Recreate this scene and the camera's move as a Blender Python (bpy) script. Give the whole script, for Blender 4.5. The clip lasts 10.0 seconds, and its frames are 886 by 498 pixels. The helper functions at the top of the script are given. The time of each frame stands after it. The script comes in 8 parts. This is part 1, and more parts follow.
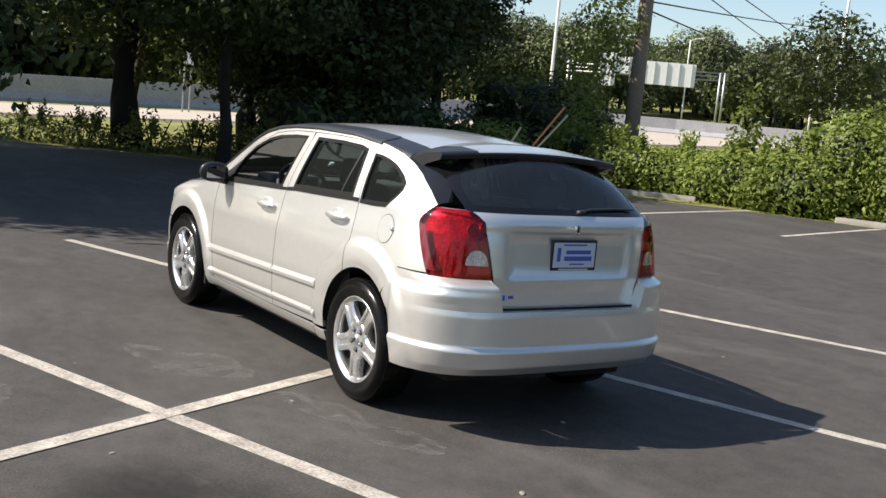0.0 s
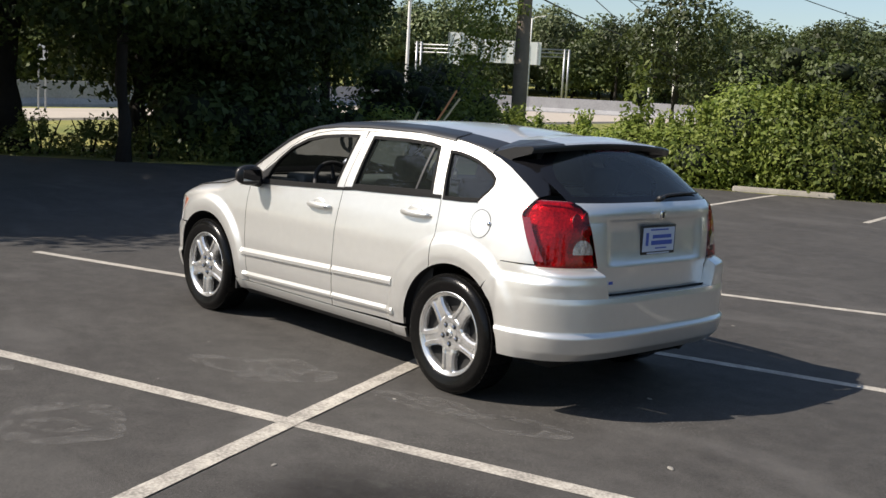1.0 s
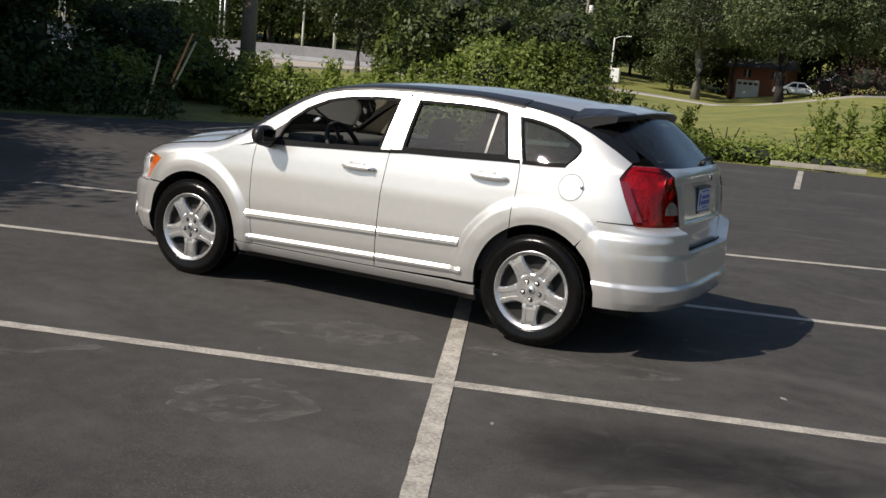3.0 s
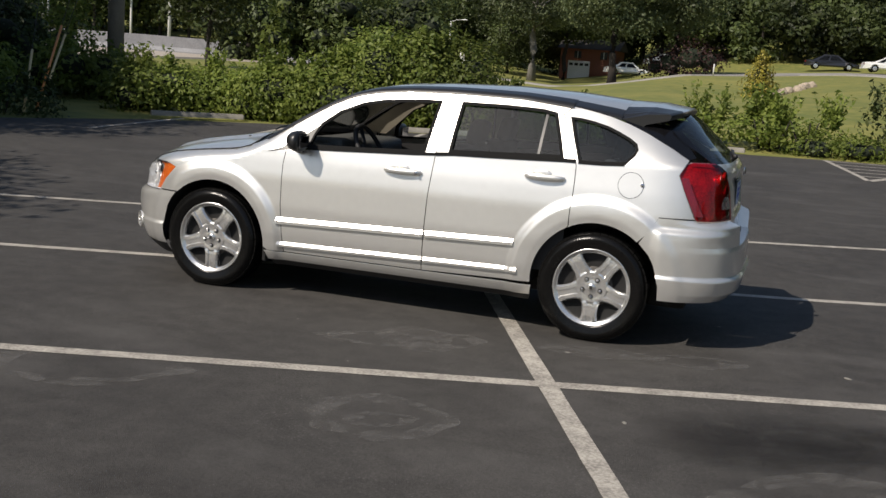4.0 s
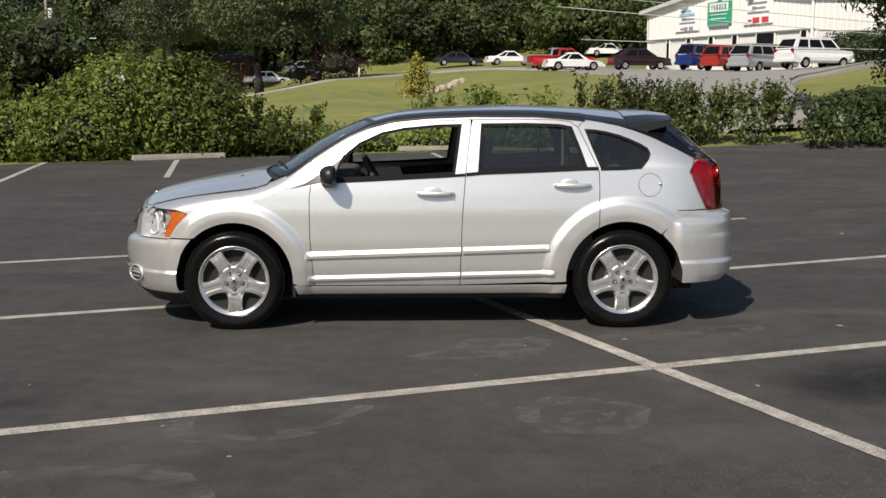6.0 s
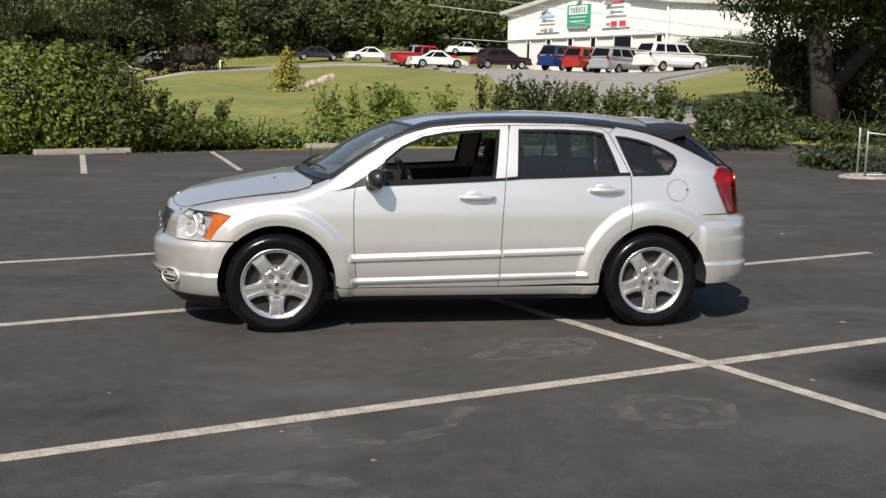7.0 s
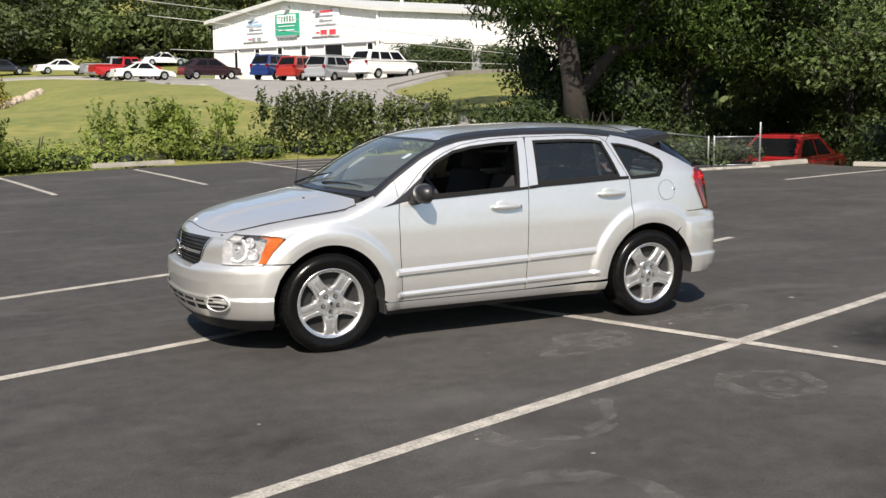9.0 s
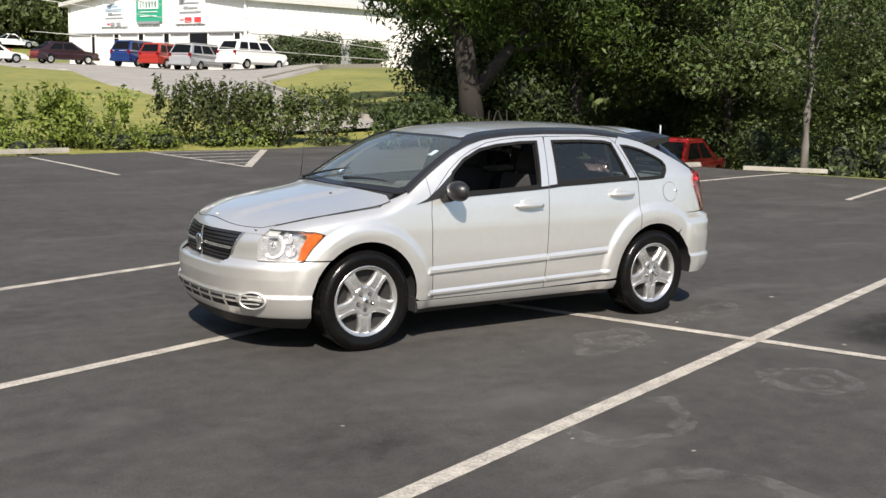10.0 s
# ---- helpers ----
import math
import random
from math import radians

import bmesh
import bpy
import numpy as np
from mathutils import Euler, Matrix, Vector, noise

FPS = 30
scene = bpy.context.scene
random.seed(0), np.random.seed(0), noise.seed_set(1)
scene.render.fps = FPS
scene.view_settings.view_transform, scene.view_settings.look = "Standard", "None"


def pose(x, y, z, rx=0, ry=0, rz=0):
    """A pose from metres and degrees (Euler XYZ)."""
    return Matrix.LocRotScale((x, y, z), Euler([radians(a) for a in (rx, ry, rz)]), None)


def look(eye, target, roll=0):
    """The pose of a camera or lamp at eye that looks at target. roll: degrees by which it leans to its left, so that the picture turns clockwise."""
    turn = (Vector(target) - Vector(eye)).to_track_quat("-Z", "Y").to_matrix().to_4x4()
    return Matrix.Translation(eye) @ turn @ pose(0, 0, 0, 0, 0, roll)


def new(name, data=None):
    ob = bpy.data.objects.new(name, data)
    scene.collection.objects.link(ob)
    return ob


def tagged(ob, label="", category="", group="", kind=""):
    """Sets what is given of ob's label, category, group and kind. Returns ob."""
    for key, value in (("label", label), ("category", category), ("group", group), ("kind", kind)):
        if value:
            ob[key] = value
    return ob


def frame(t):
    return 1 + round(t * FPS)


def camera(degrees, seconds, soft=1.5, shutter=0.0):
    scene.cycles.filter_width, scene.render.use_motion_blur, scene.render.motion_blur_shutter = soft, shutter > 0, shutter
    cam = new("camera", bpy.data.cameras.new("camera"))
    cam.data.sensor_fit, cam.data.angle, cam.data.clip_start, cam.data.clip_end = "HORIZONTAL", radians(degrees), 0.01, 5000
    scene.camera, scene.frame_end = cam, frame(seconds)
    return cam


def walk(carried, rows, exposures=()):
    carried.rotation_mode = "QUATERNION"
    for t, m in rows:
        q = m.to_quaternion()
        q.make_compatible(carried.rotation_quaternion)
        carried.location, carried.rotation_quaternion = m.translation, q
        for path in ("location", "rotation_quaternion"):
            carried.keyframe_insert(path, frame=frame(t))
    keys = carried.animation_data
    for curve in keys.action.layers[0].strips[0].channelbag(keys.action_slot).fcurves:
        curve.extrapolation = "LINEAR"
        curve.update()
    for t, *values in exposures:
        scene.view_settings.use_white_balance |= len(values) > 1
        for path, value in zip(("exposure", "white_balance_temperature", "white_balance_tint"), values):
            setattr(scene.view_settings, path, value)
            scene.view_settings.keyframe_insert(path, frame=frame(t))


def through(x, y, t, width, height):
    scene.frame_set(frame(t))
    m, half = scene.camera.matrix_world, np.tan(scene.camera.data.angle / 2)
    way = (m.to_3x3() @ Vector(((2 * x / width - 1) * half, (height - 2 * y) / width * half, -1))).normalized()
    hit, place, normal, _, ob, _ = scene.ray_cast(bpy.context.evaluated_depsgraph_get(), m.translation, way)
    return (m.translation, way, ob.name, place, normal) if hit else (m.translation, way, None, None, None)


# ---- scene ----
cam = camera(45.03, 10.0)
PATH = [
    (0, (6.183, -3.785, 1.627), (4.570, -2.632, 1.365), 5.46),
    (0.5, (5.801, -4.320, 1.618), (4.274, -3.066, 1.308), 5.62),
    (1, (5.440, -4.889, 1.604), (4.013, -3.514, 1.332), 3.22),
    (1.5, (4.967, -5.353, 1.573), (3.680, -3.847, 1.302), 1.70),
    (2, (4.511, -5.823, 1.549), (3.367, -4.207, 1.266), 2.38),
    (2.2, (4.335, -6.014, 1.576), (3.257, -4.356, 1.279), 3.53),
    (3.5, (2.959, -6.893, 1.569), (2.213, -5.068, 1.232), 4.65),
    (4, (2.295, -7.134, 1.577), (1.714, -5.250, 1.243), 4.11),
    (4.5, (1.705, -7.369, 1.607), (1.297, -5.436, 1.297), 2.74),
    (5, (1.066, -7.558, 1.617), (0.843, -5.591, 1.328), 2.91),
    (5.5, (0.429, -7.752, 1.619), (0.375, -5.773, 1.337), 1.20),
    (6, (-0.199, -7.866, 1.605), (-0.120, -5.890, 1.309), -0.04),
    (6.2, (-0.459, -7.882, 1.638), (-0.331, -5.909, 1.337), 0.92),
    (7.5, (-2.124, -7.832, 1.664), (-1.611, -5.920, 1.376), 0.47),
    (8, (-2.677, -7.771, 1.674), (-2.028, -5.897, 1.414), 1.09),
    (8.5, (-3.254, -7.553, 1.693), (-2.471, -5.735, 1.407), 1.19),
    (9, (-3.847, -7.372, 1.705), (-2.945, -5.609, 1.421), -0.40),
    (9.5, (-4.379, -7.076, 1.709), (-3.343, -5.389, 1.421), -0.48),
    (10, (-4.889, -6.690, 1.705), (-3.747, -5.074, 1.415), 1.46),
]
EXPOSURES = [(0.0, 1.0), (0.5, 0.92), (1.0, 0.74), (2.0, 0.45), (3.5, 0.15), (4.5, 0.08), (5.5, 0.12), (6.0, 0.24), (7.5, 0.50), (8.5, 0.66), (10.0, 0.82)]
walk(cam, [(t, look(eye, aim, roll)) for t, eye, aim, roll in PATH], EXPOSURES)

# ---- world and sun ----
SUN_DIR = Vector((-0.395, -0.635, 0.71)).normalized()      # towards the sun
world = bpy.data.worlds.new("world")
world.use_nodes = True
scene.world = world
wt = world.node_tree
sky = wt.nodes.new("ShaderNodeTexSky")
sky.sky_type, sky.sun_disc = "NISHITA", False
sky.sun_elevation = math.asin(SUN_DIR.z)
sky.sun_rotation = math.atan2(SUN_DIR.x, SUN_DIR.y)
wt.links.new(sky.outputs[0], wt.nodes["Background"].inputs[0])
wt.nodes["Background"].inputs[1].default_value = 0.085
sun = new("sun", bpy.data.lights.new("sun", "SUN"))
sun.data.energy, sun.data.angle, sun.data.color = 4.6, radians(0.5), (1.0, 0.905, 0.795)
sun.matrix_world = look(SUN_DIR * 60, (0, 0, 0))

# ---- materials ----


def pbr(name, color, rough=0.6, metal=0.0, coat=0.0, vary=0.0, scale=6.0, bump=0.0, bump_scale=60.0, second=None, spec=0.5, rand=0.0):
    """A Principled material; vary mixes towards a second colour at two noise scales, bump gives fine relief, rand varies it from object to object."""
    m = bpy.data.materials.new(name)
    m.use_nodes = True
    nt = m.node_tree
    b = nt.nodes["Principled BSDF"]
    b.inputs["Base Color"].default_value = (*color, 1)
    b.inputs["Roughness"].default_value = rough
    b.inputs["Metallic"].default_value = metal
    b.inputs["Coat Weight"].default_value = coat
    b.inputs["Coat Roughness"].default_value = 0.04
    b.inputs["Specular IOR Level"].default_value = spec
    tc = nt.nodes.new("ShaderNodeTexCoord")
    if vary:
        second = second or tuple(c * 0.55 for c in color)
        n1, n2 = nt.nodes.new("ShaderNodeTexNoise"), nt.nodes.new("ShaderNodeTexNoise")
        n1.inputs["Scale"].default_value, n2.inputs["Scale"].default_value = scale, scale * 9
        n1.inputs["Detail"].default_value = n2.inputs["Detail"].default_value = 4
        add = nt.nodes.new("ShaderNodeMath")
        add.operation = "MULTIPLY_ADD"
        add.inputs[1].default_value = 0.55
        half = nt.nodes.new("ShaderNodeMath")
        half.operation = "MULTIPLY"
        half.inputs[1].default_value = 0.45
        ramp = nt.nodes.new("ShaderNodeMapRange")
        ramp.inputs[1].default_value, ramp.inputs[2].default_value = 0.38, 0.62
        ramp.inputs[4].default_value = vary
        mix = nt.nodes.new("ShaderNodeMix")
        mix.data_type = "RGBA"
        mix.inputs[6].default_value, mix.inputs[7].default_value = (*color, 1), (*second, 1)
        for n in (n1, n2):
            nt.links.new(tc.outputs["Object"], n.inputs["Vector"])
        nt.links.new(n1.outputs[0], half.inputs[0])
        nt.links.new(n2.outputs[0], add.inputs[0])
        nt.links.new(half.outputs[0], add.inputs[2])
        nt.links.new(add.outputs[0], ramp.inputs[0])
        nt.links.new(ramp.outputs[0], mix.inputs[0])
        out = mix.outputs[2]
        if rand:
            info, hsv, mr = nt.nodes.new("ShaderNodeObjectInfo"), nt.nodes.new("ShaderNodeHueSaturation"), nt.nodes.new("ShaderNodeMapRange")
            mr.inputs[3].default_value, mr.inputs[4].default_value = 1 - rand, 1 + rand
            nt.links.new(info.outputs["Random"], mr.inputs[0])
            nt.links.new(mr.outputs[0], hsv.inputs["Value"])
            nt.links.new(out, hsv.inputs["Color"])
            out = hsv.outputs[0]
        nt.links.new(out, b.inputs["Base Color"])
    if bump:
        nb, bp = nt.nodes.new("ShaderNodeTexNoise"), nt.nodes.new("ShaderNodeBump")
        nb.inputs["Scale"].default_value, nb.inputs["Detail"].default_value = bump_scale, 5
        bp.inputs["Strength"].default_value, bp.inputs["Distance"].default_value = bump, 0.01
        nt.links.new(tc.outputs["Object"], nb.inputs["Vector"])
        nt.links.new(nb.outputs[0], bp.inputs["Height"])
        nt.links.new(bp.outputs[0], b.inputs["Normal"])
    return m


def pane(name, tint, gloss=1.5, rough=0.0, veil=0.0):
    """Thin glass: tinted see-through with a Fresnel gloss and, if wanted, a pale diffuse layer."""
    m = bpy.data.materials.new(name)
    m.use_nodes = True
    nt = m.node_tree
    nt.nodes.remove(nt.nodes["Principled BSDF"])
    tr, gl, mx, fr = (nt.nodes.new("ShaderNode" + k) for k in ("BsdfTransparent", "BsdfGlossy", "MixShader", "Fresnel"))
    tr.inputs[0].default_value = (*tint, 1)
    gl.inputs["Roughness"].default_value = rough
    fr.inputs[0].default_value = gloss
    nt.links.new(fr.outputs[0], mx.inputs[0])
    nt.links.new(tr.outputs[0], mx.inputs[1])
    nt.links.new(gl.outputs[0], mx.inputs[2])
    out = mx.outputs[0]
    if veil:
        df, md = nt.nodes.new("ShaderNodeBsdfDiffuse"), nt.nodes.new("ShaderNodeMixShader")
        df.inputs[0].default_value = (0.62, 0.72, 0.70, 1)
        md.inputs[0].default_value = veil
        nt.links.new(out, md.inputs[1])
        nt.links.new(df.outputs[0], md.inputs[2])
        out = md.outputs[0]
    nt.links.new(out, nt.nodes["Material Output"].inputs[0])
    return m


M = {
    "gloss_black": pbr("gloss_black", (0.006, 0.006, 0.007), 0.12),
    "seal": pbr("rubber_seal", (0.010, 0.010, 0.010), 0.85, spec=0.2),
    "paint": pbr("silver_paint", (0.80, 0.795, 0.765), 0.36, 0.74, 0.9, vary=0.08, scale=2.0),
    "trim": pbr("black_trim", (0.016, 0.016, 0.017), 0.38, 0, 0.15, vary=0.3, scale=9),
    "plastic": pbr("black_plastic", (0.016, 0.016, 0.017), 0.55, bump=0.15, bump_scale=400),
    "dark": pbr("dark_underbody_and_shade", (0.010, 0.010, 0.010), 0.9),
    "rubber": pbr("tyre_rubber", (0.004, 0.004, 0.004), 0.20, vary=0.5, scale=8, second=(0.009, 0.0087, 0.0084), bump=0.10, bump_scale=120, spec=0.22),
    "alloy": pbr("alloy", (0.74, 0.74, 0.73), 0.26, 0.85, 0.6, vary=0.15, scale=10),
    "chrome": pbr("chrome", (0.82, 0.82, 0.83), 0.08, 1.0),
    "mirror": pbr("mirror_glass", (0.30, 0.31, 0.33), 0.03, 1.0),
    "fabric": pbr("seat_cloth", (0.040, 0.040, 0.043), 0.9, vary=0.5, scale=40, bump=0.3, bump_scale=300),
    "beige": pbr("pillar_lining", (0.42, 0.38, 0.30), 0.8, vary=0.3, scale=20),
    "dash": pbr("dashboard_grey", (0.08, 0.083, 0.08), 0.6, vary=0.3, scale=12, bump=0.2, bump_scale=250),
    "cabin": pbr("cabin_plastic", (0.025, 0.025, 0.027), 0.6, bump=0.2, bump_scale=250),
    "red_lens": pbr("red_lens", (0.20, 0.003, 0.008), 0.12, 0, 1.0, vary=0.8, scale=11, second=(0.10, 0.0, 0.003)),
    "red_inner": pbr("red_reflector", (0.90, 0.66, 0.66), 0.22, 0.55, 0.0, vary=0.8, scale=9, second=(0.30, 0.14, 0.14), bump=0.9, bump_scale=22),
    "red_glass": pane("red_glass", (0.66, 0.008, 0.02), 1.5),
    "bowl": pbr("lamp_bowl", (0.86, 0.87, 0.88), 0.30, 0.25, 0.5, vary=0.2, scale=20),
    "clear_lens": pbr("clear_lens", (0.24, 0.20, 0.20), 0.12, 0.6, 1.0, vary=0.9, scale=16, second=(0.6, 0.52, 0.52), bump=0.5, bump_scale=40),
    "amber": pbr("amber_lens", (0.70, 0.17, 0.02), 0.14, 0.2, 1.0, vary=0.8, scale=30, second=(0.40, 0.07, 0.01)),
    "reflector": pbr("lamp_reflector", (0.80, 0.81, 0.83), 0.22, 0.6, 0.0, vary=0.8, scale=10, second=(0.36, 0.36, 0.38), bump=0.7, bump_scale=18),
    "glass": pane("clear_glass", (0.78, 0.88, 0.85), 2.2, veil=0.06),
    "tint": pane("privacy_glass", (0.44, 0.54, 0.54), 1.7, veil=0.012),
    "lens": pane("lamp_cover", (0.95, 0.96, 0.97), 1.5),
    "plate_blue": pbr("plate_blue", (0.06, 0.11, 0.42), 0.4),
    "plate_white": pbr("plate_white", (0.55, 0.60, 0.70), 0.4),
}

# ---- mesh helpers ----
import functools
from mathutils.geometry import delaunay_2d_cdt


def thing(name, label, category, group="", at=(0, 0, 0), kind=""):
    ob = new(name)
    ob.location = at
    ob.empty_display_size = 0.2
    return tagged(ob, label, category, group, kind)


def mesh_of(name, bm, material, smooth=True):
    me = bpy.data.meshes.new(name)
    bm.to_mesh(me)
    bm.free()
    for m in material if isinstance(material, (list, tuple)) else [material]:
        me.materials.append(m)
    me.polygons.foreach_set("use_smooth", [smooth] * len(me.polygons))
    return me


def part(name, bm, material, parent=None, label="", smooth=True, at=None):
    ob = new(name, mesh_of(name, bm, material, smooth))
    if parent:
        ob.parent = parent
    if at is not None:
        ob.matrix_basis = at
    return tagged(ob, label)


def add_box(bm, c, d, m=None, bevel=0.0, mi=0):
    """A box of size d round c, turned by m, into bm."""
    r = bmesh.ops.create_cube(bm, size=1)
    for v in r["verts"]:
        v.co = Vector((v.co.x * d[0], v.co.y * d[1], v.co.z * d[2]))
    faces = {f for v in r["verts"] for f in v.link_faces}
    verts = r["verts"]
    if bevel:
        g = bmesh.ops.bevel(bm, geom=list({e for f in faces for e in f.edges}), offset=bevel, segments=2, affect="EDGES", profile=0.6)
        verts = list({v for f in g["faces"] for v in f.verts} | {v for v in verts if v.is_valid})
        verts = list({w for v in verts for f in v.link_faces for w in f.verts})
    t = Matrix.Translation(c) @ (m or Matrix())
    bmesh.ops.transform(bm, matrix=t, verts=verts)
    for f in {f for v in verts for f in v.link_faces}:
        f.material_index = mi
    return verts


def add_tube(bm, path, radius, n=8, mi=0):
    """A round bar along a list of points; radius: one number or one a point."""
    pts = [Vector(p) for p in path]
    rs = radius if isinstance(radius, (list, tuple)) else [radius] * len(pts)
    rings = []
    for i, p in enumerate(pts):
        d = (pts[min(i + 1, len(pts) - 1)] - pts[max(i - 1, 0)]).normalized()
        q = d.to_track_quat("Z", "Y")
        rings.append([bm.verts.new(p + q @ Vector((rs[i] * math.cos(a), rs[i] * math.sin(a), 0))) for a in (2 * math.pi * k / n for k in range(n))])
    for a, b in zip(rings, rings[1:]):
        for k in range(n):
            bm.faces.new((a[k], a[(k + 1) % n], b[(k + 1) % n], b[k])).material_index = mi
    bm.faces.new(rings[0][::-1]).material_index = mi
    bm.faces.new(rings[-1]).material_index = mi


def add_lathe(bm, profile, n=48, mi=0, axis="Y", at=(0, 0, 0)):
    """Turns a list of (radius, along) about an axis."""
    rings = []
    for r, h in profile:
        ring = []
        for k in range(n):
            a = 2 * math.pi * k / n
            u, v = r * math.cos(a), r * math.sin(a)
            co = {"Y": (u, h, v), "Z": (u, v, h), "X": (h, u, v)}[axis]
            ring.append(bm.verts.new(Vector(co) + Vector(at)))
        rings.append(ring)
    for a, b in zip(rings, rings[1:]):
        for k in range(n):
            bm.faces.new((a[k], b[k], b[(k + 1) % n], a[(k + 1) % n])).material_index = mi


def box_part(name, c, d, material, parent, label="", bevel=0.0, m=None):
    bm = bmesh.new()
    add_box(bm, c, d, m, bevel)
    return part(name, bm, material, parent, label, smooth=False)


def table(*knots):
    xs, ys = zip(*knots)
    return lambda v: float(np.interp(v, xs, ys))


def smooth01(a, b, v):
    t = min(max((v - a) / (b - a), 0.0), 1.0)
    return t * t * (3 - 2 * t)


# ---- the silver hatchback: one surface, half its width at each place of the side view ----
HUB_F, HUB_R, HUB_Z, ARCH = -1.322, 1.312, 0.343, 0.390      # wheel openings: centres and radius
top_line = table((-2.20, 0.70), (-2.12, 0.81), (-2.0, 0.872), (-1.75, 0.935), (-1.5, 0.98), (-1.3, 1.015), (-1.15, 1.05), (-1.03, 1.105), (-0.8, 1.262), (-0.6, 1.365),
                 (-0.44, 1.42), (-0.19, 1.468), (0.15, 1.492), (0.57, 1.504), (1.0, 1.492), (1.33, 1.466), (1.58, 1.44), (1.8, 1.41), (2.2, 1.3))
rail_z = table((-2.2, 0.66), (-2.0, 0.80), (-1.9, 0.835), (-1.7, 0.888), (-1.47, 0.923), (-1.19, 0.955), (-1.09, 0.985), (-0.97, 1.042), (-0.754, 1.185), (-0.56, 1.303), (-0.404, 1.372),
               (-0.25, 1.41), (-0.02, 1.434), (0.29, 1.446), (0.75, 1.443), (1.06, 1.414), (1.3, 1.38), (1.6, 1.32), (1.9, 1.25), (2.2, 1.2))
rail_y = table((-2.2, 0.62), (-1.9, 0.70), (-1.5, 0.735), (-1.15, 0.745), (-0.97, 0.735), (-0.6, 0.668), (-0.3, 0.635), (0.3, 0.625), (1.0, 0.615), (1.5, 0.60), (2.2, 0.58))
low_y = table((0.12, 0.64), (0.18, 0.72), (0.24, 0.785), (0.30, 0.812), (0.42, 0.832), (0.6, 0.842), (0.8, 0.836), (0.92, 0.818), (1.0, 0.802), (1.09, 0.785), (1.2, 0.76))
belt_z = table((-0.93, 0.955), (-0.55, 0.995), (0.17, 1.038), (0.25, 1.049), (1.08, 1.084), (1.6, 1.10), (2.2, 1.10))
nose_x = table((0.12, -1.98), (0.17, -2.05), (0.25, -2.13), (0.38, -2.190), (0.405, -2.180), (0.50, -2.195), (0.568, -2.188), (0.590, -2.172), (0.618, -2.125), (0.66, -2.112), (0.76, -2.105), (0.82, -2.09), (0.86, -2.06), (0.92, -1.99), (1.6, -1.7))
tail_x = table((0.12, 1.9), (0.26, 2.02), (0.31, 2.10), (0.36, 2.15), (0.445, 2.170), (0.468, 2.148), (0.62, 2.152), (0.68, 2.135), (0.735, 2.085), (0.76, 2.07), (0.81, 2.075), (1.0, 2.06), (1.1, 2.035), (1.14, 2.0), (1.36, 1.775), (1.415, 1.70), (1.45, 1.66), (1.55, 1.55))
XS_F, XS_R, P_F, P_R = -1.45, 1.45, 2.6, 3.9


def soft(f, v, w=0.035):
    """A knotted line, rounded at its knots."""
    return (f(v - w) + 2 * f(v - w / 2) + 2 * f(v) + 2 * f(v + w / 2) + f(v + w)) / 8


def half_width(x, z):
    t, zr, yr = soft(top_line, x, 0.06), soft(rail_z, x, 0.05), rail_y(x)
    zb = soft(belt_z, x) if x > -0.93 else min(zr - 0.075, 0.955)
    zb = zb if x > -0.85 else zb * smooth01(-1.1, -0.85, x) + (zr - 0.075) * (1 - smooth01(-1.1, -0.85, x))
    if z <= zb:
        y = soft(low_y, z, 0.03)
    elif z <= zr:
        s = (z - zb) / max(zr - zb, 1e-4)
        k = 1.18 + 0.7 * (1 - smooth01(-1.05, -0.75, x))
        yb = soft(low_y, zb, 0.03)
        y = yr + (yb - yr) * (1 - s**k)
    elif z < t:
        y = yr * (1 - ((z - zr) / (t - zr))) ** (1 / 2.4)
    else:
        return 0.0
    # flares round the wheels and the bumpers' shelf
    for hx, out in ((HUB_F, 0.535), (HUB_R, 0.565)):
        r = math.hypot(x - hx, z - HUB_Z)
        if r < out and z < zr - 0.02:
            y += 0.022 * (1 - 0.5 * smooth01(1.60, 1.72, abs(x))) * (1 - smooth01(out - 0.066, out, r)) * (1 - 0.35 * (1 - smooth01(ARCH - 0.01, ARCH + 0.05, r)) if r > ARCH - 0.01 else 1)
    if x > 1.6 and z < 0.76:
        y += 0.024 * smooth01(1.63, 1.70, x) * (1 - smooth01(0.715, 0.755, z))
    if x > 1.6 and z < 0.48:
        y += 0.012 * smooth01(1.64, 1.69, x) * (1 - smooth01(0.45, 0.468, z))
    if x < -1.62 and z < 0.42:
        y += 0.016 * (1 - smooth01(0.385, 0.402, z)) * smooth01(1.64, 1.72, -x)
    if x < XS_F:
        u = (XS_F - x) / (XS_F - nose_x(z))
        y *= max(0.0, 1 - u**P_F) ** (1 / P_F) if u < 1 else 0.0
    if x > XS_R:
        u = (x - XS_R) / (tail_x(z) - XS_R)
        y *= max(0.0, 1 - u**P_R) ** (1 / P_R) if u < 1 else 0.0
    return y


def top_height(x, y):
    lo, hi = soft(rail_z, x, 0.05) - 0.25, soft(top_line, x, 0.06)
    for _ in range(26):
        mid = (lo + hi) / 2
        lo, hi = (mid, hi) if half_width(x, mid) > abs(y) else (lo, mid)
    return lo


def inside(p, poly):
    x, y, hit = p[0], p[1], False
    for (ax, ay), (bx, by) in zip(poly, poly[1:] + poly[:1]):
        if (ay > y) != (by > y) and x < (bx - ax) * (y - ay) / (by - ay) + ax:
            hit = not hit
    return hit


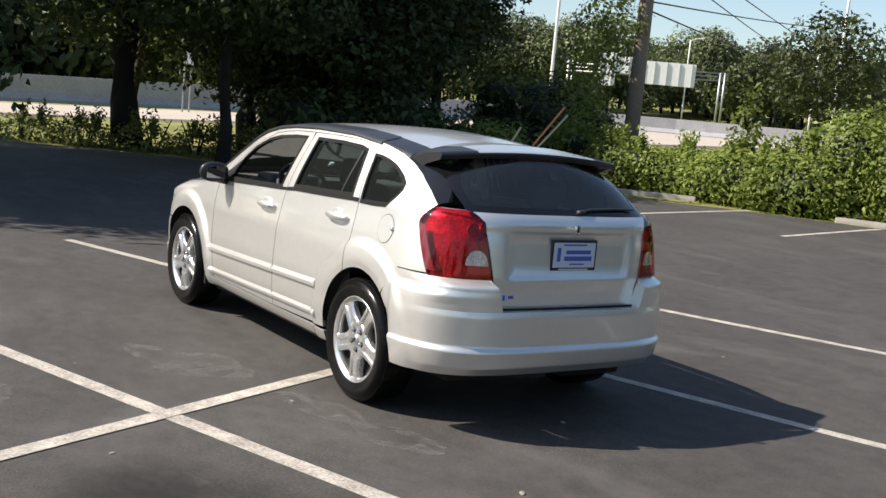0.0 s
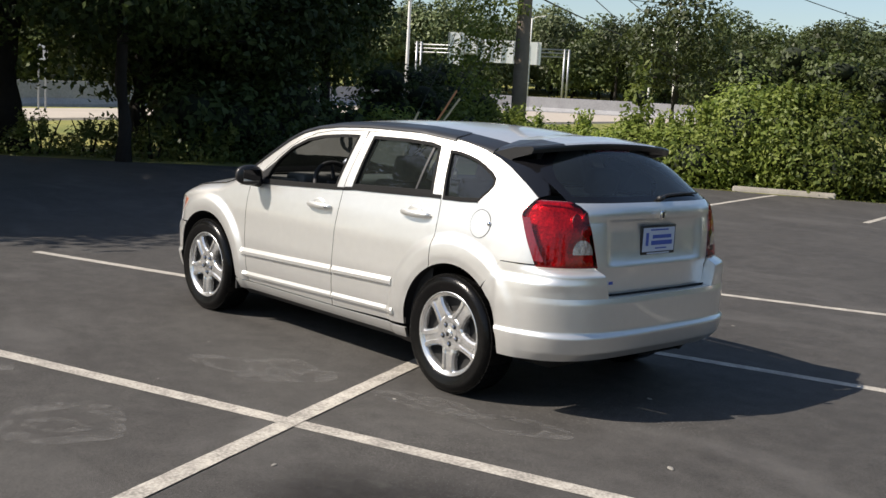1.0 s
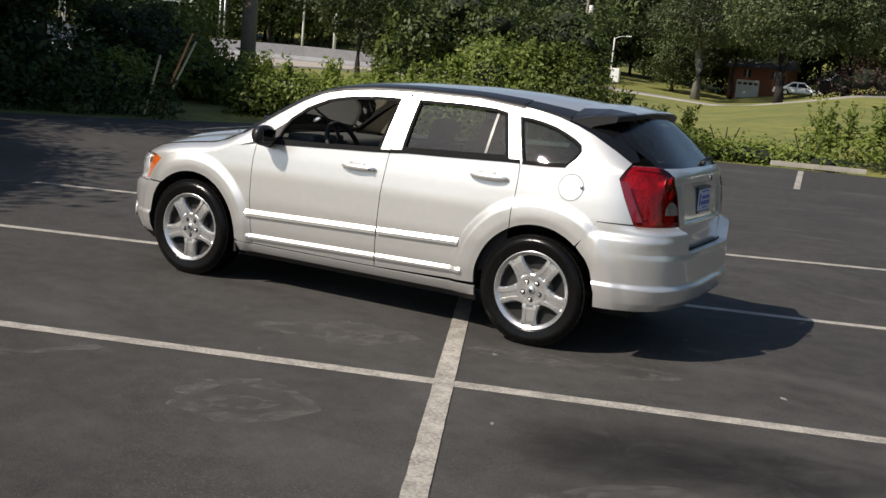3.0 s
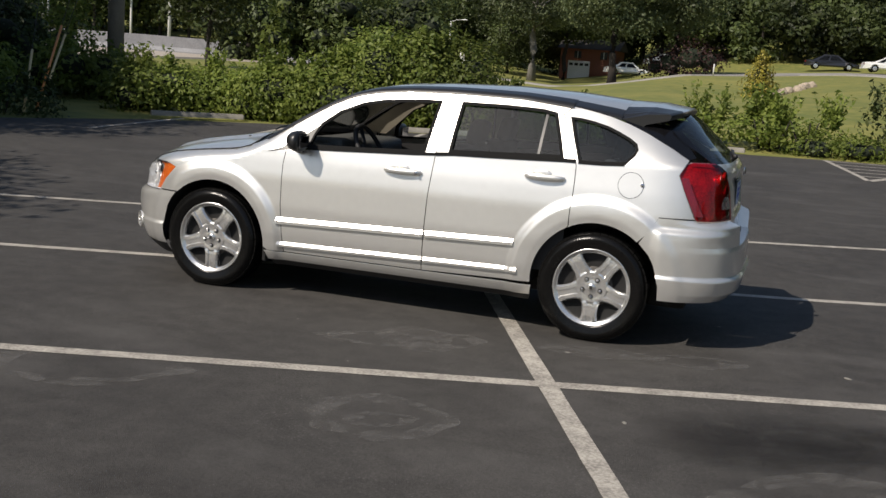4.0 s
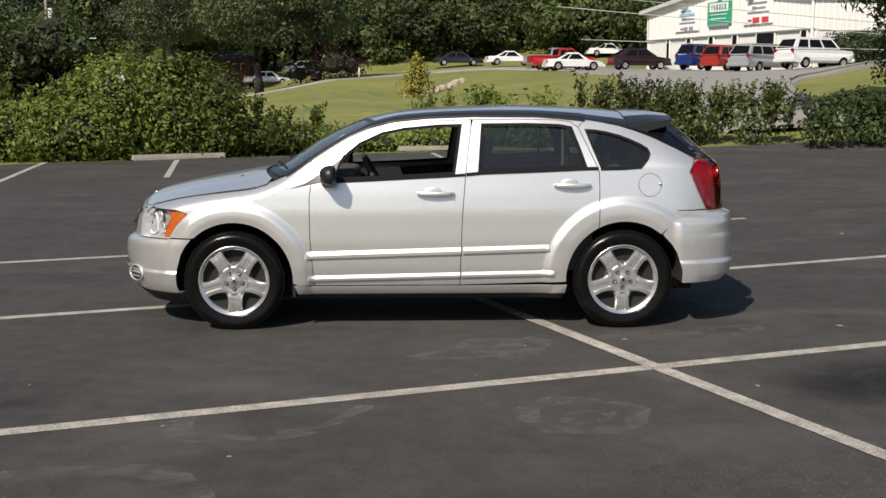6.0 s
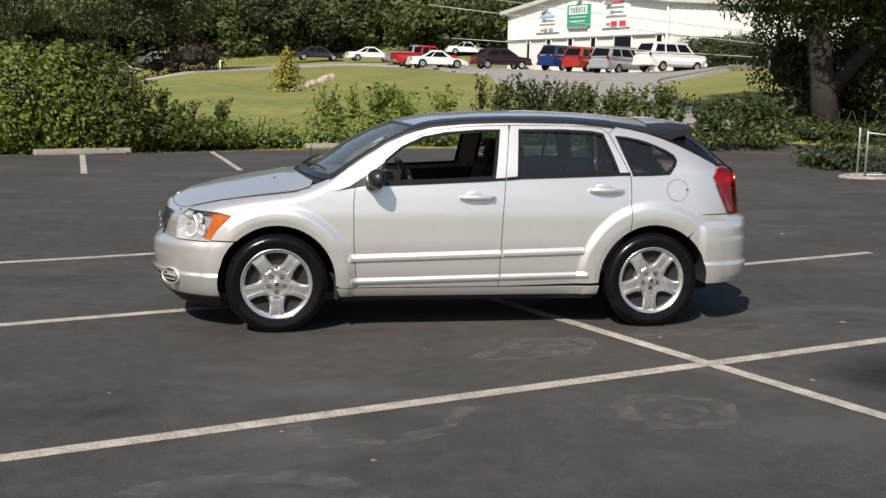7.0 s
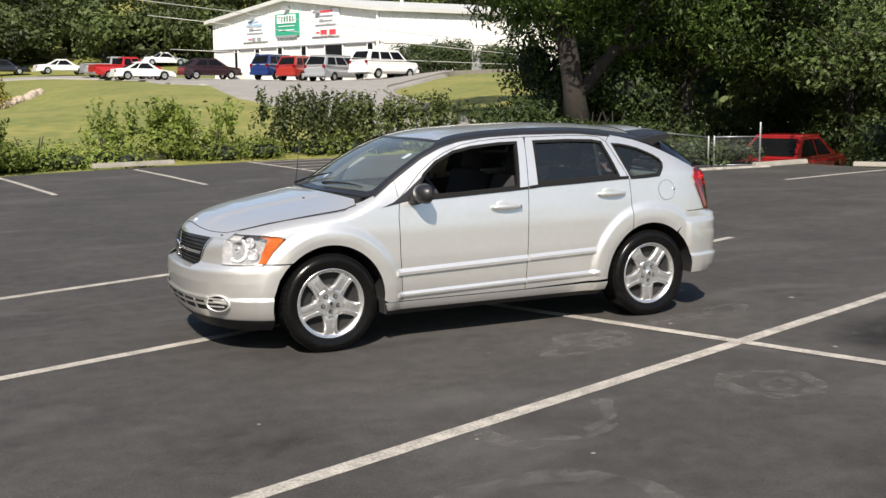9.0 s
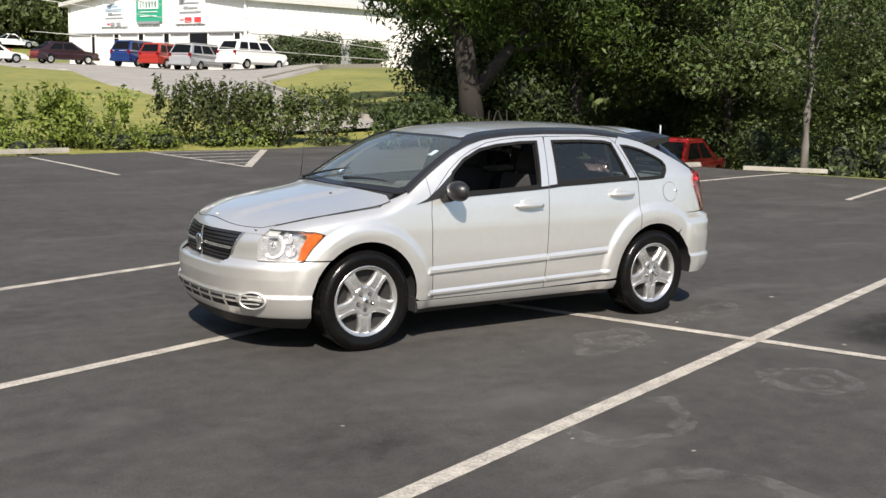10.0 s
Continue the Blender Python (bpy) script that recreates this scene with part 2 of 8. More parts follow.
def resampled(poly, step):
    out = []
    for (ax, ay), (bx, by) in zip(poly, poly[1:] + poly[:1]):
        n = max(1, round(math.hypot(bx - ax, by - ay) / step))
        out += [(ax + (bx - ax) * k / n, ay + (by - ay) * k / n) for k in range(n)]
    return out


def shrunk(poly, d):
    """A closed outline moved inwards by d."""
    n, area = len(poly), sum(a[0] * b[1] - b[0] * a[1] for a, b in zip(poly, poly[1:] + poly[:1]))
    sg, out = (1 if area > 0 else -1), []
    for i in range(n):
        p, a, b = Vector(poly[i]), Vector(poly[i - 1]), Vector(poly[(i + 1) % n])
        u, v = (p - a).normalized(), (b - p).normalized()
        nu, nv = Vector((-u.y, u.x)) * sg, Vector((-v.y, v.x)) * sg
        m = nu + nv
        m = m / max(m.dot(nu), 0.5) if m.length > 1e-6 else nu
        out.append(tuple(p + m * d))
    return out


def sheet(poly, lift, holes=(), step=0.045, gap=0.0025, depth=0.018, dark_rim=False, marks=()):
    """A panel over a flat outline with holes: lift() turns a flat point into a place, and its edges are turned in by depth."""
    outer = resampled(shrunk(poly, gap) if gap else poly, step)
    loops = [outer] + [resampled(h, step) for h in holes]
    pts, edges = [], []
    for loop in loops:
        o = len(pts)
        pts += [Vector(p) for p in loop]
        edges += [(o + k, o + (k + 1) % len(loop)) for k in range(len(loop))]
    xs, ys = [p[0] for p in outer], [p[1] for p in outer]
    rim = np.array([tuple(p) for p in pts])
    for p in marks:
        if inside(p, outer) and not any(inside(p, h) for h in loops[1:]) and np.min(np.hypot(rim[:, 0] - p[0], rim[:, 1] - p[1])) > step * 0.4:
            pts.append(Vector(p))
    rim = np.array([tuple(p) for p in pts])
    y = min(ys) + step / 2
    row = 0
    while y < max(ys):
        x = min(xs) + (step / 2 if row % 2 else 0)
        while x < max(xs):
            if inside((x, y), outer) and not any(inside((x, y), h) for h in loops[1:]) and np.min(np.hypot(rim[:, 0] - x, rim[:, 1] - y)) > step * 0.5:
                pts.append(Vector((x, y)))
            x += step
        y += step * 0.87
        row += 1
    vs, _, fs, *_ = delaunay_2d_cdt(pts, edges, [], 0, 1e-6)
    bm = bmesh.new()
    made = [bm.verts.new(lift(v.x, v.y, 0.0)) for v in vs]
    for f in fs:
        c = sum((vs[k] for k in f), Vector((0, 0))) / len(f)
        a_, b_, c_ = (vs[k] for k in f[:3])
        long = max((a_ - b_).length, (b_ - c_).length, (c_ - a_).length)
        if abs((b_ - a_).cross(c_ - a_)) < long * 0.0009:      # no slivers
            continue
        if inside(c, outer) and not any(inside(c, h) for h in loops[1:]):
            bm.faces.new([made[k] for k in f])
    for loop in loops if depth else ():
        a = [bm.verts.new(lift(p[0], p[1], 0.0)) for p in loop]
        b = [bm.verts.new(lift(p[0], p[1], -depth)) for p in loop]
        for k in range(len(loop)):
            n = (k + 1) % len(loop)
            # dark_rim paints these edges near black, as the shade in shut gaps
            bm.faces.new((a[k], a[n], b[n], b[k])).material_index = 1 if dark_rim else 0
    return bm


def face_out(bm, way):
    """Turns a panel's faces to look towards way(centre)."""
    bm.normal_update()
    for f in bm.faces:
        if f.normal.dot(way(f.calc_center_median())) < 0:
            f.normal_flip()
    return bm


# points along the edges of the wheel flares
FLARE_MARKS = [(hx + r * math.cos(a), HUB_Z + r * math.sin(a)) for hx, out in ((HUB_F, 0.535), (HUB_R, 0.565)) for r in (out - 0.068, out - 0.054, out - 0.040, out - 0.028, out - 0.016, out - 0.006, out + 0.004) for a in (math.pi * k / 100 for k in range(101))]


def side_sheet(poly, s, holes=(), off=0.0, step=0.045, gap=0.0025, depth=0.018, dark_rim=False):
    """A panel of the flank, given in the side view; s: -1 for the driver's side, 1 for the other."""
    marks = FLARE_MARKS if step < 0.025 else ()
    bm = sheet(poly, lambda x, z, d: (x, s * (half_width(x, z) + off + d), z), holes, step, gap, depth, dark_rim, marks)
    return face_out(bm, lambda c: Vector((0, s, 0.2)))


def top_sheet(poly, holes=(), off=0.0, step=0.05, gap=0.0025, depth=0.015):
    bm = sheet(poly, lambda x, y, d: (x, y, top_height(x, y) + off + d), holes, step, gap, depth)
    return face_out(bm, lambda c: Vector((0, 0, 1)))


@functools.lru_cache(maxsize=None)
def plan_curve(z, rear):
    """The outline round the car's end at a height, from the driver's side to the other, with its length along it."""
    xs, xe, p = (XS_R, tail_x(z), P_R) if rear else (XS_F, nose_x(z), P_F)
    sg = 1 if rear else -1
    xv = [xs - sg * 0.75 + sg * 0.0125 * k for k in range(60)] + [xs + (xe - xs) * math.sin(math.pi / 2 * k / 90) ** (2 / p) for k in range(91)]
    left = [(x, -half_width(x, z)) for x in xv[:-1]] + [(xe, 0.0)]
    pts = np.array(left + [(x, -y) for x, y in left[-2::-1]])
    return pts, np.r_[0, np.cumsum(np.hypot(*np.diff(pts, axis=0).T))]


def wrap(rear, zs, a, b, cols=24, off=0.0, mi=0):
    """A panel round the car's end. a(z), b(z): its two edges, ('x', side, x) on a flank or ('y', y)."""
    bm = bmesh.new()
    rows = []
    for z in zs:
        pts, run = plan_curve(z, rear)
        half = len(pts) // 2

        def spot(e):
            if e[0] == "y":
                return float(np.interp(e[1], pts[:, 1], run))
            h = pts[: half + 1, 0]
            v = float(np.interp(e[2], h, run[: half + 1])) if rear else float(np.interp(-e[2], -h, run[: half + 1]))
            return v if e[1] < 0 else run[-1] - v

        nrm = np.gradient(pts, run, axis=0)
        row = []
        for s in np.linspace(spot(a(z)), spot(b(z)), cols):
            x, y = np.interp(s, run, pts[:, 0]), np.interp(s, run, pts[:, 1])
            nx, ny = np.interp(s, run, nrm[:, 1]), -np.interp(s, run, nrm[:, 0])
            k = off / max(math.hypot(nx, ny), 1e-6) * (1 if rear else -1)
            row.append(bm.verts.new((x + nx * k, y + ny * k, z)))
        rows.append(row)
    for r, q in zip(rows, rows[1:]):
        for k in range(cols - 1):
            bm.faces.new((r[k], r[k + 1], q[k + 1], q[k])).material_index = mi
    return face_out(bm, lambda c: Vector((c.x - (1.2 if rear else -1.2), c.y, 0.1)))


def steps(a, b, n):
    return [a + (b - a) * k / n for k in range(n + 1)]


def arc(hx, a0, a1, r=ARCH, n=14):
    return [(hx + r * math.cos(math.radians(a0 + (a1 - a0) * k / n)), HUB_Z + r * math.sin(math.radians(a0 + (a1 - a0) * k / n))) for k in range(n + 1)]


def surface_normals(ob, s, first=None):
    """Shades a flank panel by the slope of the car's own surface, so that reflections run smoothly over it."""
    ns, e = [], 0.006
    for v in ob.data.vertices:
        x, z = v.co.x, v.co.z
        ns.append(Vector((half_width(x - e, z) - half_width(x + e, z), s * 2 * e, half_width(x, z - e) - half_width(x, z + e))).normalized())
    ob.data.normals_split_custom_set_from_vertices(ns)
    return ob


DOOR_TOP = [(-0.80, 1.012), (-0.70, 1.10), (-0.60, 1.19), (-0.50, 1.262), (-0.40, 1.315), (-0.25, 1.368), (-0.1, 1.392), (0.06, 1.405), (0.28, 1.412)]
REAR_TOP = [(0.29, 1.412), (0.6, 1.415), (0.85, 1.41), (0.955, 1.398), (1.01, 1.36)]
RAIL = [(-0.97, 1.042), (-0.86, 1.118), (-0.754, 1.185), (-0.65, 1.252), (-0.56, 1.303), (-0.48, 1.343), (-0.404, 1.372), (-0.25, 1.41), (-0.02, 1.434), (0.29, 1.446), (0.55, 1.447), (0.75, 1.443), (0.92, 1.43), (1.06, 1.412)]
PAINT_END = [(1.18, 1.392), (1.296, 1.368), (1.42, 1.33), (1.532, 1.286), (1.69, 1.21), (1.80, 1.15)]


def flank(car, s):
    """Fender, doors, quarter panel, windows and trims of one side."""
    # front fender
    fend = arc(HUB_F, -3.4, 133, n=18) + [(-1.67, 0.628), (-1.762, 0.628), (-1.712, 0.706), (-1.655, 0.765), (-1.628, 0.792), (-1.69, 0.812), (-1.80, 0.816), (-1.89, 0.808), (-1.905, 0.832),
            (-1.8, 0.861), (-1.704, 0.884), (-1.59, 0.905), (-1.474, 0.919), (-1.3, 0.938), (-1.187, 0.951), (-1.12, 0.985), (-1.05, 1.008), (-0.97, 1.042),
            (-0.86, 1.118), (-0.80, 1.155), (-0.80, 1.012), (-0.802, 0.972), (-0.812, 0.889), (-0.81, 0.623), (-0.797, 0.42), (-0.785, 0.30), (-0.90, 0.30)]
    surface_normals(part("front_fender", side_sheet(fend, s, step=0.022, dark_rim=True), [M["paint"], M["dark"]], car), s)
    # doors with their window openings
    fd = [(-0.785, 0.30), (-0.797, 0.42), (-0.81, 0.623), (-0.812, 0.889), (-0.802, 0.972)] + DOOR_TOP + [(0.278, 1.36), (0.25, 1.15), (0.237, 1.04), (0.216, 0.775), (0.205, 0.5), (0.199, 0.30)]
    fw = [(-0.652, 1.015), (-0.63, 1.10), (-0.585, 1.172), (-0.476, 1.258), (-0.323, 1.326), (-0.171, 1.356), (0.057, 1.376), (0.213, 1.38), (0.19, 1.22), (0.163, 1.05), (-0.25, 1.028)]
    door = surface_normals(part("front_door", side_sheet(fd, s, [fw], step=0.022, dark_rim=True), [M["paint"], M["dark"]], car), s)
    rd = [(0.199, 0.30), (0.205, 0.5), (0.216, 0.775), (0.237, 1.04), (0.25, 1.15), (0.278, 1.36)] + REAR_TOP + [(1.06, 1.25), (1.118, 1.12), (1.14, 1.06), (1.142, 0.966), (1.136, 0.70)] + arc(HUB_R, 118.2, 183.4, n=12)
    rw = [(0.325, 1.07), (0.335, 1.2), (0.352, 1.383), (0.66, 1.386), (0.88, 1.378), (0.965, 1.362), (1.02, 1.21), (1.055, 1.10), (0.7, 1.085)]
    rdoor = surface_normals(part("rear_door", side_sheet(rd, s, [rw], step=0.022, dark_rim=True), [M["paint"], M["dark"]], car), s)
    # quarter panel with its fixed window
    qw = [(1.058, 1.345), (1.13, 1.34), (1.206, 1.327), (1.29, 1.306), (1.361, 1.279), (1.43, 1.248), (1.478, 1.218), (1.492, 1.185), (1.478, 1.15), (1.435, 1.10), (1.29, 1.088), (1.155, 1.084), (1.11, 1.2)]
    q = [(1.136, 0.70), (1.142, 0.966), (1.14, 1.06), (1.118, 1.12), (1.06, 1.25), (1.01, 1.36), (1.06, 1.412)] + PAINT_END + [(1.79, 1.128), (1.757, 1.062), (1.80, 0.965), (1.875, 0.81), (1.671, 0.806), (1.61, 0.70)] + arc(HUB_R, 51, 117.9, n=12)
    quarter = surface_normals(part("quarter_panel", side_sheet(q, s, [qw], step=0.022, dark_rim=True), [M["paint"], M["dark"]], car), s)
    # the frame over the doors
    frame_poly = [(-0.80, 1.012), (-0.80, 1.155)] + RAIL[2:] + [(1.01, 1.36)] + REAR_TOP[3::-1] + DOOR_TOP[:0:-1]
    surface_normals(part("roof_side_frame", side_sheet(frame_poly, s, step=0.014, gap=0.0015, dark_rim=True), [M["paint"], M["dark"]], car), s)
    # sill
    sill = [(-0.93, 0.30), (-0.785, 0.296), (0.199, 0.296), (0.93, 0.302), (0.92, 0.235), (-0.90, 0.235)]
    surface_normals(part("sill", side_sheet(sill, s, off=0.004), M["paint"], car), s)
    part("sill_skirt", side_sheet([(-0.91, 0.238), (0.92, 0.238), (0.90, 0.19), (-0.88, 0.19)], s, off=-0.02), M["plastic"], car, "black plastic")

    # rubbing strips: a slanted face over a lower lip
    def strip(name, owner, xa, xb, za, zb, h, out, pa=0.0):
        bm = bmesh.new()
        n = max(2, round((xb - xa) / 0.02))
        rows = []
        for k in range(n + 1):
            x = xa + (xb - xa) * k / n
            z = za + (zb - za) * k / n
            e = 1.0
            prof = [(z + h, 0.001), (z + h * 0.30, 0.003 + (out - 0.003) * e), (z - h * 0.25, 0.003 + (out - 0.003) * e), (z - h * 0.5, -0.006)]
            rows.append([bm.verts.new((x, s * (half_width(x, pz) + o + 0.001), pz)) for pz, o in prof])
        for r, t in zip(rows, rows[1:]):
            for k in range(3):
                bm.faces.new((r[k], r[k + 1], t[k + 1], t[k]))
        for r in (rows[0], rows[-1]):
            bm.faces.new(r)
        return part(name, face_out(bm, lambda c: Vector((0, s, 0.3))), M["paint"], owner, smooth=False)

    strip("door_moulding", door, -0.835, 0.205, 0.498, 0.527, 0.036, 0.015, 1)
    strip("door_moulding", rdoor, 0.222, 0.80, 0.529, 0.546, 0.034, 0.015, 1)
    strip("lower_moulding", door, -0.825, 0.20, 0.340, 0.362, 0.028, 0.013, 1)
    strip("lower_moulding", rdoor, 0.212, 0.835, 0.363, 0.375, 0.028, 0.013, 1)
    # handles: a cup and a grip
    for owner, x0, z0, lock in ((door, 0.037, 0.923, True), (rdoor, 0.958, 0.976, False)):
        y0 = s * half_width(x0, z0)
        bm = bmesh.new()
        bmesh.ops.create_uvsphere(bm, u_segments=16, v_segments=8, radius=1)
        for v in bm.verts:
            v.co = Vector((x0 - 0.02 + v.co.x * 0.062, y0 - s * 0.004 + v.co.y * 0.008, z0 + 0.012 + v.co.z * 0.034))
        h = part("door_handle", bm, M["paint"], owner)
        bm = bmesh.new()
        rows = []
        for k in range(13):
            u = k / 12
            x = x0 - 0.125 + 0.25 * u
            out = 0.012 + 0.026 * math.sin(math.pi * u) ** 0.5
            hh = 0.010 + 0.009 * math.sin(math.pi * u) ** 0.4
            yy = s * half_width(x, z0)
            ring = []
            for a in range(8):
                c, n_ = math.cos(a * math.pi / 4), math.sin(a * math.pi / 4)
                ring.append(bm.verts.new((x, yy + s * (out + 0.009 * c), z0 + hh * n_)))
            rows.append(ring)
        for r, t in zip(rows, rows[1:]):
            for k in range(8):
                bm.faces.new((r[k], r[(k + 1) % 8], t[(k + 1) % 8], t[k]))
        bm.faces.new(rows[0])
        bm.faces.new(rows[-1])
        bmesh.ops.recalc_face_normals(bm, faces=bm.faces[:])
        part("grip", bm, M["paint"], h)
        if lock:
            bm = bmesh.new()
            add_lathe(bm, [(0.0001, s * 0.004), (0.009, s * 0.004), (0.010, 0)], 14, at=(x0 + 0.10, y0 + s * 0.040, z0))
            part("lock", bm, M["chrome"], h)
    # black belt trims, window rubbers and glass
    def ribbon(name, owner, line, w, off, mat):
        bm = bmesh.new()
        rows = [[bm.verts.new((x, s * (half_width(x, z + dz) + o), z + dz)) for dz, o in ((-w, 0.0), (-w, off), (w, off), (w, 0.0))] for x, z in line]
        for r, t in zip(rows, rows[1:]):
            for k in range(3):
                bm.faces.new((r[k], r[k + 1], t[k + 1], t[k]))
        return part(name, face_out(bm, lambda c: Vector((0, s, 0))), mat, owner, smooth=False)

    ribbon("belt_trim", door, [(-0.66, 1.003), (-0.4, 1.015), (-0.1, 1.030), (0.1, 1.039), (0.238, 1.048)], 0.009, 0.005, M["seal"])
    ribbon("belt_trim", rdoor, [(0.242, 1.049), (0.36, 1.060), (0.6, 1.068), (0.9, 1.080), (1.06, 1.087), (1.135, 1.088)], 0.011, 0.005, M["seal"])
    ribbon("belt_trim", quarter, [(1.15, 1.082), (1.3, 1.085), (1.43, 1.094)], 0.008, 0.004, M["seal"])

    def rubber(owner, loop, w=0.016):
        part("window_rubber", side_sheet(shrunk(loop, -0.004), s, [shrunk(loop, w)], off=0.002, gap=0, step=0.03, depth=0.03), M["seal"], owner)

    rubber(door, fw)
    rubber(rdoor, rw)
    rubber(quarter, qw, 0.012)
    part("window_pane", side_sheet(shrunk(rw, 0.012), s, off=-0.014, gap=0, step=0.12, depth=0), M["tint"], rdoor, "dark privacy glass").visible_shadow = False
    part("window_pane", side_sheet(shrunk(qw, 0.010), s, off=-0.012, gap=0, step=0.12, depth=0), M["tint"], quarter, "dark privacy glass").visible_shadow = False
    part("window_divider", side_sheet([(0.885, 1.09), (0.902, 1.09), (0.915, 1.375), (0.898, 1.375)], s, off=-0.010, gap=0), M["trim"], rdoor)
    part("sail_trim", side_sheet([(-0.935, 0.962), (-0.80, 0.985), (-0.652, 1.012), (-0.625, 1.10), (-0.60, 1.155), (-0.74, 1.055), (-0.84, 0.995)], s, off=0.003, gap=0), M["trim"], door)
    # door lining seen through the windows
    part("door_lining", side_sheet([(-0.78, 0.35), (1.1, 0.40), (1.1, 1.05), (0.2, 1.02), (-0.78, 0.97)], s, off=-0.07, gap=0, step=0.12, depth=0), M["cabin"], car)
    part("pillar_lining", side_sheet([(0.18, 1.05), (0.30, 1.06), (0.34, 1.39), (0.225, 1.38)], s, off=-0.07, gap=0, step=0.08, depth=0), M["beige"], car)
    part("pillar_lining", side_sheet([(-0.93, 1.05), (-0.72, 1.04), (-0.47, 1.25), (-0.28, 1.335), (-0.28, 1.39), (-0.6, 1.275)], s, off=-0.03, gap=0, step=0.08, depth=0), M["beige"], car)
    part("pillar_lining", side_sheet([(1.05, 1.09), (1.15, 1.09), (1.09, 1.34), (1.0, 1.38)], s, off=-0.035, gap=0, step=0.08, depth=0), M["cabin"], car)
    # fuel flap
    if s < 0:
        flap = [(1.482 + 0.075 * math.cos(a), 0.978 + 0.075 * math.sin(a)) for a in (2 * math.pi * k / 28 for k in range(28))]
        ring = [(1.482 + 0.078 * math.cos(a), 0.978 + 0.078 * math.sin(a)) for a in (2 * math.pi * k / 28 for k in range(28))]
        part("flap_gap", side_sheet(ring, s, [shrunk(ring, 0.004)], off=0.0012, gap=0, depth=0, step=0.02), M["dark"], quarter)
        fl = part("fuel_flap", side_sheet(flap, s, off=0.0025, gap=0, step=0.03, depth=0.002), M["paint"], quarter)
        bm = bmesh.new()
        bmesh.ops.create_uvsphere(bm, u_segments=10, v_segments=6, radius=0.013)
        bmesh.ops.translate(bm, verts=bm.verts[:], vec=(1.550, s * (half_width(1.55, 0.98) + 0.002), 0.985))
        part("flap_latch", bm, M["chrome"], fl)
    # black roof rail running down into the rear pillar
    xs = steps(-0.97, 1.06, 220)
    bm = bmesh.new()
    rows = []
    for x in xs:
        y1 = rail_y(x)
        inn = 0.955 - 0.155 * smooth01(-0.50, -0.30, x)
        yy = (1.0, 1 - 0.075 * (1 - inn) / 0.2, 1 - 0.30 * (1 - inn), 0.4 + 0.6 * inn, inn)
        zr_ = soft(rail_z, x, 0.05)
        zl = min(zr_ - 0.012, float(np.interp(x, [p[0] for p in RAIL], [p[1] for p in RAIL])) + 0.004)
        rows.append([bm.verts.new((x, s * (half_width(x, zl) + 0.009), zl))] + [bm.verts.new((x, s * (y1 * k + (0.007 if k == 1.0 else 0)), max(top_height(x, y1 * k * 0.999) + 0.006, zl + 0.014))) for k in yy])
    for r, t in zip(rows, rows[1:]):
        for k in range(5):
            bm.faces.new((r[k], r[k + 1], t[k + 1], t[k]))
    part("roof_rail", face_out(bm, lambda c: Vector((0, s * 0.3, 1))), M["trim"], car, "gloss black")
    bm = bmesh.new()
    rows = []
    for x in steps(1.06, 1.36, 8):
        y1 = rail_y(x)
        zp = float(np.interp(x, [p[0] for p in PAINT_END], [p[1] for p in PAINT_END])) if x > 1.18 else 1.412 - 0.167 * (x - 1.06)
        ys_ = [(half_width(x, zp), zp), (half_width(x, (zp + rail_z(x)) / 2), (zp + rail_z(x)) / 2)] + [(y1 * k, None) for k in (0.985, 0.94, 0.88, 0.80)]
        rows.append([bm.verts.new((x, s * (yv + 0.002), (zv if zv else top_height(x, yv)) + 0.002)) for yv, zv in ys_])
    for r, t in zip(rows, rows[1:]):
        for k in range(5):
            bm.faces.new((r[k], r[k + 1], t[k + 1], t[k]))
    part("roof_rail_end", face_out(bm, lambda c: Vector((0, s, 1))), M["trim"], car, "gloss black")
    dp = [(1.36, 1.353), (1.42, 1.33), (1.532, 1.286), (1.69, 1.21), (1.80, 1.152), (1.83, 1.165), (1.72, 1.29), (1.66, 1.335), (1.5, 1.352), (1.36, 1.372)]
    part("rear_pillar", side_sheet(dp, s, off=0.002, gap=0), M["gloss_black"], car, "gloss black")
    # mirror
    bm = bmesh.new()
    bmesh.ops.create_uvsphere(bm, u_segments=20, v_segments=12, radius=1)
    for v in bm.verts:
        c = v.co.copy()
        fl = 0.35 if c.x > 0 else 1.0
        v.co = Vector((-0.650 + c.x * 0.085 * fl, s * (0.915 + c.y * 0.105), 1.055 + (abs(c.z) ** 0.8) * math.copysign(0.070, c.z)))
    mir = part("door_mirror", bm, M["trim"], car, "black plastic")
    bm = bmesh.new()
    add_tube(bm, [(-0.70, s * 0.80, 1.0), (-0.69, s * 0.86, 1.005), (-0.665, s * 0.89, 1.02)], [0.035, 0.030, 0.028], 10)
    part("mirror_foot", bm, M["plastic"], mir)
    bm = bmesh.new()
    add_box(bm, (-0.6195, s * 0.915, 1.055), (0.004, 0.135, 0.078), bevel=0.0015)
    part("mirror_glass", bm, M["mirror"], mir, smooth=False)
    # wheel wells
    for hx in (HUB_F, HUB_R):
        bm = bmesh.new()
        rows = [[bm.verts.new((px, s * yy, pz)) for yy in (half_width(px, max(pz, 0.3)) - 0.006, 0.60, 0.52)] for px, pz in arc(hx, -4, 184, 0.397, 28)]
        for r, t in zip(rows, rows[1:]):
            for k in range(2):
                bm.faces.new((r[k], r[k + 1], t[k + 1], t[k]))
        for k in range(1, len(rows) - 1):
            bm.faces.new((rows[0][2], rows[k][2], rows[k + 1][2]))
        part("wheel_well", bm, M["dark"], car)
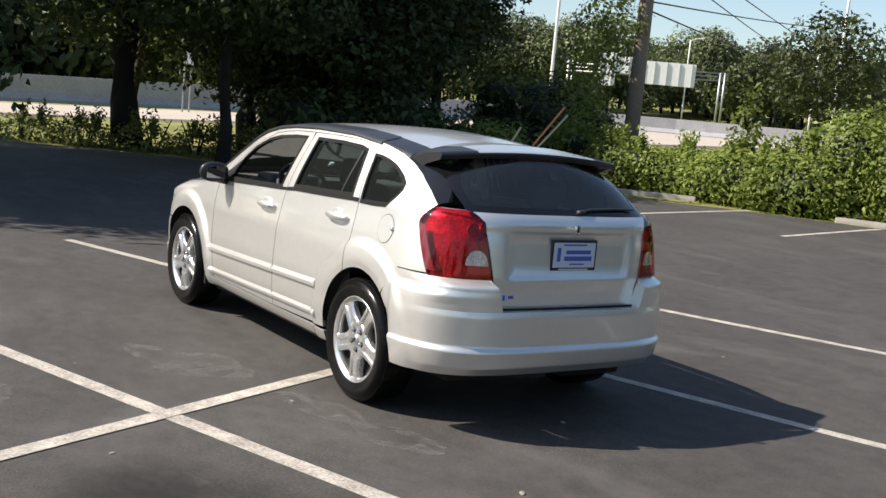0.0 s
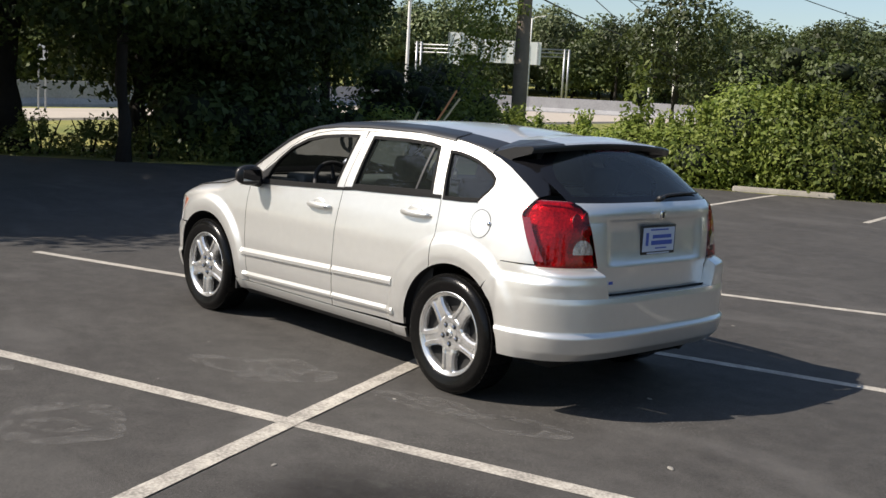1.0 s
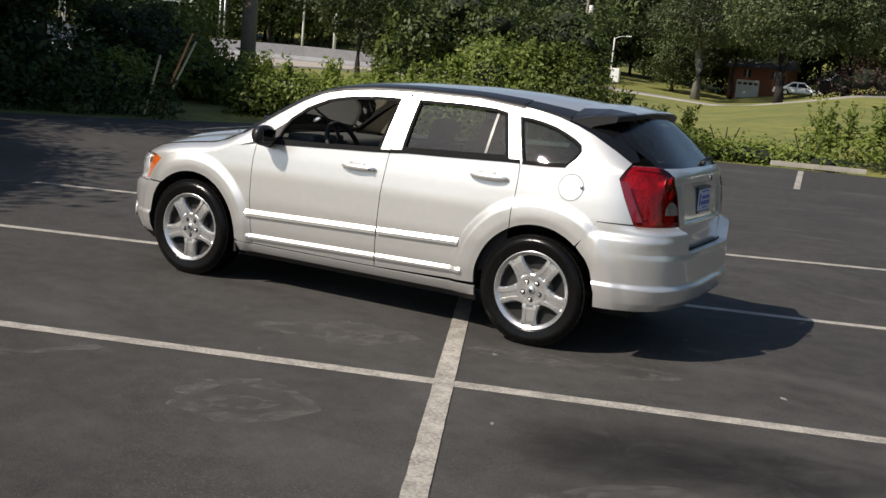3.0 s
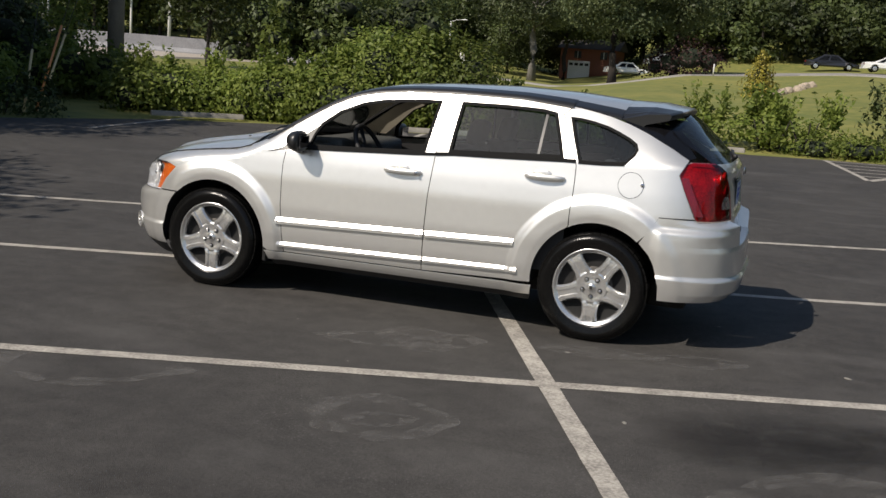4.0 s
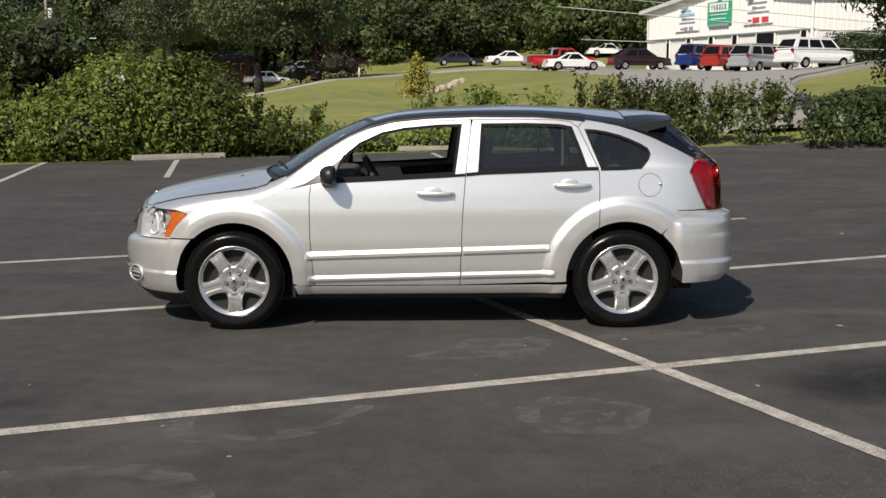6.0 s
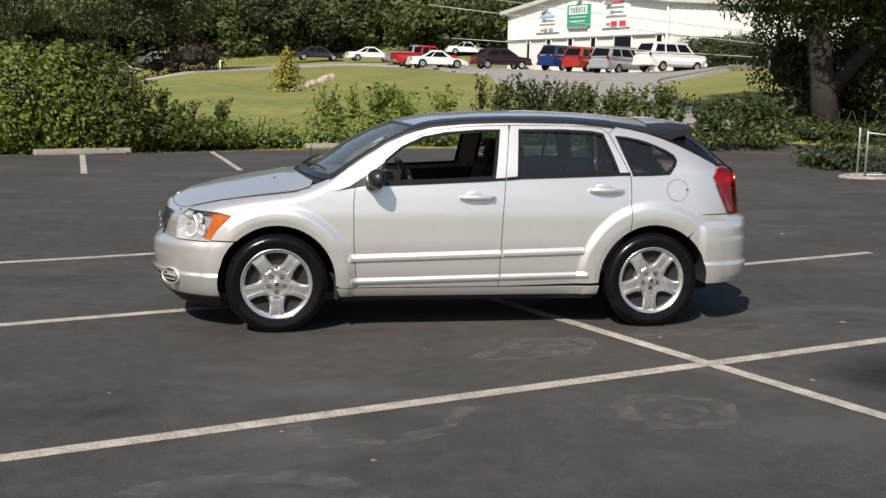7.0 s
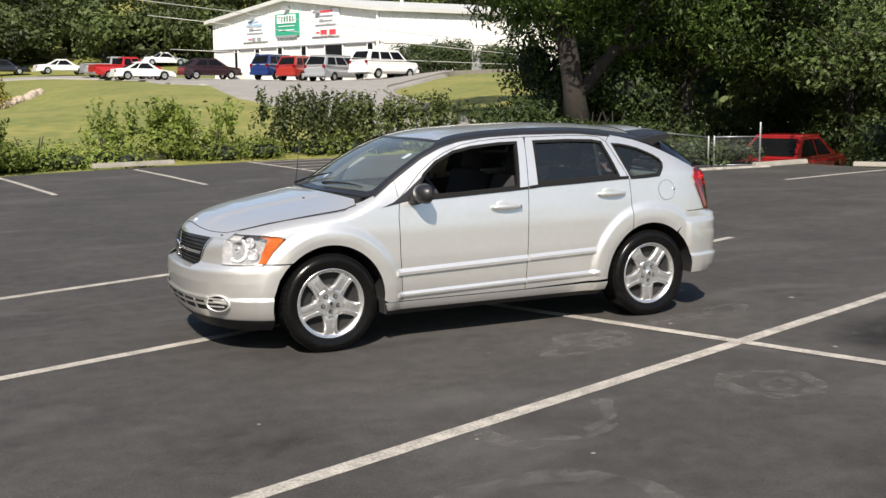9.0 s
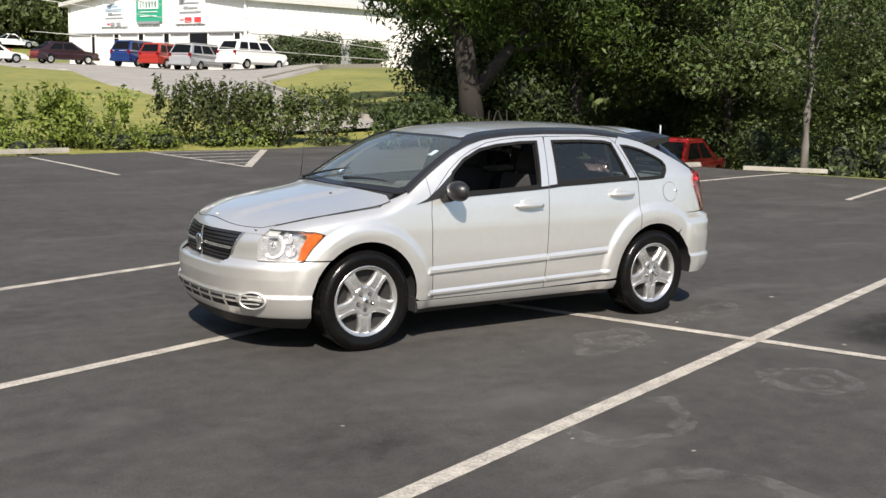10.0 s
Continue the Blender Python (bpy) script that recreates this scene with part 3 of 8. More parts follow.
    # mud flap behind the front wheel
    box_part("mud_flap", (-0.925, s * 0.755, 0.275), (0.02, 0.14, 0.10), M["dark"], car)


def wheel(car, hx, s):
    y = s * 0.835
    w = thing("wheel", "", "")
    w.parent = car
    w.location = (hx - 0.004, y, 0.337)
    w.scale = (1.055, 1.0, 1.055)
    bm = bmesh.new()
    prof = [(0.212, -0.012), (0.226, 0.005), (0.236, 0.011), (0.250, 0.012), (0.266, 0.020), (0.284, 0.021), (0.288, 0.019), (0.300, 0.012), (0.308, 0.002), (0.314, -0.012), (0.318, -0.03), (0.319, -0.10), (0.318, -0.17), (0.310, -0.20), (0.28, -0.215), (0.24, -0.205), (0.228, -0.19)]
    add_lathe(bm, [(r, s * h) for r, h in prof], 56)
    bmesh.ops.recalc_face_normals(bm, faces=bm.faces[:])
    tyre = part("tyre", bm, M["rubber"], w, "glossy black rubber")
    bm = bmesh.new()
    n = 44
    for k in range(n):   # tread blocks on the shoulders
        a = 2 * math.pi * k / n
        m = Matrix.Rotation(-a, 4, "Y")
        for yy in (-0.028, -0.075, -0.125, -0.17):
            add_box(bm, m @ Vector((0.3155, s * yy, 0)), (0.010, 0.040, 0.040), m)
    part("tread", bm, M["rubber"], tyre, smooth=False)
    bm = bmesh.new()
    rimp = [(0.243, -0.004), (0.240, 0.006), (0.234, 0.007), (0.229, 0.001), (0.224, -0.002), (0.216, -0.006), (0.212, -0.014), (0.210, -0.03), (0.211, -0.045), (0.22, -0.05)]
    add_lathe(bm, [(r, s * h) for r, h in rimp], 56)
    bmesh.ops.recalc_face_normals(bm, faces=bm.faces[:])
    rim = part("rim", bm, M["alloy"], w, "polished alloy")
    rim.scale = (0.945, 1.0, 0.945)
    bm = bmesh.new()
    add_lathe(bm, [(0.0001, -0.055 * s), (0.150, -0.058 * s), (0.218, -0.040 * s)], 40)
    face_out(bm, lambda c: Vector((0, s, 0)))
    part("brake_shield", bm, M["dark"], w)
    bm = bmesh.new()
    add_lathe(bm, [(0.0001, -0.045 * s), (0.10, -0.045 * s), (0.118, -0.052 * s)], 30)
    face_out(bm, lambda c: Vector((0, s, 0)))
    part("brake_disc", bm, pbr_once("brake_steel", (0.06, 0.055, 0.05), 0.5, 0.6), w)
    # dished hub plate, webbed into five broad spokes with a channel down each
    bm = bmesh.new()
    add_lathe(bm, [(0.0001, -0.008 * s), (0.034, -0.008 * s), (0.040, -0.010 * s), (0.070, -0.011 * s), (0.088, -0.006 * s), (0.100, -0.008 * s), (0.106, -0.018 * s), (0.106, -0.05 * s)], 50)
    bmesh.ops.recalc_face_normals(bm, faces=bm.faces[:])
    part("hub_plate", bm, M["alloy"], rim)
    for k in range(5):
        ang = math.radians(-90 + 72 * k)
        bm = bmesh.new()
        rows = []
        for r, ww, h in ((0.080, 0.056, -0.008), (0.100, 0.056, -0.004), (0.116, 0.050, -0.002), (0.150, 0.047, -0.001), (0.180, 0.048, -0.001), (0.200, 0.052, -0.003), (0.216, 0.064, -0.005)):
            rows.append([bm.verts.new((r, s * yy, zz)) for zz, yy in ((-ww, h - 0.040), (-ww, h - 0.012), (-ww * 0.80, h), (-ww * 0.42, h + 0.001), (-ww * 0.30, h - 0.007), (ww * 0.30, h - 0.007), (ww * 0.42, h + 0.001), (ww * 0.80, h), (ww, h - 0.012), (ww, h - 0.040))])
        for r, t in zip(rows, rows[1:]):
            for q in range(9):
                bm.faces.new((r[q], r[q + 1], t[q + 1], t[q]))
        face_out(bm, lambda c: Vector((0, s, 0)) + Vector((0, 0, c.z)) * 6)
        bmesh.ops.transform(bm, matrix=Matrix.Rotation(-ang, 4, "Y"), verts=bm.verts[:])
        part("spoke", bm, M["alloy"], rim, smooth=False)
        bm = bmesh.new()
        add_lathe(bm, [(0.0001, 0.012 * s), (0.006, 0.012 * s), (0.0095, 0.006 * s), (0.010, -0.010 * s)], 6, at=(0.057 * math.cos(ang), -0.006 * s, 0.057 * math.sin(ang)))
        bmesh.ops.recalc_face_normals(bm, faces=bm.faces[:])
        part("lug_nut", bm, M["chrome"], rim, smooth=False)
        # flat black disc painted in for the shade down the lug hole
        bm = bmesh.new()
        add_lathe(bm, [(0.0001, 0.0), (0.0150, 0.0), (0.0160, -0.004 * s)], 14, at=(0.057 * math.cos(ang), -0.0085 * s, 0.057 * math.sin(ang)))
        face_out(bm, lambda c: Vector((0, s, 0)))
        part("lug_hole_shade", bm, M["dark"], rim)
    bm = bmesh.new()
    add_lathe(bm, [(0.0001, 0.004 * s), (0.018, 0.003 * s), (0.026, -0.002 * s), (0.028, -0.010 * s)], 24)
    bmesh.ops.recalc_face_normals(bm, faces=bm.faces[:])
    cap = part("centre_cap", bm, M["alloy"], rim)
    box_part("cap_badge", (0, 0.005 * s, 0), (0.018, 0.003, 0.022), M["trim"], rim)
    return w


_once = {}


def pbr_once(name, *a, **k):
    if name not in _once:
        _once[name] = pbr(name, *a, **k)
    return _once[name]


def seat(car, x, y, name="front_seat", width=0.50, back=0.60):
    st = thing(name, "", "")
    st.parent = car
    st.location = (x, y, 0.30)
    bm = bmesh.new()
    add_box(bm, (0, 0, 0.20), (0.52, width, 0.16), bevel=0.05)
    part("seat_cushion", bm, M["fabric"], st)
    bm = bmesh.new()
    m = Matrix.Rotation(radians(16), 4, "Y")
    add_box(bm, (0.30, 0, 0.52), (0.14, width * 0.94, back), m, bevel=0.05)
    part("backrest", bm, M["fabric"], st)
    for yy in ((0,) if width < 0.7 else (-0.36, 0.36)):
        bm = bmesh.new()
        add_box(bm, (0.405, yy, 0.885), (0.10, 0.25, 0.17), m, bevel=0.045)
        part("headrest", bm, M["fabric"], st)
        bm = bmesh.new()
        add_tube(bm, [(0.37, yy - 0.07, 0.76), (0.39, yy - 0.07, 0.85)], 0.008)
        add_tube(bm, [(0.37, yy + 0.07, 0.76), (0.39, yy + 0.07, 0.85)], 0.008)
        part("headrest_rod", bm, M["chrome"], st)
    return st


def build_car():
    car = thing("car", "silver five-door hatchback with black roof rails parked across painted lines", "car")
    car.matrix_basis = Matrix.LocRotScale(Vector((0.015, 0.031, 0.0)), Matrix.Rotation(math.radians(-1.04), 3, "Z"), Vector((0.992, 0.992, 0.992)))
    for s in (-1, 1):
        flank(car, s)
        for hx in (HUB_F, HUB_R):
            wheel(car, hx, s)
    # bonnet, windscreen, roof
    edge = lambda x: half_width(x, soft(rail_z, x, 0.05) - 0.003) - 0.004
    ye = edge(-1.94)
    front = lambda y: -2.052 + 0.112 * (abs(y) / ye) ** 2.3
    cowl = lambda y: -1.185 + 0.13 * (abs(y) / 0.72) ** 2
    ys = steps(-ye, ye, 16)
    yc = steps(-0.66, 0.66, 16)
    hood = [(front(y), y) for y in ys] + [(x, edge(x)) for x in steps(-1.90, -1.10, 12)] + [(cowl(y), y) for y in yc[::-1]] + [(x, -edge(x)) for x in steps(-1.10, -1.90, 12)]

    def hood_lift(x, y, d):
        # two soft ribs and a raised middle
        rib = 0.016 * (1 - smooth01(0.33, 0.375, abs(y) - 0.16 * (x + 1.2)))
        return (x, y, top_height(x, y) + rib * smooth01(0.0, 0.12, x - front(y)) * smooth01(0.0, 0.1, cowl(y) - x) + d + 0.004)

    bonnet = part("bonnet", face_out(sheet(hood, hood_lift, step=0.035), lambda c: Vector((0, 0, 1))), M["paint"], car)
    # dark tube drawn in for the shade of the bonnet's shut line
    bm = bmesh.new()
    ring = resampled(hood, 0.05)
    add_tube(bm, [hood_lift(x, y, -0.002) for x, y in ring + ring[:1]], 0.0038, 6)
    part("bonnet_gap", bm, M["dark"], bonnet)
    for yy in (-0.33, 0.33):
        bm = bmesh.new()
        add_lathe(bm, [(0.0001, 0.012), (0.010, 0.010), (0.016, 0.0)], 12, axis="Z", at=(-1.33, yy, top_height(-1.33, yy) + 0.004))
        part("washer_jet", bm, M["plastic"], bonnet)
    wsb = lambda y: -1.13 + 0.15 * (abs(y) / 0.70) ** 2
    wst = lambda y: -0.47 + 0.10 * (abs(y) / 0.55) ** 2
    wy = lambda x: rail_y(x) * 0.955
    yb, yt = steps(-0.66, 0.66, 14), steps(-0.585, 0.585, 14)
    ws = [(wsb(y), y) for y in yb] + [(x, wy(x)) for x in steps(-0.95, -0.42, 8)] + [(wst(y), y) for y in yt[::-1]] + [(x, -wy(x)) for x in steps(-0.42, -0.95, 8)]
    scr = part("windscreen", top_sheet(ws, gap=0, depth=0, step=0.09, off=-0.004), M["glass"], car, "clear glass")
    scr.visible_shadow = False
    part("windscreen_frame", top_sheet(shrunk(ws, -0.03), [shrunk(ws, 0.022)], gap=0, depth=0.01, off=-0.002), M["trim"], car)
    cw = [(cowl(y) - 0.01, y) for y in yb] + [(wsb(y) + 0.02, y) for y in yb[::-1]]
    part("cowl_panel", top_sheet(cw, gap=0, off=-0.012, depth=0.02), M["plastic"], car, "black plastic")
    bm = bmesh.new()
    add_box(bm, (-0.985, 0.16, top_height(-0.985, 0.16) - 0.01), (0.05, 0.03, 0.004), Matrix.Rotation(-0.5, 4, "Y"))
    part("inspection_sticker", bm, M["plate_white"], scr, smooth=False)
    bm = bmesh.new()
    add_box(bm, (-0.62, -0.53, top_height(-0.62, -0.53) - 0.012), (0.07, 0.05, 0.004), Matrix.Rotation(-0.5, 4, "Y"))
    part("windscreen_sticker", bm, M["plate_white"], scr, smooth=False)
    roof = [(wst(y) + 0.012, y) for y in steps(-0.50, 0.50, 12)] + [(x, 0.80 * rail_y(x)) for x in steps(-0.28, 1.36, 20)] + [(x, -0.80 * rail_y(x)) for x in steps(1.36, -0.28, 20)]
    part("roof", top_sheet(roof, step=0.08), M["paint"], car)
    for a, sgn in ((-0.95, 1), (-1.0, -1)):   # wipers
        base = (-1.10, 0.55 if sgn > 0 else -0.10)
        tip = (-0.99, 0.02 if sgn > 0 else -0.60)
        pts = [(base[0] + (tip[0] - base[0]) * u, base[1] + (tip[1] - base[1]) * u) for u in steps(0, 1, 6)]
        bm = bmesh.new()
        add_tube(bm, [(x, y, top_height(x, y) + 0.022) for x, y in pts], [0.012, 0.010, 0.009, 0.008, 0.007, 0.006, 0.005])
        part("wiper", bm, M["plastic"], car)
    bm = bmesh.new()
    zt = top_height(-1.05, 0.70)
    add_tube(bm, [(-1.05, 0.70, zt - 0.02), (-1.05, 0.70, zt + 0.03)], 0.010)
    add_tube(bm, [(-1.05, 0.70, zt), (-1.00, 0.705, zt + 0.38)], 0.0028, 6)
    part("antenna", bm, M["plastic"], car, "thin black whip")
    # front bumper round the nose
    cut = table((0.19, -1.690), (0.30, -1.718), (0.343, -1.720), (0.40, -1.716), (0.52, -1.679), (0.58, -1.642), (0.628, -1.600))
    zs = steps(0.245, 0.622, 44)
    gy = table((0.56, 0.30), (0.60, 0.355), (0.64, 0.385), (0.70, 0.405), (0.80, 0.435))
    bmb = wrap(False, zs, lambda z: ("x", -1, cut(z)), lambda z: ("x", 1, cut(z)), 150)
    notch = [f for f in bmb.faces if (c := f.calc_center_median()).z > 0.575 and abs(c.y) < gy(c.z) + 0.01]
    bmesh.ops.delete(bmb, geom=notch, context="FACES")
    bump = part("front_bumper", bmb, M["paint"], car)

    def upright(bm):
        """Keeps the grille on one plane where the bumper bulges below it."""
        for v in bm.verts:
            if v.co.z < 0.68:
                v.co.x += nose_x(0.68) - nose_x(v.co.z)
        return bm

    part("chin", wrap(False, steps(0.165, 0.248, 4), lambda z: ("x", -1, -1.70), lambda z: ("x", 1, -1.70), 60, 0.004), M["plastic"], bump, "black plastic")
    # lower intake: dark slot, bars and the oval lamp surrounds
    part("lower_intake", wrap(False, steps(0.305, 0.40, 3), lambda z: ("y", -0.50), lambda z: ("y", 0.50), 30, 0.004), M["dark"], bump)
    for z in (0.302, 0.352, 0.402):
        part("intake_bar", wrap(False, [z - 0.008, z + 0.008], lambda z_: ("y", -0.53), lambda z_: ("y", 0.53), 30, 0.014), M["paint"], bump)
    for y in (-0.40, -0.24, -0.08, 0.08, 0.24, 0.40):
        part("intake_bar", wrap(False, steps(0.305, 0.40, 2), lambda z_: ("y", y - 0.012), lambda z_: ("y", y + 0.012), 3, 0.012), M["paint"], bump)
    for s in (-1, 1):
        pts, run = plan_curve(0.36, False)
        y0 = 0.605 * s
        x0 = float(np.interp(y0, pts[:, 1], pts[:, 0]))
        turn = Matrix.Rotation(s * radians(-42), 4, "Z")
        bm = bmesh.new()
        for rr, ring in ((1.0, 0),):
            vs_o = []
            for rad, dx in ((1.0, 0.005), (1.0, -0.012), (0.86, -0.016), (0.82, 0.0)):
                vs_o.append([bm.verts.new(Vector((x0 + 0.006, y0, 0.362)) + turn @ Vector((dx, 0.098 * rad * math.cos(a), 0.058 * rad * math.sin(a)))) for a in (2 * math.pi * k / 28 for k in range(28))])
            for r, t in zip(vs_o, vs_o[1:]):
                for k in range(28):
                    bm.faces.new((r[k], r[(k + 1) % 28], t[(k + 1) % 28], t[k]))
        bmesh.ops.recalc_face_normals(bm, faces=bm.faces[:])
        fog = part("fog_lamp_surround", bm, M["paint"], bump)
        bm = bmesh.new()
        vs = [bm.verts.new(Vector((x0 - 0.002, y0, 0.362)) + turn @ Vector((0, 0.085 * math.cos(a), 0.05 * math.sin(a)))) for a in (2 * math.pi * k / 28 for k in range(28))]
        bm.faces.new(vs)
        part("fog_lamp_recess", bm, M["dark"], fog)
        for dz in (-0.02, 0.006, 0.03):
            bm = bmesh.new()
            add_box(bm, Vector((x0 - 0.008, y0, 0.362 + dz)), (0.012, 0.15 - abs(dz) * 1.6, 0.009), turn, bevel=0.003)
            part("fog_lamp_bar", bm, M["paint"], fog, smooth=False)
    # front face between the lamps, grille and its cross
    for s in (-1, 1):
        e = [lambda z: ("y", -0.60 + 0.10 * (z - 0.62)), lambda z: ("y", -gy(z))]
        if s > 0:
            e = [lambda z: ("y", gy(z)), lambda z: ("y", 0.60 - 0.10 * (z - 0.62))]
        part("grille_surround", wrap(False, steps(0.622, 0.855, 10), e[0], e[1], 10, 0.002), M["paint"], car)
    part("nose_panel", wrap(False, steps(0.782, 0.872, 6), lambda z: ("y", -0.68), lambda z: ("y", 0.68), 40, -0.004), M["paint"], car)
    part("bonnet_lip", wrap(False, steps(0.786, 0.862, 6), lambda z: ("y", -0.60), lambda z: ("y", 0.60), 30, 0.006), M["paint"], car)
    bm = bmesh.new()
    n = 28
    a = [bm.verts.new((nose_x(0.578) + 0.006, y, 0.577)) for y in steps(-0.37, 0.37, n)]
    b = [bm.verts.new((-2.09, y, 0.588)) for y in steps(-0.40, 0.40, n)]
    for row in (a,):
        pts, _ = plan_curve(0.577, False)
        h_ = len(pts) // 2
        for v in row:
            v.co.x = float(np.interp(-abs(v.co.y), pts[:h_, 1], pts[:h_, 0])) + 0.002
    for k in range(n):
        bm.faces.new((a[k], a[k + 1], b[k + 1], b[k]))
    part("grille_chin", face_out(bm, lambda c: Vector((0, 0, 1))), M["paint"], bump)
    gr = part("grille", upright(wrap(False, steps(0.570, 0.790, 10), lambda z: ("y", -gy(z)), lambda z: ("y", gy(z)), 30, 0.004)), M["dark"], car, "black grille with a silver cross")
    for z in steps(0.590, 0.775, 8):
        part("grille_slat", upright(wrap(False, [z - 0.005, z + 0.005], lambda z_: ("y", -gy(z_)), lambda z_: ("y", gy(z_)), 24, 0.014)), M["trim"], gr)
    part("grille_bar", upright(wrap(False, steps(0.674, 0.694, 2), lambda z: ("y", -gy(z)), lambda z: ("y", gy(z)), 30, 0.026)), M["alloy"], gr)
    part("grille_bar", upright(wrap(False, steps(0.572, 0.788, 8), lambda z: ("y", -0.014), lambda z: ("y", 0.014), 3, 0.027)), M["alloy"], gr)
    for s in (-1, 1):
        ge = (lambda z: ("y", -gy(z) - 0.012)), (lambda z: ("y", -gy(z) + 0.006))
        if s > 0:
            ge = (lambda z: ("y", gy(z) - 0.006)), (lambda z: ("y", gy(z) + 0.012))
        part("grille_rim", upright(wrap(False, steps(0.575, 0.79, 8), ge[0], ge[1], 3, 0.012)), M["alloy"], gr)
    bm = bmesh.new()
    add_box(bm, (-2.152, 0, 0.695), (0.022, 0.10, 0.05), bevel=0.01)
    add_box(bm, (-2.155, 0, 0.68), (0.022, 0.05, 0.11), bevel=0.01)
    part("grille_emblem", bm, M["chrome"], gr)
    # head lamps: reflector bowl, lamp, amber corner and clear cover
    ha = table((0.628, -1.765), (0.706, -1.714), (0.765, -1.658), (0.79, -1.632), (0.812, -1.70))
    for s in (-1, 1):
        if s < 0:
            e0, e1, e2 = (lambda z: ("x", -1, ha(z))), (lambda z: ("x", -1, ha(z) - 0.045 - 0.45 * max(z - 0.66, 0))), (lambda z: ("y", -0.60 + 0.10 * (z - 0.62)))
        else:
            e2, e1, e0 = (lambda z: ("x", 1, ha(z))), (lambda z: ("x", 1, ha(z) - 0.045 - 0.45 * max(z - 0.66, 0))), (lambda z: ("y", 0.60 - 0.10 * (z - 0.62)))
        lamp = part("headlamp", wrap(False, steps(0.622, 0.818, 14), e0, e2, 26, -0.055), M["reflector"], car, "clear headlamp with an amber corner")
        part("headlamp_cover", wrap(False, steps(0.622, 0.818, 12), e0, e2, 26, 0.003), M["lens"], lamp).visible_shadow = False
        part("turn_signal", wrap(False, steps(0.630, 0.810, 10), e0 if s < 0 else e1, e1 if s < 0 else e2, 10, -0.010), M["amber"], lamp, "amber lens")
        # black rim round the cover
        for za, zb2 in ((0.618, 0.6235), (0.8145, 0.820)):
            part("lamp_rim", wrap(False, [za, zb2], e0, e2, 24, 0.004), M["trim"], lamp)
        for zw in (0.6225, 0.8175):
            top, deep = (wrap(False, [zw, zw + 1e-4], e0, e2, 26, o) for o in (0.003, -0.055))
            bm = bmesh.new()
            ra, rb_ = ([bm.verts.new(v.co) for v in list(b_.verts)[:26]] for b_ in (top, deep))
            for k in range(25):
                bm.faces.new((ra[k], ra[k + 1], rb_[k + 1], rb_[k]))
            part("lamp_wall", bm, M["reflector"], lamp)
            top.free()
            deep.free()
        bm = bmesh.new()
        wall = []
        for z in steps(0.6225, 0.8175, 6):
            pts, _ = plan_curve(z, False)
            y_in = 0.60 - 0.10 * (z - 0.62)
            x_in = float(np.interp(-y_in, pts[: len(pts) // 2, 1], pts[: len(pts) // 2, 0]))
            wall.append([bm.verts.new((x_in + o, s * y_in, z)) for o in (-0.002, 0.085)])
        for r, t in zip(wall, wall[1:]):
            bm.faces.new((r[0], r[1], t[1], t[0]))
        part("lamp_wall", bm, M["reflector"], lamp)
        # bowls behind the cover: the large one, a small one and the shroud between
        for yy, zz, rad in ((0.650, 0.716, 0.083), (0.735, 0.690, 0.040), (0.725, 0.765, 0.036)):
            pts, run = plan_curve(0.71, False)
            h_ = len(pts) // 2
            x0 = float(np.interp(-yy, pts[:h_, 1], pts[:h_, 0]))
            bm = bmesh.new()
            add_lathe(bm, [(0.0001, 0.42), (0.18, 0.42), (0.2, 0.40), (0.45, 0.32), (0.7, 0.2), (0.9, 0.05), (1.0, -0.04), (1.0, 0.3)], 28, axis="X")
            bmesh.ops.transform(bm, matrix=Matrix.Translation((x0 + 0.030 + rad * 0.12, s * (yy - 0.018), zz)) @ Matrix.Rotation(s * radians(-40), 4, "Z") @ Matrix.Scale(rad, 4), verts=bm.verts[:])
            part("lamp_bowl", bm, M["bowl"] if rad > 0.05 else M["reflector"], lamp)
            bm = bmesh.new()
            bmesh.ops.create_uvsphere(bm, u_segments=12, v_segments=8, radius=rad * 0.24)
            bmesh.ops.translate(bm, verts=bm.verts[:], vec=(x0 + 0.05, s * (yy - 0.025), zz))
            part("bulb", bm, M["chrome"], lamp)
    # rear bumper
    rc = table((0.19, 1.680), (0.30, 1.708), (0.40, 1.706), (0.52, 1.669), (0.58, 1.632), (0.645, 1.568), (0.70, 1.605), (0.80, 1.666))
    for z0, z1, y_in in ((0.315, 0.648, None), (0.648, 0.804, 0.47)):
        if y_in is None:
            rb = part("rear_bumper", wrap(True, steps(z0, z1, 44), lambda z: ("x", -1, rc(z)), lambda z: ("x", 1, rc(z)), 140), M["paint"], car)
        else:
            # blocks under the lamps that stand out past the tailgate
            push = lambda x, z: (tail_x(0.648) - tail_x(z)) * (1 - smooth01(0.765, 0.802, z)) * smooth01(1.74, 1.96, x)
            y_edge = lambda z: y_in + 0.04 * (z - 0.648) / 0.15
            for s in (-1, 1):
                ends = ((lambda z: ("x", -1, rc(z))), (lambda z: ("y", -y_edge(z))))
                if s > 0:
                    ends = ((lambda z: ("y", y_edge(z))), (lambda z: ("x", 1, rc(z))))
                bm = wrap(True, steps(z0, z1, 20), ends[0], ends[1], 56)
                for v in bm.verts:
                    v.co.x += push(v.co.x, v.co.z)
                corner = part("bumper_corner", bm, M["paint"], rb)
                bm = bmesh.new()
                wall = []
                for z in steps(z0, z1, 10):
                    pts, _ = plan_curve(z, True)
                    h_ = len(pts) // 2
                    x = float(np.interp(-y_edge(z), pts[:h_, 1][::1], pts[:h_, 0]))
                    wall.append([bm.verts.new((x + push(x, z), s * y_edge(z), z)), bm.verts.new((2.03, s * (y_edge(z) - 0.004), z))])
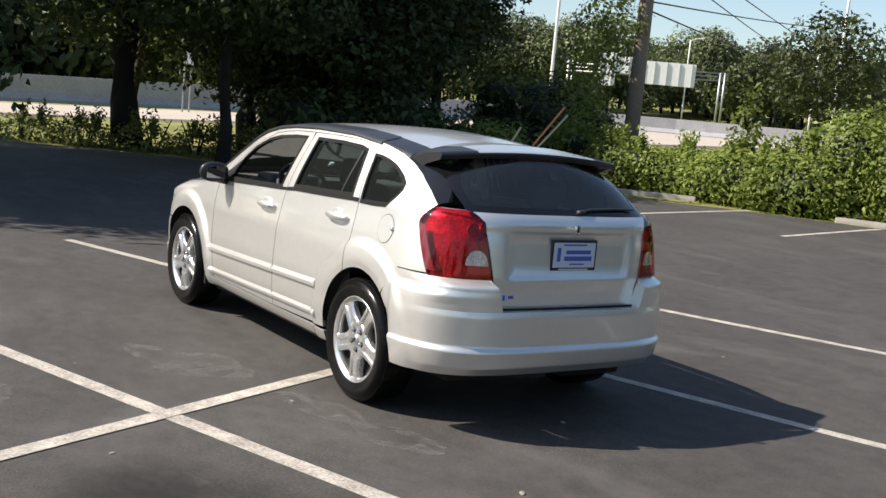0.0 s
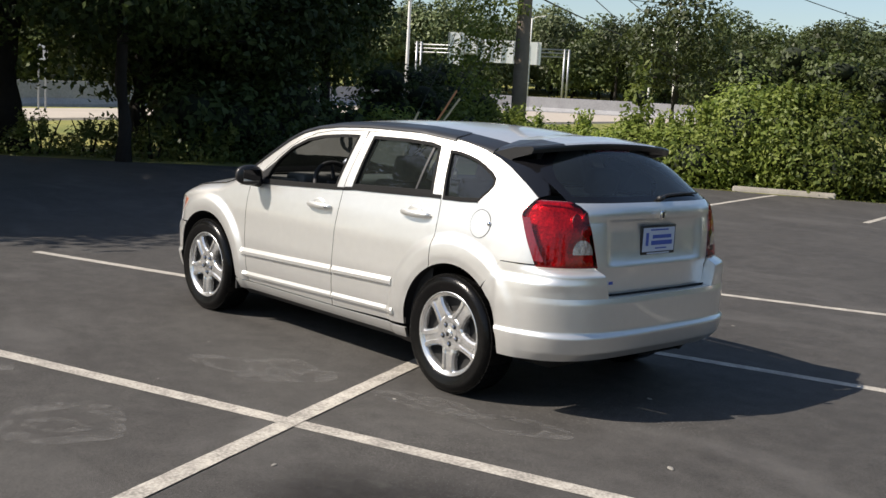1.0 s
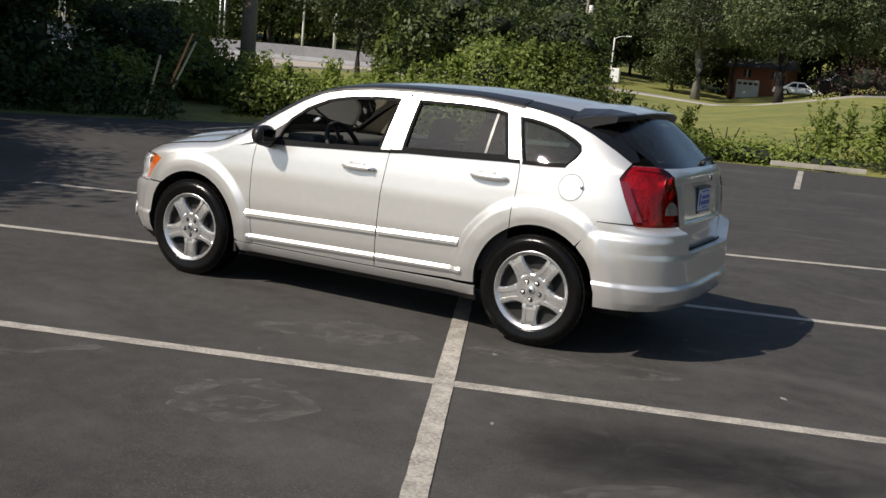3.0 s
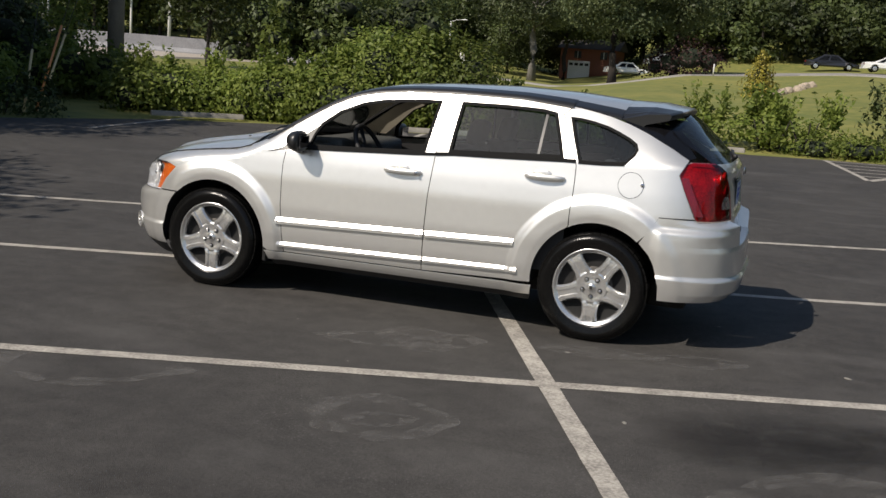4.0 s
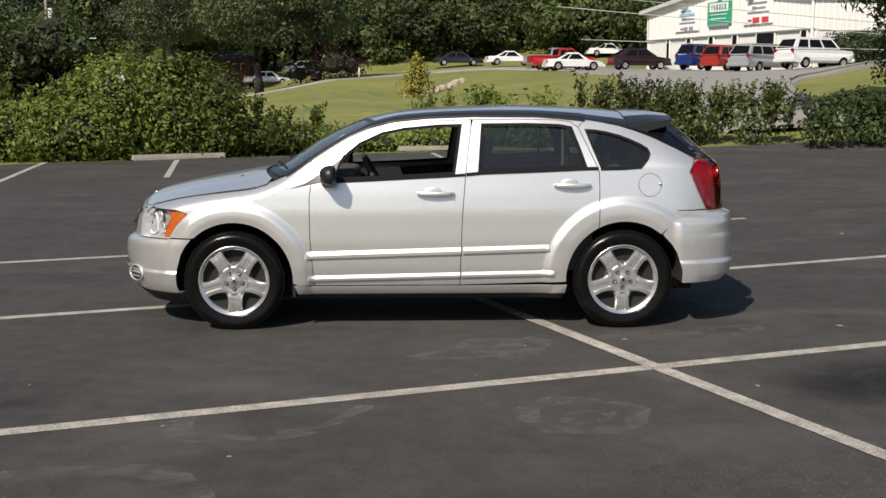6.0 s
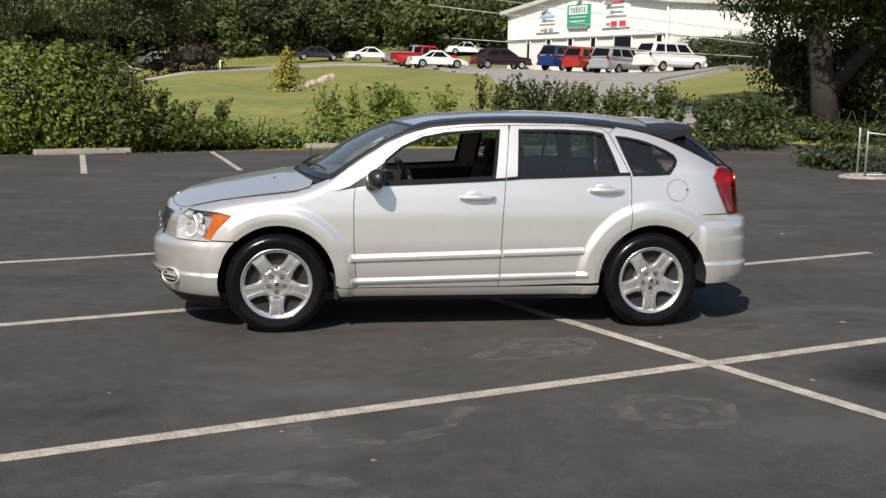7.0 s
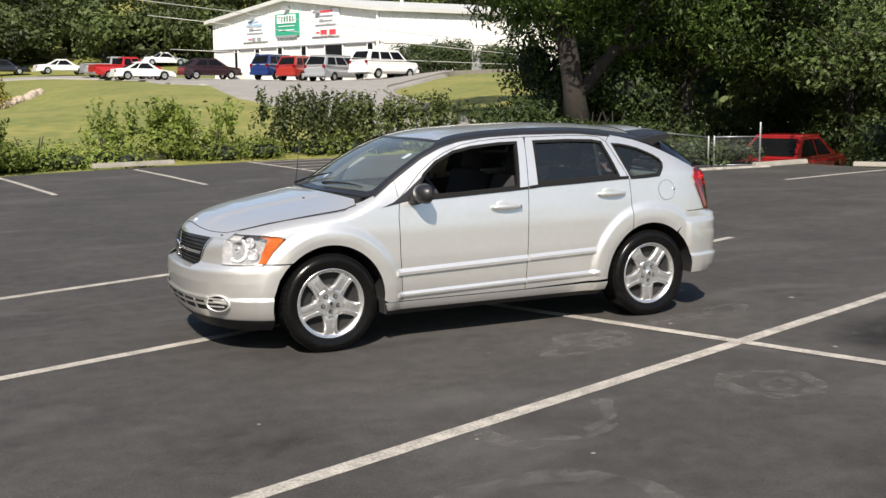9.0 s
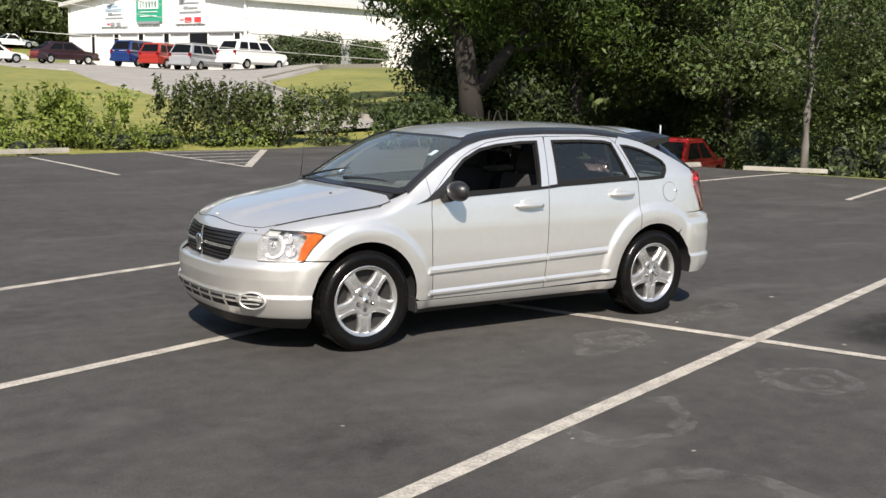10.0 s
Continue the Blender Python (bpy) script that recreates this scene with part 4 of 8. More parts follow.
                for r, t in zip(wall, wall[1:]):
                    bm.faces.new((r[0], r[1], t[1], t[0]))
                part("corner_wall", face_out(bm, lambda c: Vector((0.2, -s, 0))), M["paint"], corner)
    bm = bmesh.new()
    n = 20
    a = [bm.verts.new((2.06, y, 0.650)) for y in steps(-0.47, 0.47, n)]
    b = []
    for y in steps(-0.47, 0.47, n):
        pts, _ = plan_curve(0.648, True)
        b.append(bm.verts.new((float(np.interp(y, pts[:, 1], pts[:, 0])), y, 0.648)))
    for k in range(n):
        bm.faces.new((a[k], a[k + 1], b[k + 1], b[k]))
    part("bumper_step", face_out(bm, lambda c: Vector((0, 0, 1))), M["paint"], rb)
    # tailgate: lower panel with a pressed recess, glass, lamps, plate
    ty = table((0.64, 0.475), (0.80, 0.50), (1.05, 0.545), (1.10, 0.555), (1.14, 0.60))
    tg = lambda z: ty(z) - 0.004
    zl = [0.655, 0.68, 0.72, 0.76, 0.79, 0.805, 0.815, 0.83, 0.9, 0.97, 1.03, 1.045, 1.06, 1.09, 1.12, 1.135]
    bmg = wrap(True, zl, lambda z: ("y", -tg(z)), lambda z: ("y", tg(z)), 44, 0.002)
    for v in bmg.verts:
        k = smooth01(0.80, 0.83, v.co.z) * (1 - smooth01(1.03, 1.05, v.co.z)) * (1 - smooth01(0.385, 0.43, abs(v.co.y)))
        v.co.x -= 0.020 * k
        v.co.x += 0.012 * smooth01(1.045, 1.07, v.co.z)
        if v.co.z < 0.76:
            v.co.x += tail_x(0.76) - tail_x(v.co.z) - 0.004
    gate = part("tailgate", bmg, M["paint"], car)
    part("gate_gap", wrap(True, [0.64, 0.660], lambda z: ("y", -0.47), lambda z: ("y", 0.47), 24, -0.05), M["dark"], gate)
    gz = steps(1.135, 1.41, 10)
    gw = lambda z: max(0.1, min(0.60, half_width(tail_x(z) - 0.16, z) - 0.01))
    rg = part("rear_window", wrap(True, gz, lambda z: ("y", -gw(z)), lambda z: ("y", gw(z)), 30, 0.003), M["tint"], gate, "dark privacy glass")
    rg.visible_shadow = False
    for s in (-1, 1):
        ea, eb = (lambda z: ("y", -gw(z) - 0.01)), (lambda z: ("y", -gw(z) + 0.035))
        if s > 0:
            ea, eb = (lambda z: ("y", gw(z) - 0.035)), (lambda z: ("y", gw(z) + 0.01))
        part("window_border", wrap(True, gz, ea, eb, 6, 0.005), M["gloss_black"], gate)
    part("window_border", wrap(True, [1.128, 1.165], lambda z: ("y", -0.60), lambda z: ("y", 0.60), 26, 0.006), M["gloss_black"], gate)
    ta = table((0.80, 1.882), (0.81, 1.876), (0.965, 1.80), (1.062, 1.757), (1.128, 1.79), (1.15, 1.84))
    for s in (-1, 1):
        if s < 0:
            e0, e1 = (lambda z: ("x", -1, ta(z))), (lambda z: ("y", -ty(z)))
            m0, m1 = (lambda z: ("y", -0.645)), (lambda z: ("y", -0.545))
        else:
            e0, e1 = (lambda z: ("y", ty(z))), (lambda z: ("x", 1, ta(z)))
            m0, m1 = (lambda z: ("y", 0.545)), (lambda z: ("y", 0.645))
        tl = part("tail_lamp", wrap(True, steps(0.805, 1.138, 20), e0, e1, 26, -0.022), M["red_inner"], car, "dark red lens with a clear reversing lamp")
        part("lens_cover", wrap(True, steps(0.805, 1.138, 20), e0, e1, 26, 0.010), M["red_glass"], tl).visible_shadow = False
        for za, zb2 in ((0.803, 0.812), (1.132, 1.140)):
            part("lamp_rim", wrap(True, [za, zb2], e0, e1, 20, 0.012), M["red_lens"], tl)
        # a dome-shaped clear lamp low down, a red reflector along the outer edge
        dome = lambda z: 0.055 * math.sqrt(max(0.02, 1 - ((z - 0.872) / 0.078) ** 2))
        m0, m1 = (lambda z: ("y", s * 0.588 - dome(z))), (lambda z: ("y", s * 0.588 + dome(z)))
        part("reversing_lamp", wrap(True, steps(0.872, 0.948, 10), m0, m1, 12, 0.0125), M["clear_lens"], tl, "clear lens")
        r0, r1 = (e0, (lambda z: ("x", -1, ta(z) + 0.045))) if s < 0 else ((lambda z: ("x", 1, ta(z) + 0.045)), e1)
        part("side_reflector", wrap(True, steps(0.83, 1.05, 8), r0, r1, 4, 0.0115), M["red_lens"], tl)
        for zz, yy in ((1.045, 0.60), (0.985, 0.555), (1.06, 0.535)):
            pts, _ = plan_curve(zz, True)
            x0 = float(np.interp(-yy, pts[:, 1][: len(pts) // 2], pts[:, 0][: len(pts) // 2]))
            bm = bmesh.new()
            add_lathe(bm, [(0.0001, -0.010), (0.012, -0.009), (0.030, 0.0), (0.036, 0.012)], 20, axis="X", at=(x0 - 0.018, s * yy, zz))
            bmesh.ops.recalc_face_normals(bm, faces=bm.faces[:])
            part("lamp_bowl", bm, M["red_inner"], tl)
    bm = bmesh.new()
    add_box(bm, (2.048, 0.02, 0.930), (0.014, 0.315, 0.165), bevel=0.006)
    pl = part("plate_frame", bm, M["trim"], gate, "black dealer plate frame")
    box_part("plate", (2.056, 0.02, 0.932), (0.004, 0.285, 0.132), M["plate_white"], pl, "white and blue dealer plate")
    for y, z, w, h in ((-0.088, 0.935, 0.022, 0.072), (0.045, 0.948, 0.17, 0.020), (0.045, 0.914, 0.19, 0.024), (0.02, 0.986, 0.16, 0.008), (0.04, 0.884, 0.10, 0.007)):
        box_part("plate_bar", (2.059, y, z), (0.003, w, h), M["plate_blue"], pl)
    box_part("plate_frame_bar", (2.057, 0.02, 0.856), (0.004, 0.20, 0.007), M["plate_white"], pl)
    bm = bmesh.new()
    add_box(bm, (2.082, 0, 1.070), (0.012, 0.034, 0.05), bevel=0.01)
    add_box(bm, (2.087, 0, 1.072), (0.012, 0.012, 0.036), bevel=0.004, mi=1)
    part("gate_emblem", bm, [M["chrome"], M["trim"]], gate)
    bm = bmesh.new()
    add_box(bm, (2.053, -0.38, 0.712), (0.012, 0.135, 0.036), bevel=0.003)
    add_box(bm, (2.060, -0.36, 0.714), (0.004, 0.075, 0.016), mi=1)
    add_box(bm, (2.060, -0.425, 0.712), (0.004, 0.012, 0.026), mi=1)
    part("dealer_badge", bm, [M["plate_white"], M["plate_blue"]], gate, smooth=False)
    bm = bmesh.new()
    add_box(bm, (2.050, 0.40, 0.735), (0.004, 0.07, 0.018), bevel=0.001)
    part("model_badge", bm, M["alloy"], gate, smooth=False)
    bm = bmesh.new()
    add_tube(bm, [(2.012, 0.06, 1.152), (1.988, 0.16, 1.166), (1.976, 0.34, 1.172), (1.955, 0.50, 1.172)], [0.011, 0.010, 0.008, 0.005])
    add_tube(bm, [(2.014, 0.05, 1.150), (2.008, 0.10, 1.156)], [0.016, 0.013])
    part("rear_wiper", bm, M["plastic"], gate)
    # spoiler over the glass: silver top and lip, black underside, pale end caps
    bm = bmesh.new()
    rows = []
    for y in steps(-0.612, 0.612, 24):
        e = abs(y) / 0.612
        xb = 1.725 - 0.07 * e**3
        zb_ = 1.440 - 0.035 * e**2
        x0, yq = 1.362, min(abs(y), rail_y(1.362) * 0.97)
        z0 = top_height(x0, yq) + 0.004 - 0.02 * smooth01(0.93, 1.0, e)
        mid = (x0 + xb) / 2
        zm = (z0 + zb_) / 2 + 0.014
        rows.append([bm.verts.new(p) for p in ((x0, y, z0), (mid, y, zm), (xb - 0.016, y, zb_ + 0.004), (xb - 0.002, y, zb_ - 0.004), (xb, y, zb_ - 0.014), (xb - 0.012, y, zb_ - 0.036), (mid, y, zm - 0.050 - 0.012 * smooth01(0.9, 1, e)), (x0 + 0.1, y, z0 - 0.05 - 0.015 * smooth01(0.9, 1, e)))])
    for i, (r, t) in enumerate(zip(rows, rows[1:])):
        for k in range(7):
            f = bm.faces.new((r[k], r[k + 1], t[k + 1], t[k]))
            f.material_index = 0 if k < 3 and 3 < i < 20 else 1
    for r in (rows[0], rows[-1]):
        bm.faces.new(r).material_index = 1
    bmesh.ops.recalc_face_normals(bm, faces=bm.faces[:])
    sp = part("spoiler", bm, [M["paint"], M["trim"]], car, "silver spoiler with a black lip and ends", smooth=False)
    box_part("brake_light", (1.69, 0, 1.392), (0.03, 0.30, 0.014), M["red_lens"], sp)
    # inner shell and cabin
    bm = bmesh.new()
    add_box(bm, (0.0, 0, 0.30), (3.7, 1.16, 0.16), bevel=0.03)
    add_box(bm, (0.05, 0, 0.30), (1.6, 1.48, 0.14), bevel=0.03)
    part("floor_pan", bm, M["dark"], car)
    bm = bmesh.new()
    add_tube(bm, [(1.8, 0.42, 0.28), (1.98, 0.42, 0.275)], 0.03, 14)
    add_box(bm, (1.65, 0.38, 0.27), (0.5, 0.45, 0.12), bevel=0.04)
    part("exhaust", bm, M["dark"], car)
    box_part("engine_bay", (-1.55, 0, 0.60), (0.85, 1.05, 0.42), M["dark"], car)
    box_part("load_floor", (1.55, 0, 0.70), (0.75, 1.10, 0.04), M["cabin"], car)
    box_part("rear_bulkhead", (1.98, 0, 0.72), (0.03, 0.95, 0.5), M["dark"], car)
    bm = bmesh.new()
    add_box(bm, (-0.78, 0, 0.93), (0.48, 1.40, 0.20), bevel=0.06)
    add_box(bm, (-0.62, -0.37, 1.03), (0.22, 0.40, 0.08), bevel=0.03)
    add_box(bm, (-0.60, 0, 0.75), (0.28, 0.30, 0.40), bevel=0.04)
    part("dashboard", bm, M["dash"], car, "grey moulded plastic")
    bm = bmesh.new()
    m = Matrix.Translation((-0.38, -0.37, 0.99)) @ Matrix.Rotation(radians(62), 4, "Y")
    ring = [m @ Vector((0.185 * math.cos(a), 0.185 * math.sin(a), 0)) for a in (2 * math.pi * k / 32 for k in range(33))]
    add_tube(bm, ring, 0.017)
    for a in (0.3, math.pi - 0.3, -math.pi / 2):
        add_tube(bm, [m @ Vector((0, 0, -0.03)), m @ Vector((0.18 * math.sin(a), 0.18 * math.cos(a), 0))], 0.014)
    add_box(bm, m @ Vector((0, 0, -0.02)), (0.12, 0.14, 0.05), m.to_3x3().to_4x4(), bevel=0.02)
    add_tube(bm, [m @ Vector((0, 0, -0.03)), m @ Vector((0, 0, -0.25))], 0.03)
    part("steering_wheel", bm, M["cabin"], car)
    seat(car, -0.02, -0.37)
    seat(car, -0.02, 0.37)
    seat(car, 0.95, 0.0, "rear_bench", 1.25, 0.56)
    bm = bmesh.new()
    add_box(bm, (0.05, 0.0, 0.62), (0.55, 0.20, 0.28), bevel=0.04)
    part("centre_console", bm, M["cabin"], car)
    bm = bmesh.new()
    add_box(bm, (-0.47, 0, 1.345), (0.03, 0.24, 0.065), Matrix.Rotation(-0.2, 4, "Y"), bevel=0.015)
    add_tube(bm, [(-0.47, 0, 1.37), (-0.43, 0, 1.41)], 0.012)
    part("rear_view_mirror", bm, M["cabin"], car)
    bm = bmesh.new()
    nx = steps(-0.35, 1.5, 12)
    rows = [[bm.verts.new((x, y, top_height(x, y * 0.97) - 0.035)) for y in steps(-0.52, 0.52, 6)] for x in nx]
    for r, t in zip(rows, rows[1:]):
        for k in range(6):
            bm.faces.new((r[k], r[k + 1], t[k + 1], t[k]))
    part("headliner", bm, M["beige"], car)
    return car


build_car()

# ---- ground ----
lot_rise = table((0, 0), (9, 0), (11, 0.04), (20, 0.30), (24, 0.38), (60, 0.45), (2000, 0.45))
lot_turn = table((-180, 0), (0, 0), (30, 0.3), (60, 1), (130, 1), (150, 0.8), (170, 0.4), (180, 0.3))
land_rise = table((0, 0), (24, 0), (35, 1.1), (62, 2.45), (95, 3.6), (112, 4.7), (118, 5.8), (126, 7.8), (150, 12), (200, 28), (300, 62), (2000, 62))
land_turn = table((-180, 0), (20, 0), (30, -0.4), (44, -1.0), (51, -1.15), (55, 0.1), (58, 1.05), (62, 1.24), (66, 1.21), (68.5, 1.04), (71, 0.93), (74, 0.95), (78, 0.93), (82, 0.91), (86, 0.89), (90, 0.78), (94, 0.68), (97, 0.40), (100, 0.17), (104, 0.28), (107, 0.35), (122, 0.42), (135, 0.40), (150, 0.2), (165, 0.04), (175, 0), (180, 0))


def land(x, y):
    """The ground's height: flat under the car, rising to the far edge of the lot and on to the wooded hill."""
    d, a = math.hypot(x, y + 7), math.degrees(math.atan2(y + 7, x))
    hollow = 0.95 * math.exp(-(((x - 0.2) / 3.2) ** 2) - ((y - 51) / 12) ** 2) + 0.75 * smooth01(22.3, 26, d) * smooth01(34, 40, a) * (1 - smooth01(54, 58, a))
    return lot_rise(d) * lot_turn(a) + land_rise(d) * land_turn(a) - (0.0078 - 0.0025 * smooth01(62, 84, a)) * max(d - 8, 0) - hollow


def ground_material():
    """Mown grass: patches of dry and fresh green, contrast raised to paint the banks' shading, over a fine blade grain.
    """
    m = pbr("grass", (0.225, 0.210, 0.050), 0.9, vary=0.95, scale=0.22, second=(0.105, 0.130, 0.026), bump=0.6, bump_scale=30)
    return m


bm = bmesh.new()
radii = [0.01] + [1.6 * k for k in range(1, 26)] + [42, 45, 49, 54, 60, 66, 72, 79, 86, 94, 103, 112, 120, 128, 138, 150, 165, 180, 200, 230, 270, 330, 450, 700, 1200, 2500]
spin = 150
rings = []
for r in radii:
    ring = []
    for k in range(spin):
        a = 2 * math.pi * k / spin - math.pi
        x, y = r * math.cos(a), r * math.sin(a) - 7
        dip = 0.05 + (0.05 * noise.noise((x * 0.3, y * 0.3, 0)) if r > 26 else 0.0)
        ring.append(bm.verts.new((x, y, land(x, y) - dip)))
    rings.append(ring)
for a, b in zip(rings, rings[1:]):
    for k in range(spin):
        bm.faces.new((a[k], b[k], b[(k + 1) % spin], a[(k + 1) % spin]))
ground = tagged(part("ground", bm, ground_material()), "rolling lawn of mown sunlit green grass", "grass", kind="structure")


def asphalt_material():
    """Worn asphalt: fine stone grain, pale scuffed rings left by tyres, and darker oily blots."""
    m = pbr("asphalt", (0.043, 0.0405, 0.038), 0.82, vary=0.8, scale=0.8, second=(0.070, 0.066, 0.061), bump=0.55, bump_scale=220, spec=0.35)
    nt = m.node_tree
    b = nt.nodes["Principled BSDF"]
    src = b.inputs["Base Color"].links[0].from_socket
    tc = nt.nodes.new("ShaderNodeTexCoord")
    # stone grain
    gr = nt.nodes.new("ShaderNodeTexVoronoi")
    gr.inputs["Scale"].default_value = 95
    gm = nt.nodes.new("ShaderNodeMapRange")
    gm.inputs[1].default_value, gm.inputs[2].default_value, gm.inputs[3].default_value, gm.inputs[4].default_value = 0.0, 0.8, 1.25, 0.75
    mul = nt.nodes.new("ShaderNodeMix")
    mul.data_type, mul.blend_type = "RGBA", "MULTIPLY"
    mul.inputs[0].default_value = 1.0
    nt.links.new(tc.outputs["Object"], gr.inputs["Vector"])
    nt.links.new(gr.outputs["Distance"], gm.inputs[0])
    nt.links.new(src, mul.inputs[6])
    nt.links.new(gm.outputs[0], mul.inputs[7])
    out = mul.outputs[2]
    # dusty scuffs: wispy streaks
    wn, wr, wm = nt.nodes.new("ShaderNodeTexNoise"), nt.nodes.new("ShaderNodeMapRange"), nt.nodes.new("ShaderNodeMix")
    mp = nt.nodes.new("ShaderNodeMapping")
    mp.inputs["Rotation"].default_value[2] = radians(20)
    mp.inputs["Scale"].default_value = (0.5, 1.3, 1)
    wn.inputs["Scale"].default_value, wn.inputs["Detail"].default_value, wn.inputs["Distortion"].default_value = 1.1, 7, 1.2
    wr.inputs[1].default_value, wr.inputs[2].default_value, wr.inputs[4].default_value = 0.52, 0.78, 0.50
    wm.data_type = "RGBA"
    wm.inputs[7].default_value = (0.11, 0.105, 0.10, 1)
    nt.links.new(tc.outputs["Object"], mp.inputs[0])
    nt.links.new(mp.outputs[0], wn.inputs["Vector"])
    nt.links.new(wn.outputs[0], wr.inputs[0])
    nt.links.new(wr.outputs[0], wm.inputs[0])
    nt.links.new(out, wm.inputs[6])
    # pale stone flecks worn bare in patches
    fk, fm, fn, fr_, fx, fo = (nt.nodes.new("ShaderNode" + k) for k in ("TexVoronoi", "MapRange", "TexNoise", "MapRange", "Math", "Mix"))
    fk.inputs["Scale"].default_value = 42
    fm.inputs[1].default_value, fm.inputs[2].default_value, fm.inputs[3].default_value, fm.inputs[4].default_value = 0.10, 0.24, 1.0, 0.0
    fn.inputs["Scale"].default_value, fn.inputs["Detail"].default_value = 0.7, 5
    fr_.inputs[1].default_value, fr_.inputs[2].default_value, fr_.inputs[4].default_value = 0.46, 0.68, 0.75
    fx.operation, fo.data_type = "MULTIPLY", "RGBA"
    fo.inputs[7].default_value = (0.17, 0.165, 0.155, 1)
    nt.links.new(tc.outputs["Object"], fk.inputs["Vector"])
    nt.links.new(tc.outputs["Object"], fn.inputs["Vector"])
    nt.links.new(fk.outputs["Distance"], fm.inputs[0])
    nt.links.new(fn.outputs[0], fr_.inputs[0])
    nt.links.new(fm.outputs[0], fx.inputs[0])
    nt.links.new(fr_.outputs[0], fx.inputs[1])
    nt.links.new(fx.outputs[0], fo.inputs[0])
    nt.links.new(wm.outputs[2], fo.inputs[6])
    nt.links.new(fo.outputs[2], b.inputs["Base Color"])
    return m


M["asphalt"] = asphalt_material()
M["line"] = pbr("line_paint", (0.47, 0.44, 0.385), 0.85, vary=0.95, scale=7, second=(0.19, 0.175, 0.155), bump=0.4, bump_scale=200)
M["stop"] = pbr("cast_concrete", (0.30, 0.28, 0.24), 0.9, vary=0.6, scale=6, bump=0.4, bump_scale=80)
M["chip"] = pbr("pale_grit", (0.20, 0.19, 0.17), 0.9)
LOT = [(-25.37, -26.69), (25.36, -26.62), (25.70, 1.79), (16.77, 5.99), (15.59, 7.62), (14.59, 9.04), (14.08, 10.38), (12.86, 14.75), (11.17, 16.30), (9.37, 16.60), (7.74, 16.39), (3.59, 15.95), (-0.71, 14.85), (-4.35, 13.30), (-7.23, 12.18), (-9.01, 10.64), (-10.19, 8.62),
       (-10.99, 7.34), (-13.13, 4.78), (-15.02, 3.00), (-16.71, 1.23), (-21.81, -2.50)]
bm = sheet(LOT, lambda x, y, d: (x, y, land(x, y) + d), step=1.0, gap=0, depth=0.12)
tagged(part("parking_lot", face_out(bm, lambda c: Vector((0, 0, 1))), M["asphalt"], smooth=False), "worn dark asphalt parking lot with pale scuffs", "asphalt", kind="structure")


def stripe(name, a, b, w=0.10, z=0.003):
    """A painted line on the asphalt with slightly uneven edges."""
    bm = bmesh.new()
    a, b = Vector(a), Vector(b)
    u = (b - a).normalized()
    v = Vector((-u.y, u.x))
    n = max(2, round((b - a).length / 0.12))
    rows = []
    for k in range(n + 1):
        p = a.lerp(b, k / n)
        l, r = (w / 2 + 0.004 * noise.noise((p.x * 9, p.y * 9, q)) for q in (0.0, 7.0))
        rows.append([bm.verts.new((q.x, q.y, land(q.x, q.y) + z)) for q in (p - v * l, p + v * r)])
    for r, t in zip(rows, rows[1:]):
        bm.faces.new((r[0], r[1], t[1], t[0]))
    face_out(bm, lambda c: Vector((0, 0, 1)))
    return tagged(part(name, bm, M["line"]), "worn off-white painted line on the asphalt", "painted line", kind="structure")


stripe("trim_line_1", (-13.9, -6.64), (1.285, -1.855), 0.105)
stripe("trim_line_1", (1.285, -1.855), (12.1, 1.60), 0.105)
stripe("trim_line_2", (2.57, -4.93), (0.405, 0.23), 0.105, 0.0055)
stripe("trim_line_3", (-4.35, -0.76), (4.97, 2.30), 0.10)
stripe("trim_line_4", (-5.40, 1.59), (3.97, 4.84), 0.10)
for a, b in (((-8.69, 8.10), (-8.86, 11.30)), ((-6.45, 8.85), (-6.86, 12.50)), ((-4.03, 9.80), (-4.53, 13.15)), ((-1.60, 10.55), (-2.19, 14.20)), ((0.98, 11.11), (0.48, 14.80))):
    stripe("trim_line_5", a, b, 0.10)
stripe("trim_line_6", (10.80, 7.32), (15.14, 8.35), 0.10)
stripe("trim_line_6", (11.28, 4.23), (16.00, 6.12), 0.10)
# hatched no-parking bay
hc, hl, hr = Vector((3.72, 11.95)), Vector((3.14, 15.75)), Vector((6.13, 16.24))
stripe("trim_hatch_1", hc, hl, 0.10)
stripe("trim_hatch_1", hc, hr, 0.16)
for k in range(1, 6):
    stripe("trim_hatch_2", hc.lerp(hl, k / 5.3), hc.lerp(hr, k / 5.3), 0.09, 0.0055)


def kerb_stop(x, y, turn):
    """A cast concrete wheel stop: a long bar with slanted sides and rounded ends."""
    bm = bmesh.new()
    rows = []
    for u in (-0.92, -0.90, -0.6, -0.2, 0.2, 0.6, 0.90, 0.92):
        e = 0.85 if abs(u) > 0.91 else 1.0
        rows.append([bm.verts.new((u + 0.004 * noise.noise((u * 5, v, x)), v * e, z * e)) for v, z in ((-0.085, 0.0), (-0.075, 0.04), (-0.05, 0.095), (0.05, 0.095), (0.075, 0.04), (0.085, 0.0))])
    for r, t in zip(rows, rows[1:]):
        for k in range(5):
            bm.faces.new((r[k], r[k + 1], t[k + 1], t[k]))
    bm.faces.new(rows[0][::-1])
    bm.faces.new(rows[-1])
    bmesh.ops.recalc_face_normals(bm, faces=bm.faces[:])
    ob = part("wheel_stop", bm, M["stop"], smooth=False, at=pose(x, y, land(x, y), 0, 0, turn))
    return tagged(ob, "weathered concrete wheel stop lying on the asphalt edge", "wheel stop", "wheel stops at the lot edge")


